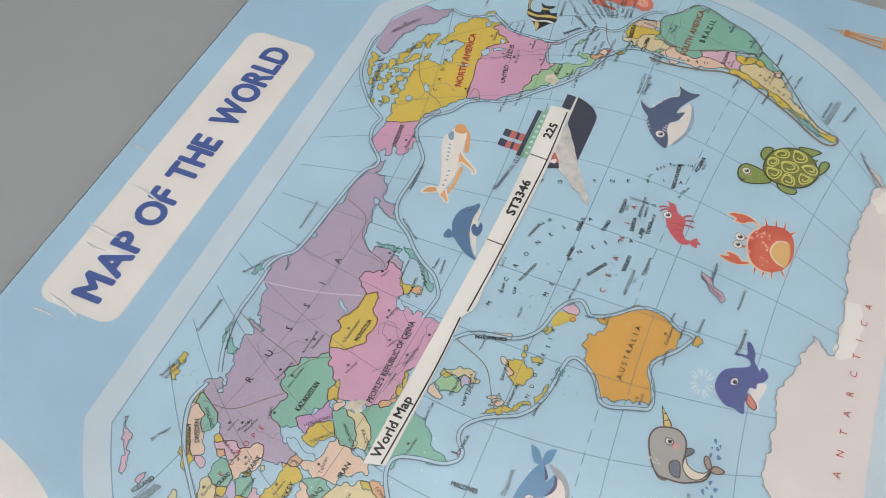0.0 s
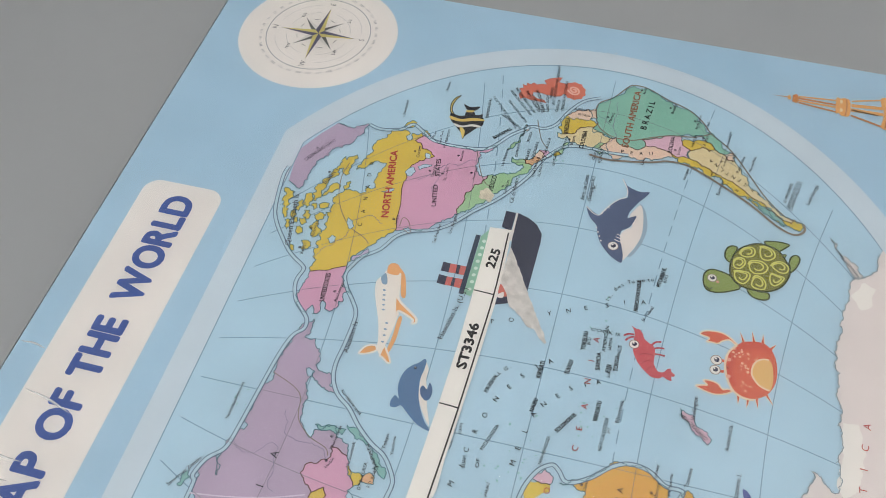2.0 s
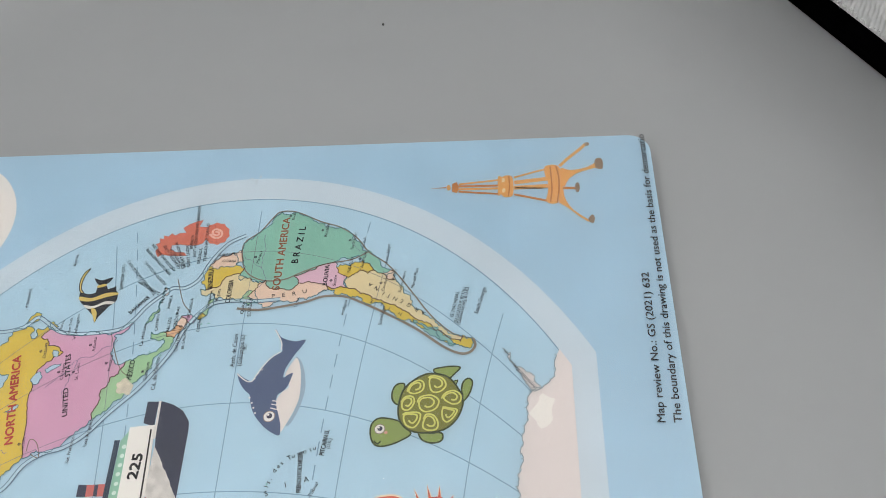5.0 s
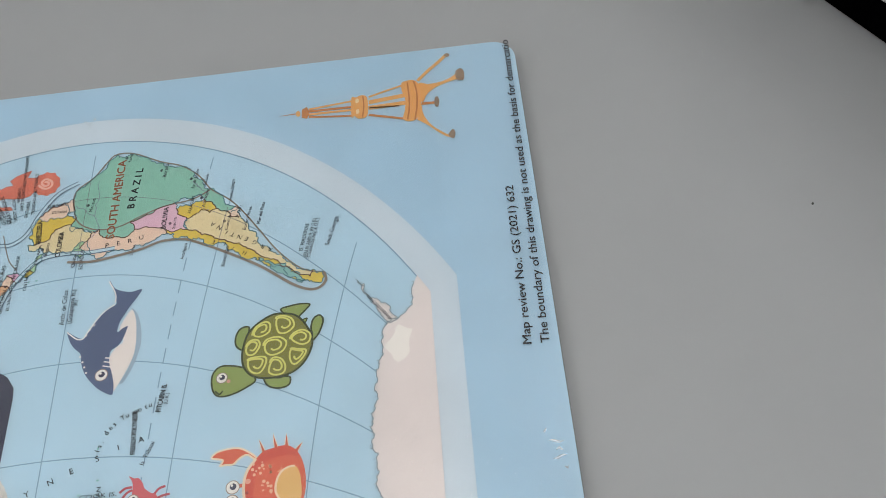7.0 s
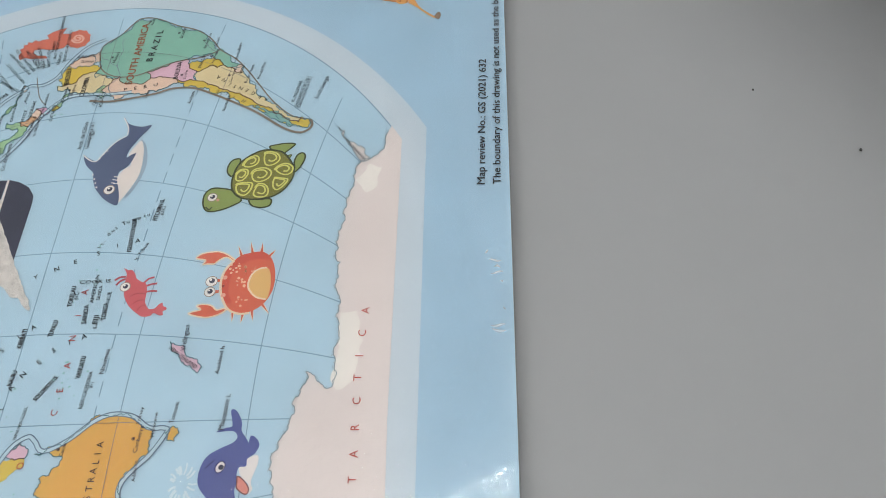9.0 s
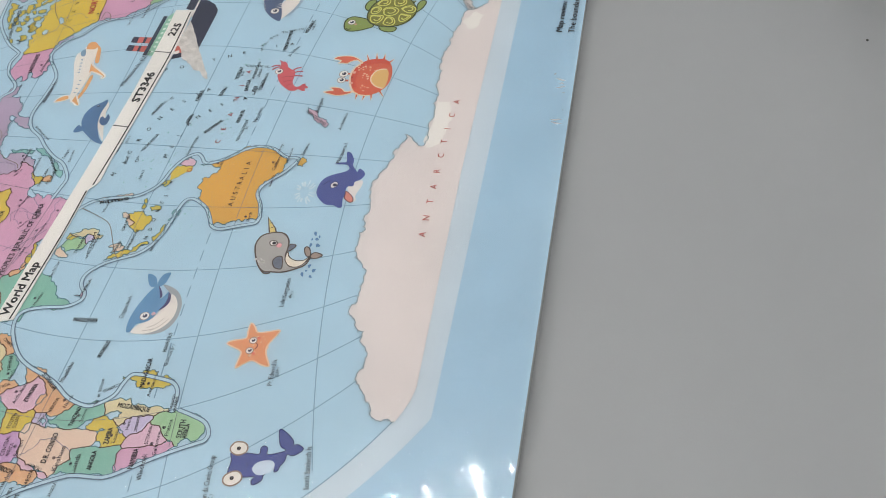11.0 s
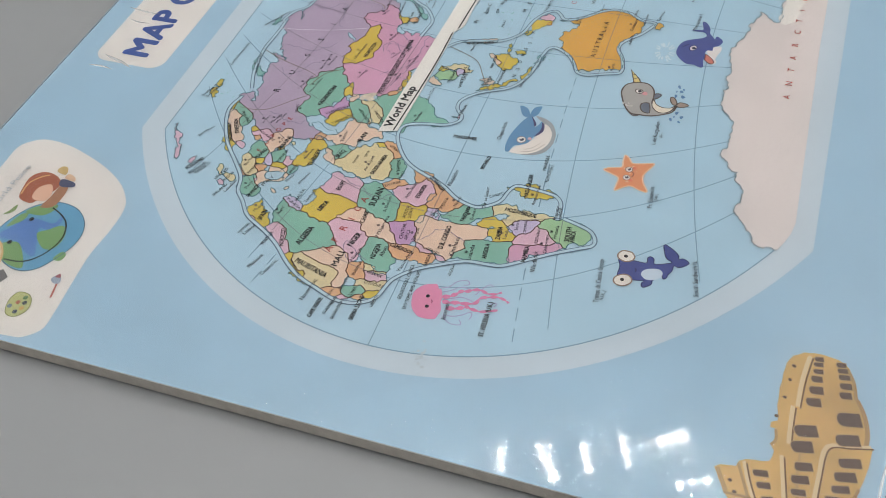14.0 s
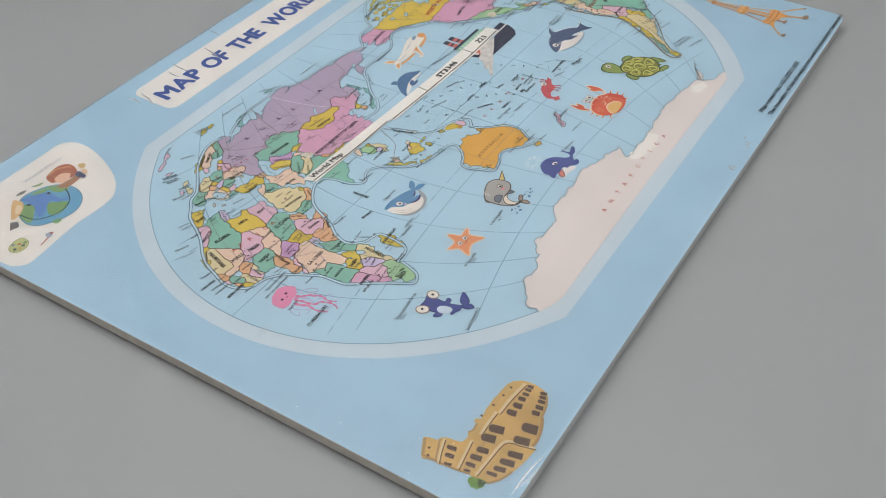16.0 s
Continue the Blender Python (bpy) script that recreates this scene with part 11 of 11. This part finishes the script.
bm = bmesh.new()
NX, NY = 300, 232
grid = []
for j in range(NY + 1):
    row = []
    for i in range(NX + 1):
        x, y = 0.3 + (BW * 1000 - 0.6) * i / NX, 0.3 + (BH * 1000 - 0.6) * j / NY
        cx, cy = min(max(x, 6), 294), min(max(y, 6), BH / MM - 6)   # follow the round corners
        d = Vector((x - cx, y - cy))
        if x != cx and y != cy and d.length > 5.9:
            d = d.normalized() * 5.9
            x, y = cx + d.x, cy + d.y
        h = 0.5 + 0.05 * noise.noise(Vector((x * 0.05, y * 0.05, 0)))
        h += 1.2 * math.exp(-((x - 140) / 22) ** 2 - (y / 16) ** 2)      # added bulge that tips the LED reflection away from here
        loose = max(0.0, noise.noise(Vector((x * 0.13, y * 0.13, 5))) + 0.08) * 2 + 0.22      # puckers, coarser and finer
        h += loose * (0.005 * noise.noise(Vector((x * 0.42, y * 0.42, 1))) + 0.004 * noise.noise(Vector((x * 0.95, y * 0.95, 2))))
        row.append(bm.verts.new((x * MM, y * MM, BT + h * MM)))
    grid.append(row)
for j in range(NY):
    for i in range(NX):
        bm.faces.new((grid[j][i], grid[j][i + 1], grid[j + 1][i + 1], grid[j + 1][i]))
wrap = part("shrink_film", bm, film, puzzle, "clear shrink film stretched over the board", True)


def wrinkle(x0, y0, x1, y1, width, height):
    """A small raised fold in the film, tapering to both ends."""
    bm = bmesh.new()
    a, b = Vector((x0, y0)), Vector((x1, y1))
    d = b - a
    nrm = Vector((-d.y, d.x)).normalized()
    rows_ = []
    for i in range(13):
        t = i / 12
        s = math.sin(math.pi * t) ** 0.8
        p = a + d * t + nrm * 0.25 * math.sin(t * 5 + x0)
        rows_.append([bm.verts.new(((p.x + nrm.x * width * s * k) * MM, (p.y + nrm.y * width * s * k) * MM, BT + (0.56 + 0.45 * height * s * (1 - k * k)) * MM)) for k in (-1, -0.6, -0.2, 0.2, 0.6, 1)])
    for r0, r1 in zip(rows_, rows_[1:]):
        for k in range(5):
            bm.faces.new((r0[k], r0[k + 1], r1[k + 1], r1[k]))
    part("film_fold", bm, creased, wrap, "", True).visible_shadow = False


FOLDS_AT = [(149.7, 235.2, 149.1, 228.2, 0.3, 0.18), (137.7, 227.1, 134.5, 213.6, 0.35, 0.2), (120.9, 230.1, 120.2, 218.3, 0.35, 0.2), (115.6, 226.5, 114.9, 219.3, 0.3, 0.15),
            (93.1, 227.2, 92.7, 218.6, 0.35, 0.2), (98.7, 224.9, 94.5, 213.5, 0.5, 0.22), (189.4, 5.1, 189.5, 2.2, 0.32, 0.2), (187.8, 3.9, 187.7, 2.4, 0.28, 0.2),
            (186.1, 4.7, 186.3, 1.8, 0.3, 0.2), (191.7, 6, 191.9, 5.1, 0.3, 0.15), (184, 2.6, 184.2, 1.9, 0.22, 0.14), (177, 2, 177.1, 1.5, 0.22, 0.14),
            (172.8, 4.8, 172.8, 1.4, 0.38, 0.22), (171.7, 4.5, 171.4, 1.2, 0.36, 0.22), (11.6, 0.7, 28.0, -0.8, 0.3, 0.12), (16.6, -1.2, 24.1, -1.7, 0.22, 0.1), (13.4, 0.1, 20.2, -0.9, 0.2, 0.1)]
for f in FOLDS_AT:
    wrinkle(*f)

# film turned down over the two long sides
for y, s in ((0, -1), (BH / MM, 1)):
    bm = bmesh.new()
    prev = None
    for i in range(61):
        x = 7 + 286 * i / 60
        w = 0.25 + 0.15 * noise.noise(Vector((x * 0.12, y, 3)))
        ring = [bm.verts.new((x * MM, (y + s * q) * MM, BT * k)) for q, k in ((0.05, 1.09), (0.22 + w * 0.3, 0.8), (w, 0.45), (0.1 + w * 0.4, 0.1))]
        if prev:
            for k in range(3):
                bm.faces.new((prev[k], ring[k], ring[k + 1], prev[k + 1]))
        prev = ring
    part("film_edge", bm, film, wrap, "", True)

# ---- black binding of the box and its silver side ----
bm = bmesh.new()
secs = []
for i in range(61):
    d = D0 + (D1 - D0) * i / 60
    ring = []
    for k in range(9):
        a = radians(180 * k / 8)
        ring.append(bm.verts.new((d, -0.2288 + 0.0050 * math.cos(a), 0.0001 + 0.0022 * math.sin(a) ** 0.6)))
    secs.append(ring)
for r0, r1 in zip(secs, secs[1:]):
    for k in range(8):
        bm.faces.new((r0[k], r0[k + 1], r1[k + 1], r1[k]))
bmesh.ops.recalc_face_normals(bm, faces=bm.faces)
binding = mesh_object("black_binding", bm, black_cloth, smooth=True)
binding.matrix_world = BOX
tagged(binding, "black fabric binding strip along the box's side", "binding strip", kind="structure")

rng = random.Random(12)
lint_mat = base_material("lint", (0.75, 0.75, 0.75), 0.9)
bm = bmesh.new()
for _ in range(560):
    d = rng.uniform(0.10, 0.42)
    z0 = rng.uniform(0.0024, 0.0036)
    w0 = -0.2338
    v = [bm.verts.new((d, w0, z0)), bm.verts.new((d + 0.00022, w0, z0)), bm.verts.new((d + rng.uniform(0.0002, 0.0007), w0 + rng.uniform(0.0008, 0.0024), z0 + rng.uniform(-0.0005, 0.001)))]
    bm.faces.new(v)
fringe = mesh_object("fringe", bm, lint_mat)
fringe.matrix_world = BOX
tagged(fringe, "frayed grey threads at the silver lining's hem", "fringe", kind="stuff")

speck_mat = base_material("dust", (0.05, 0.05, 0.05), 0.9)
for x, y, r in ((356.4, 77.0, 0.55), (241.6, -61.1, 0.4), (220.2, -82.5, 0.5)):
    bm = bmesh.new()
    bmesh.ops.create_icosphere(bm, subdivisions=1, radius=r * MM, matrix=Matrix.Translation((x * MM, y * MM, r * MM * 0.5)) @ Matrix.Diagonal((1, 0.8, 0.6, 1)))
    sp = mesh_object("dust_speck", bm, speck_mat)
    tagged(sp, "tiny dark speck of dust on the grey sheet", "dust speck", "specks of dust")

# the print is drawn in with its board
# no piece hangs deeper than a sub-part
for ob in puzzle.children_recursive:
    chain = [ob]
    while chain[-1] is not puzzle:
        chain.append(chain[-1].parent)
    if len(chain) > 3:
        ob.parent = chain[-2]

BOARD_PARTS = ("board", "underside", "paper_ply", "printed_sheet", "shrink_film", "film_edge")
pressed = set()
for ob in puzzle.children_recursive:
    if ob.type == "MESH" and ob.name.split(".")[0] not in BOARD_PARTS and ob.data.name not in pressed:
        pressed.add(ob.data.name)
        for vert in ob.data.vertices:
            x, y = laid(vert.co.x / MM, vert.co.y / MM)
            vert.co.x, vert.co.y = x * MM, y * MM
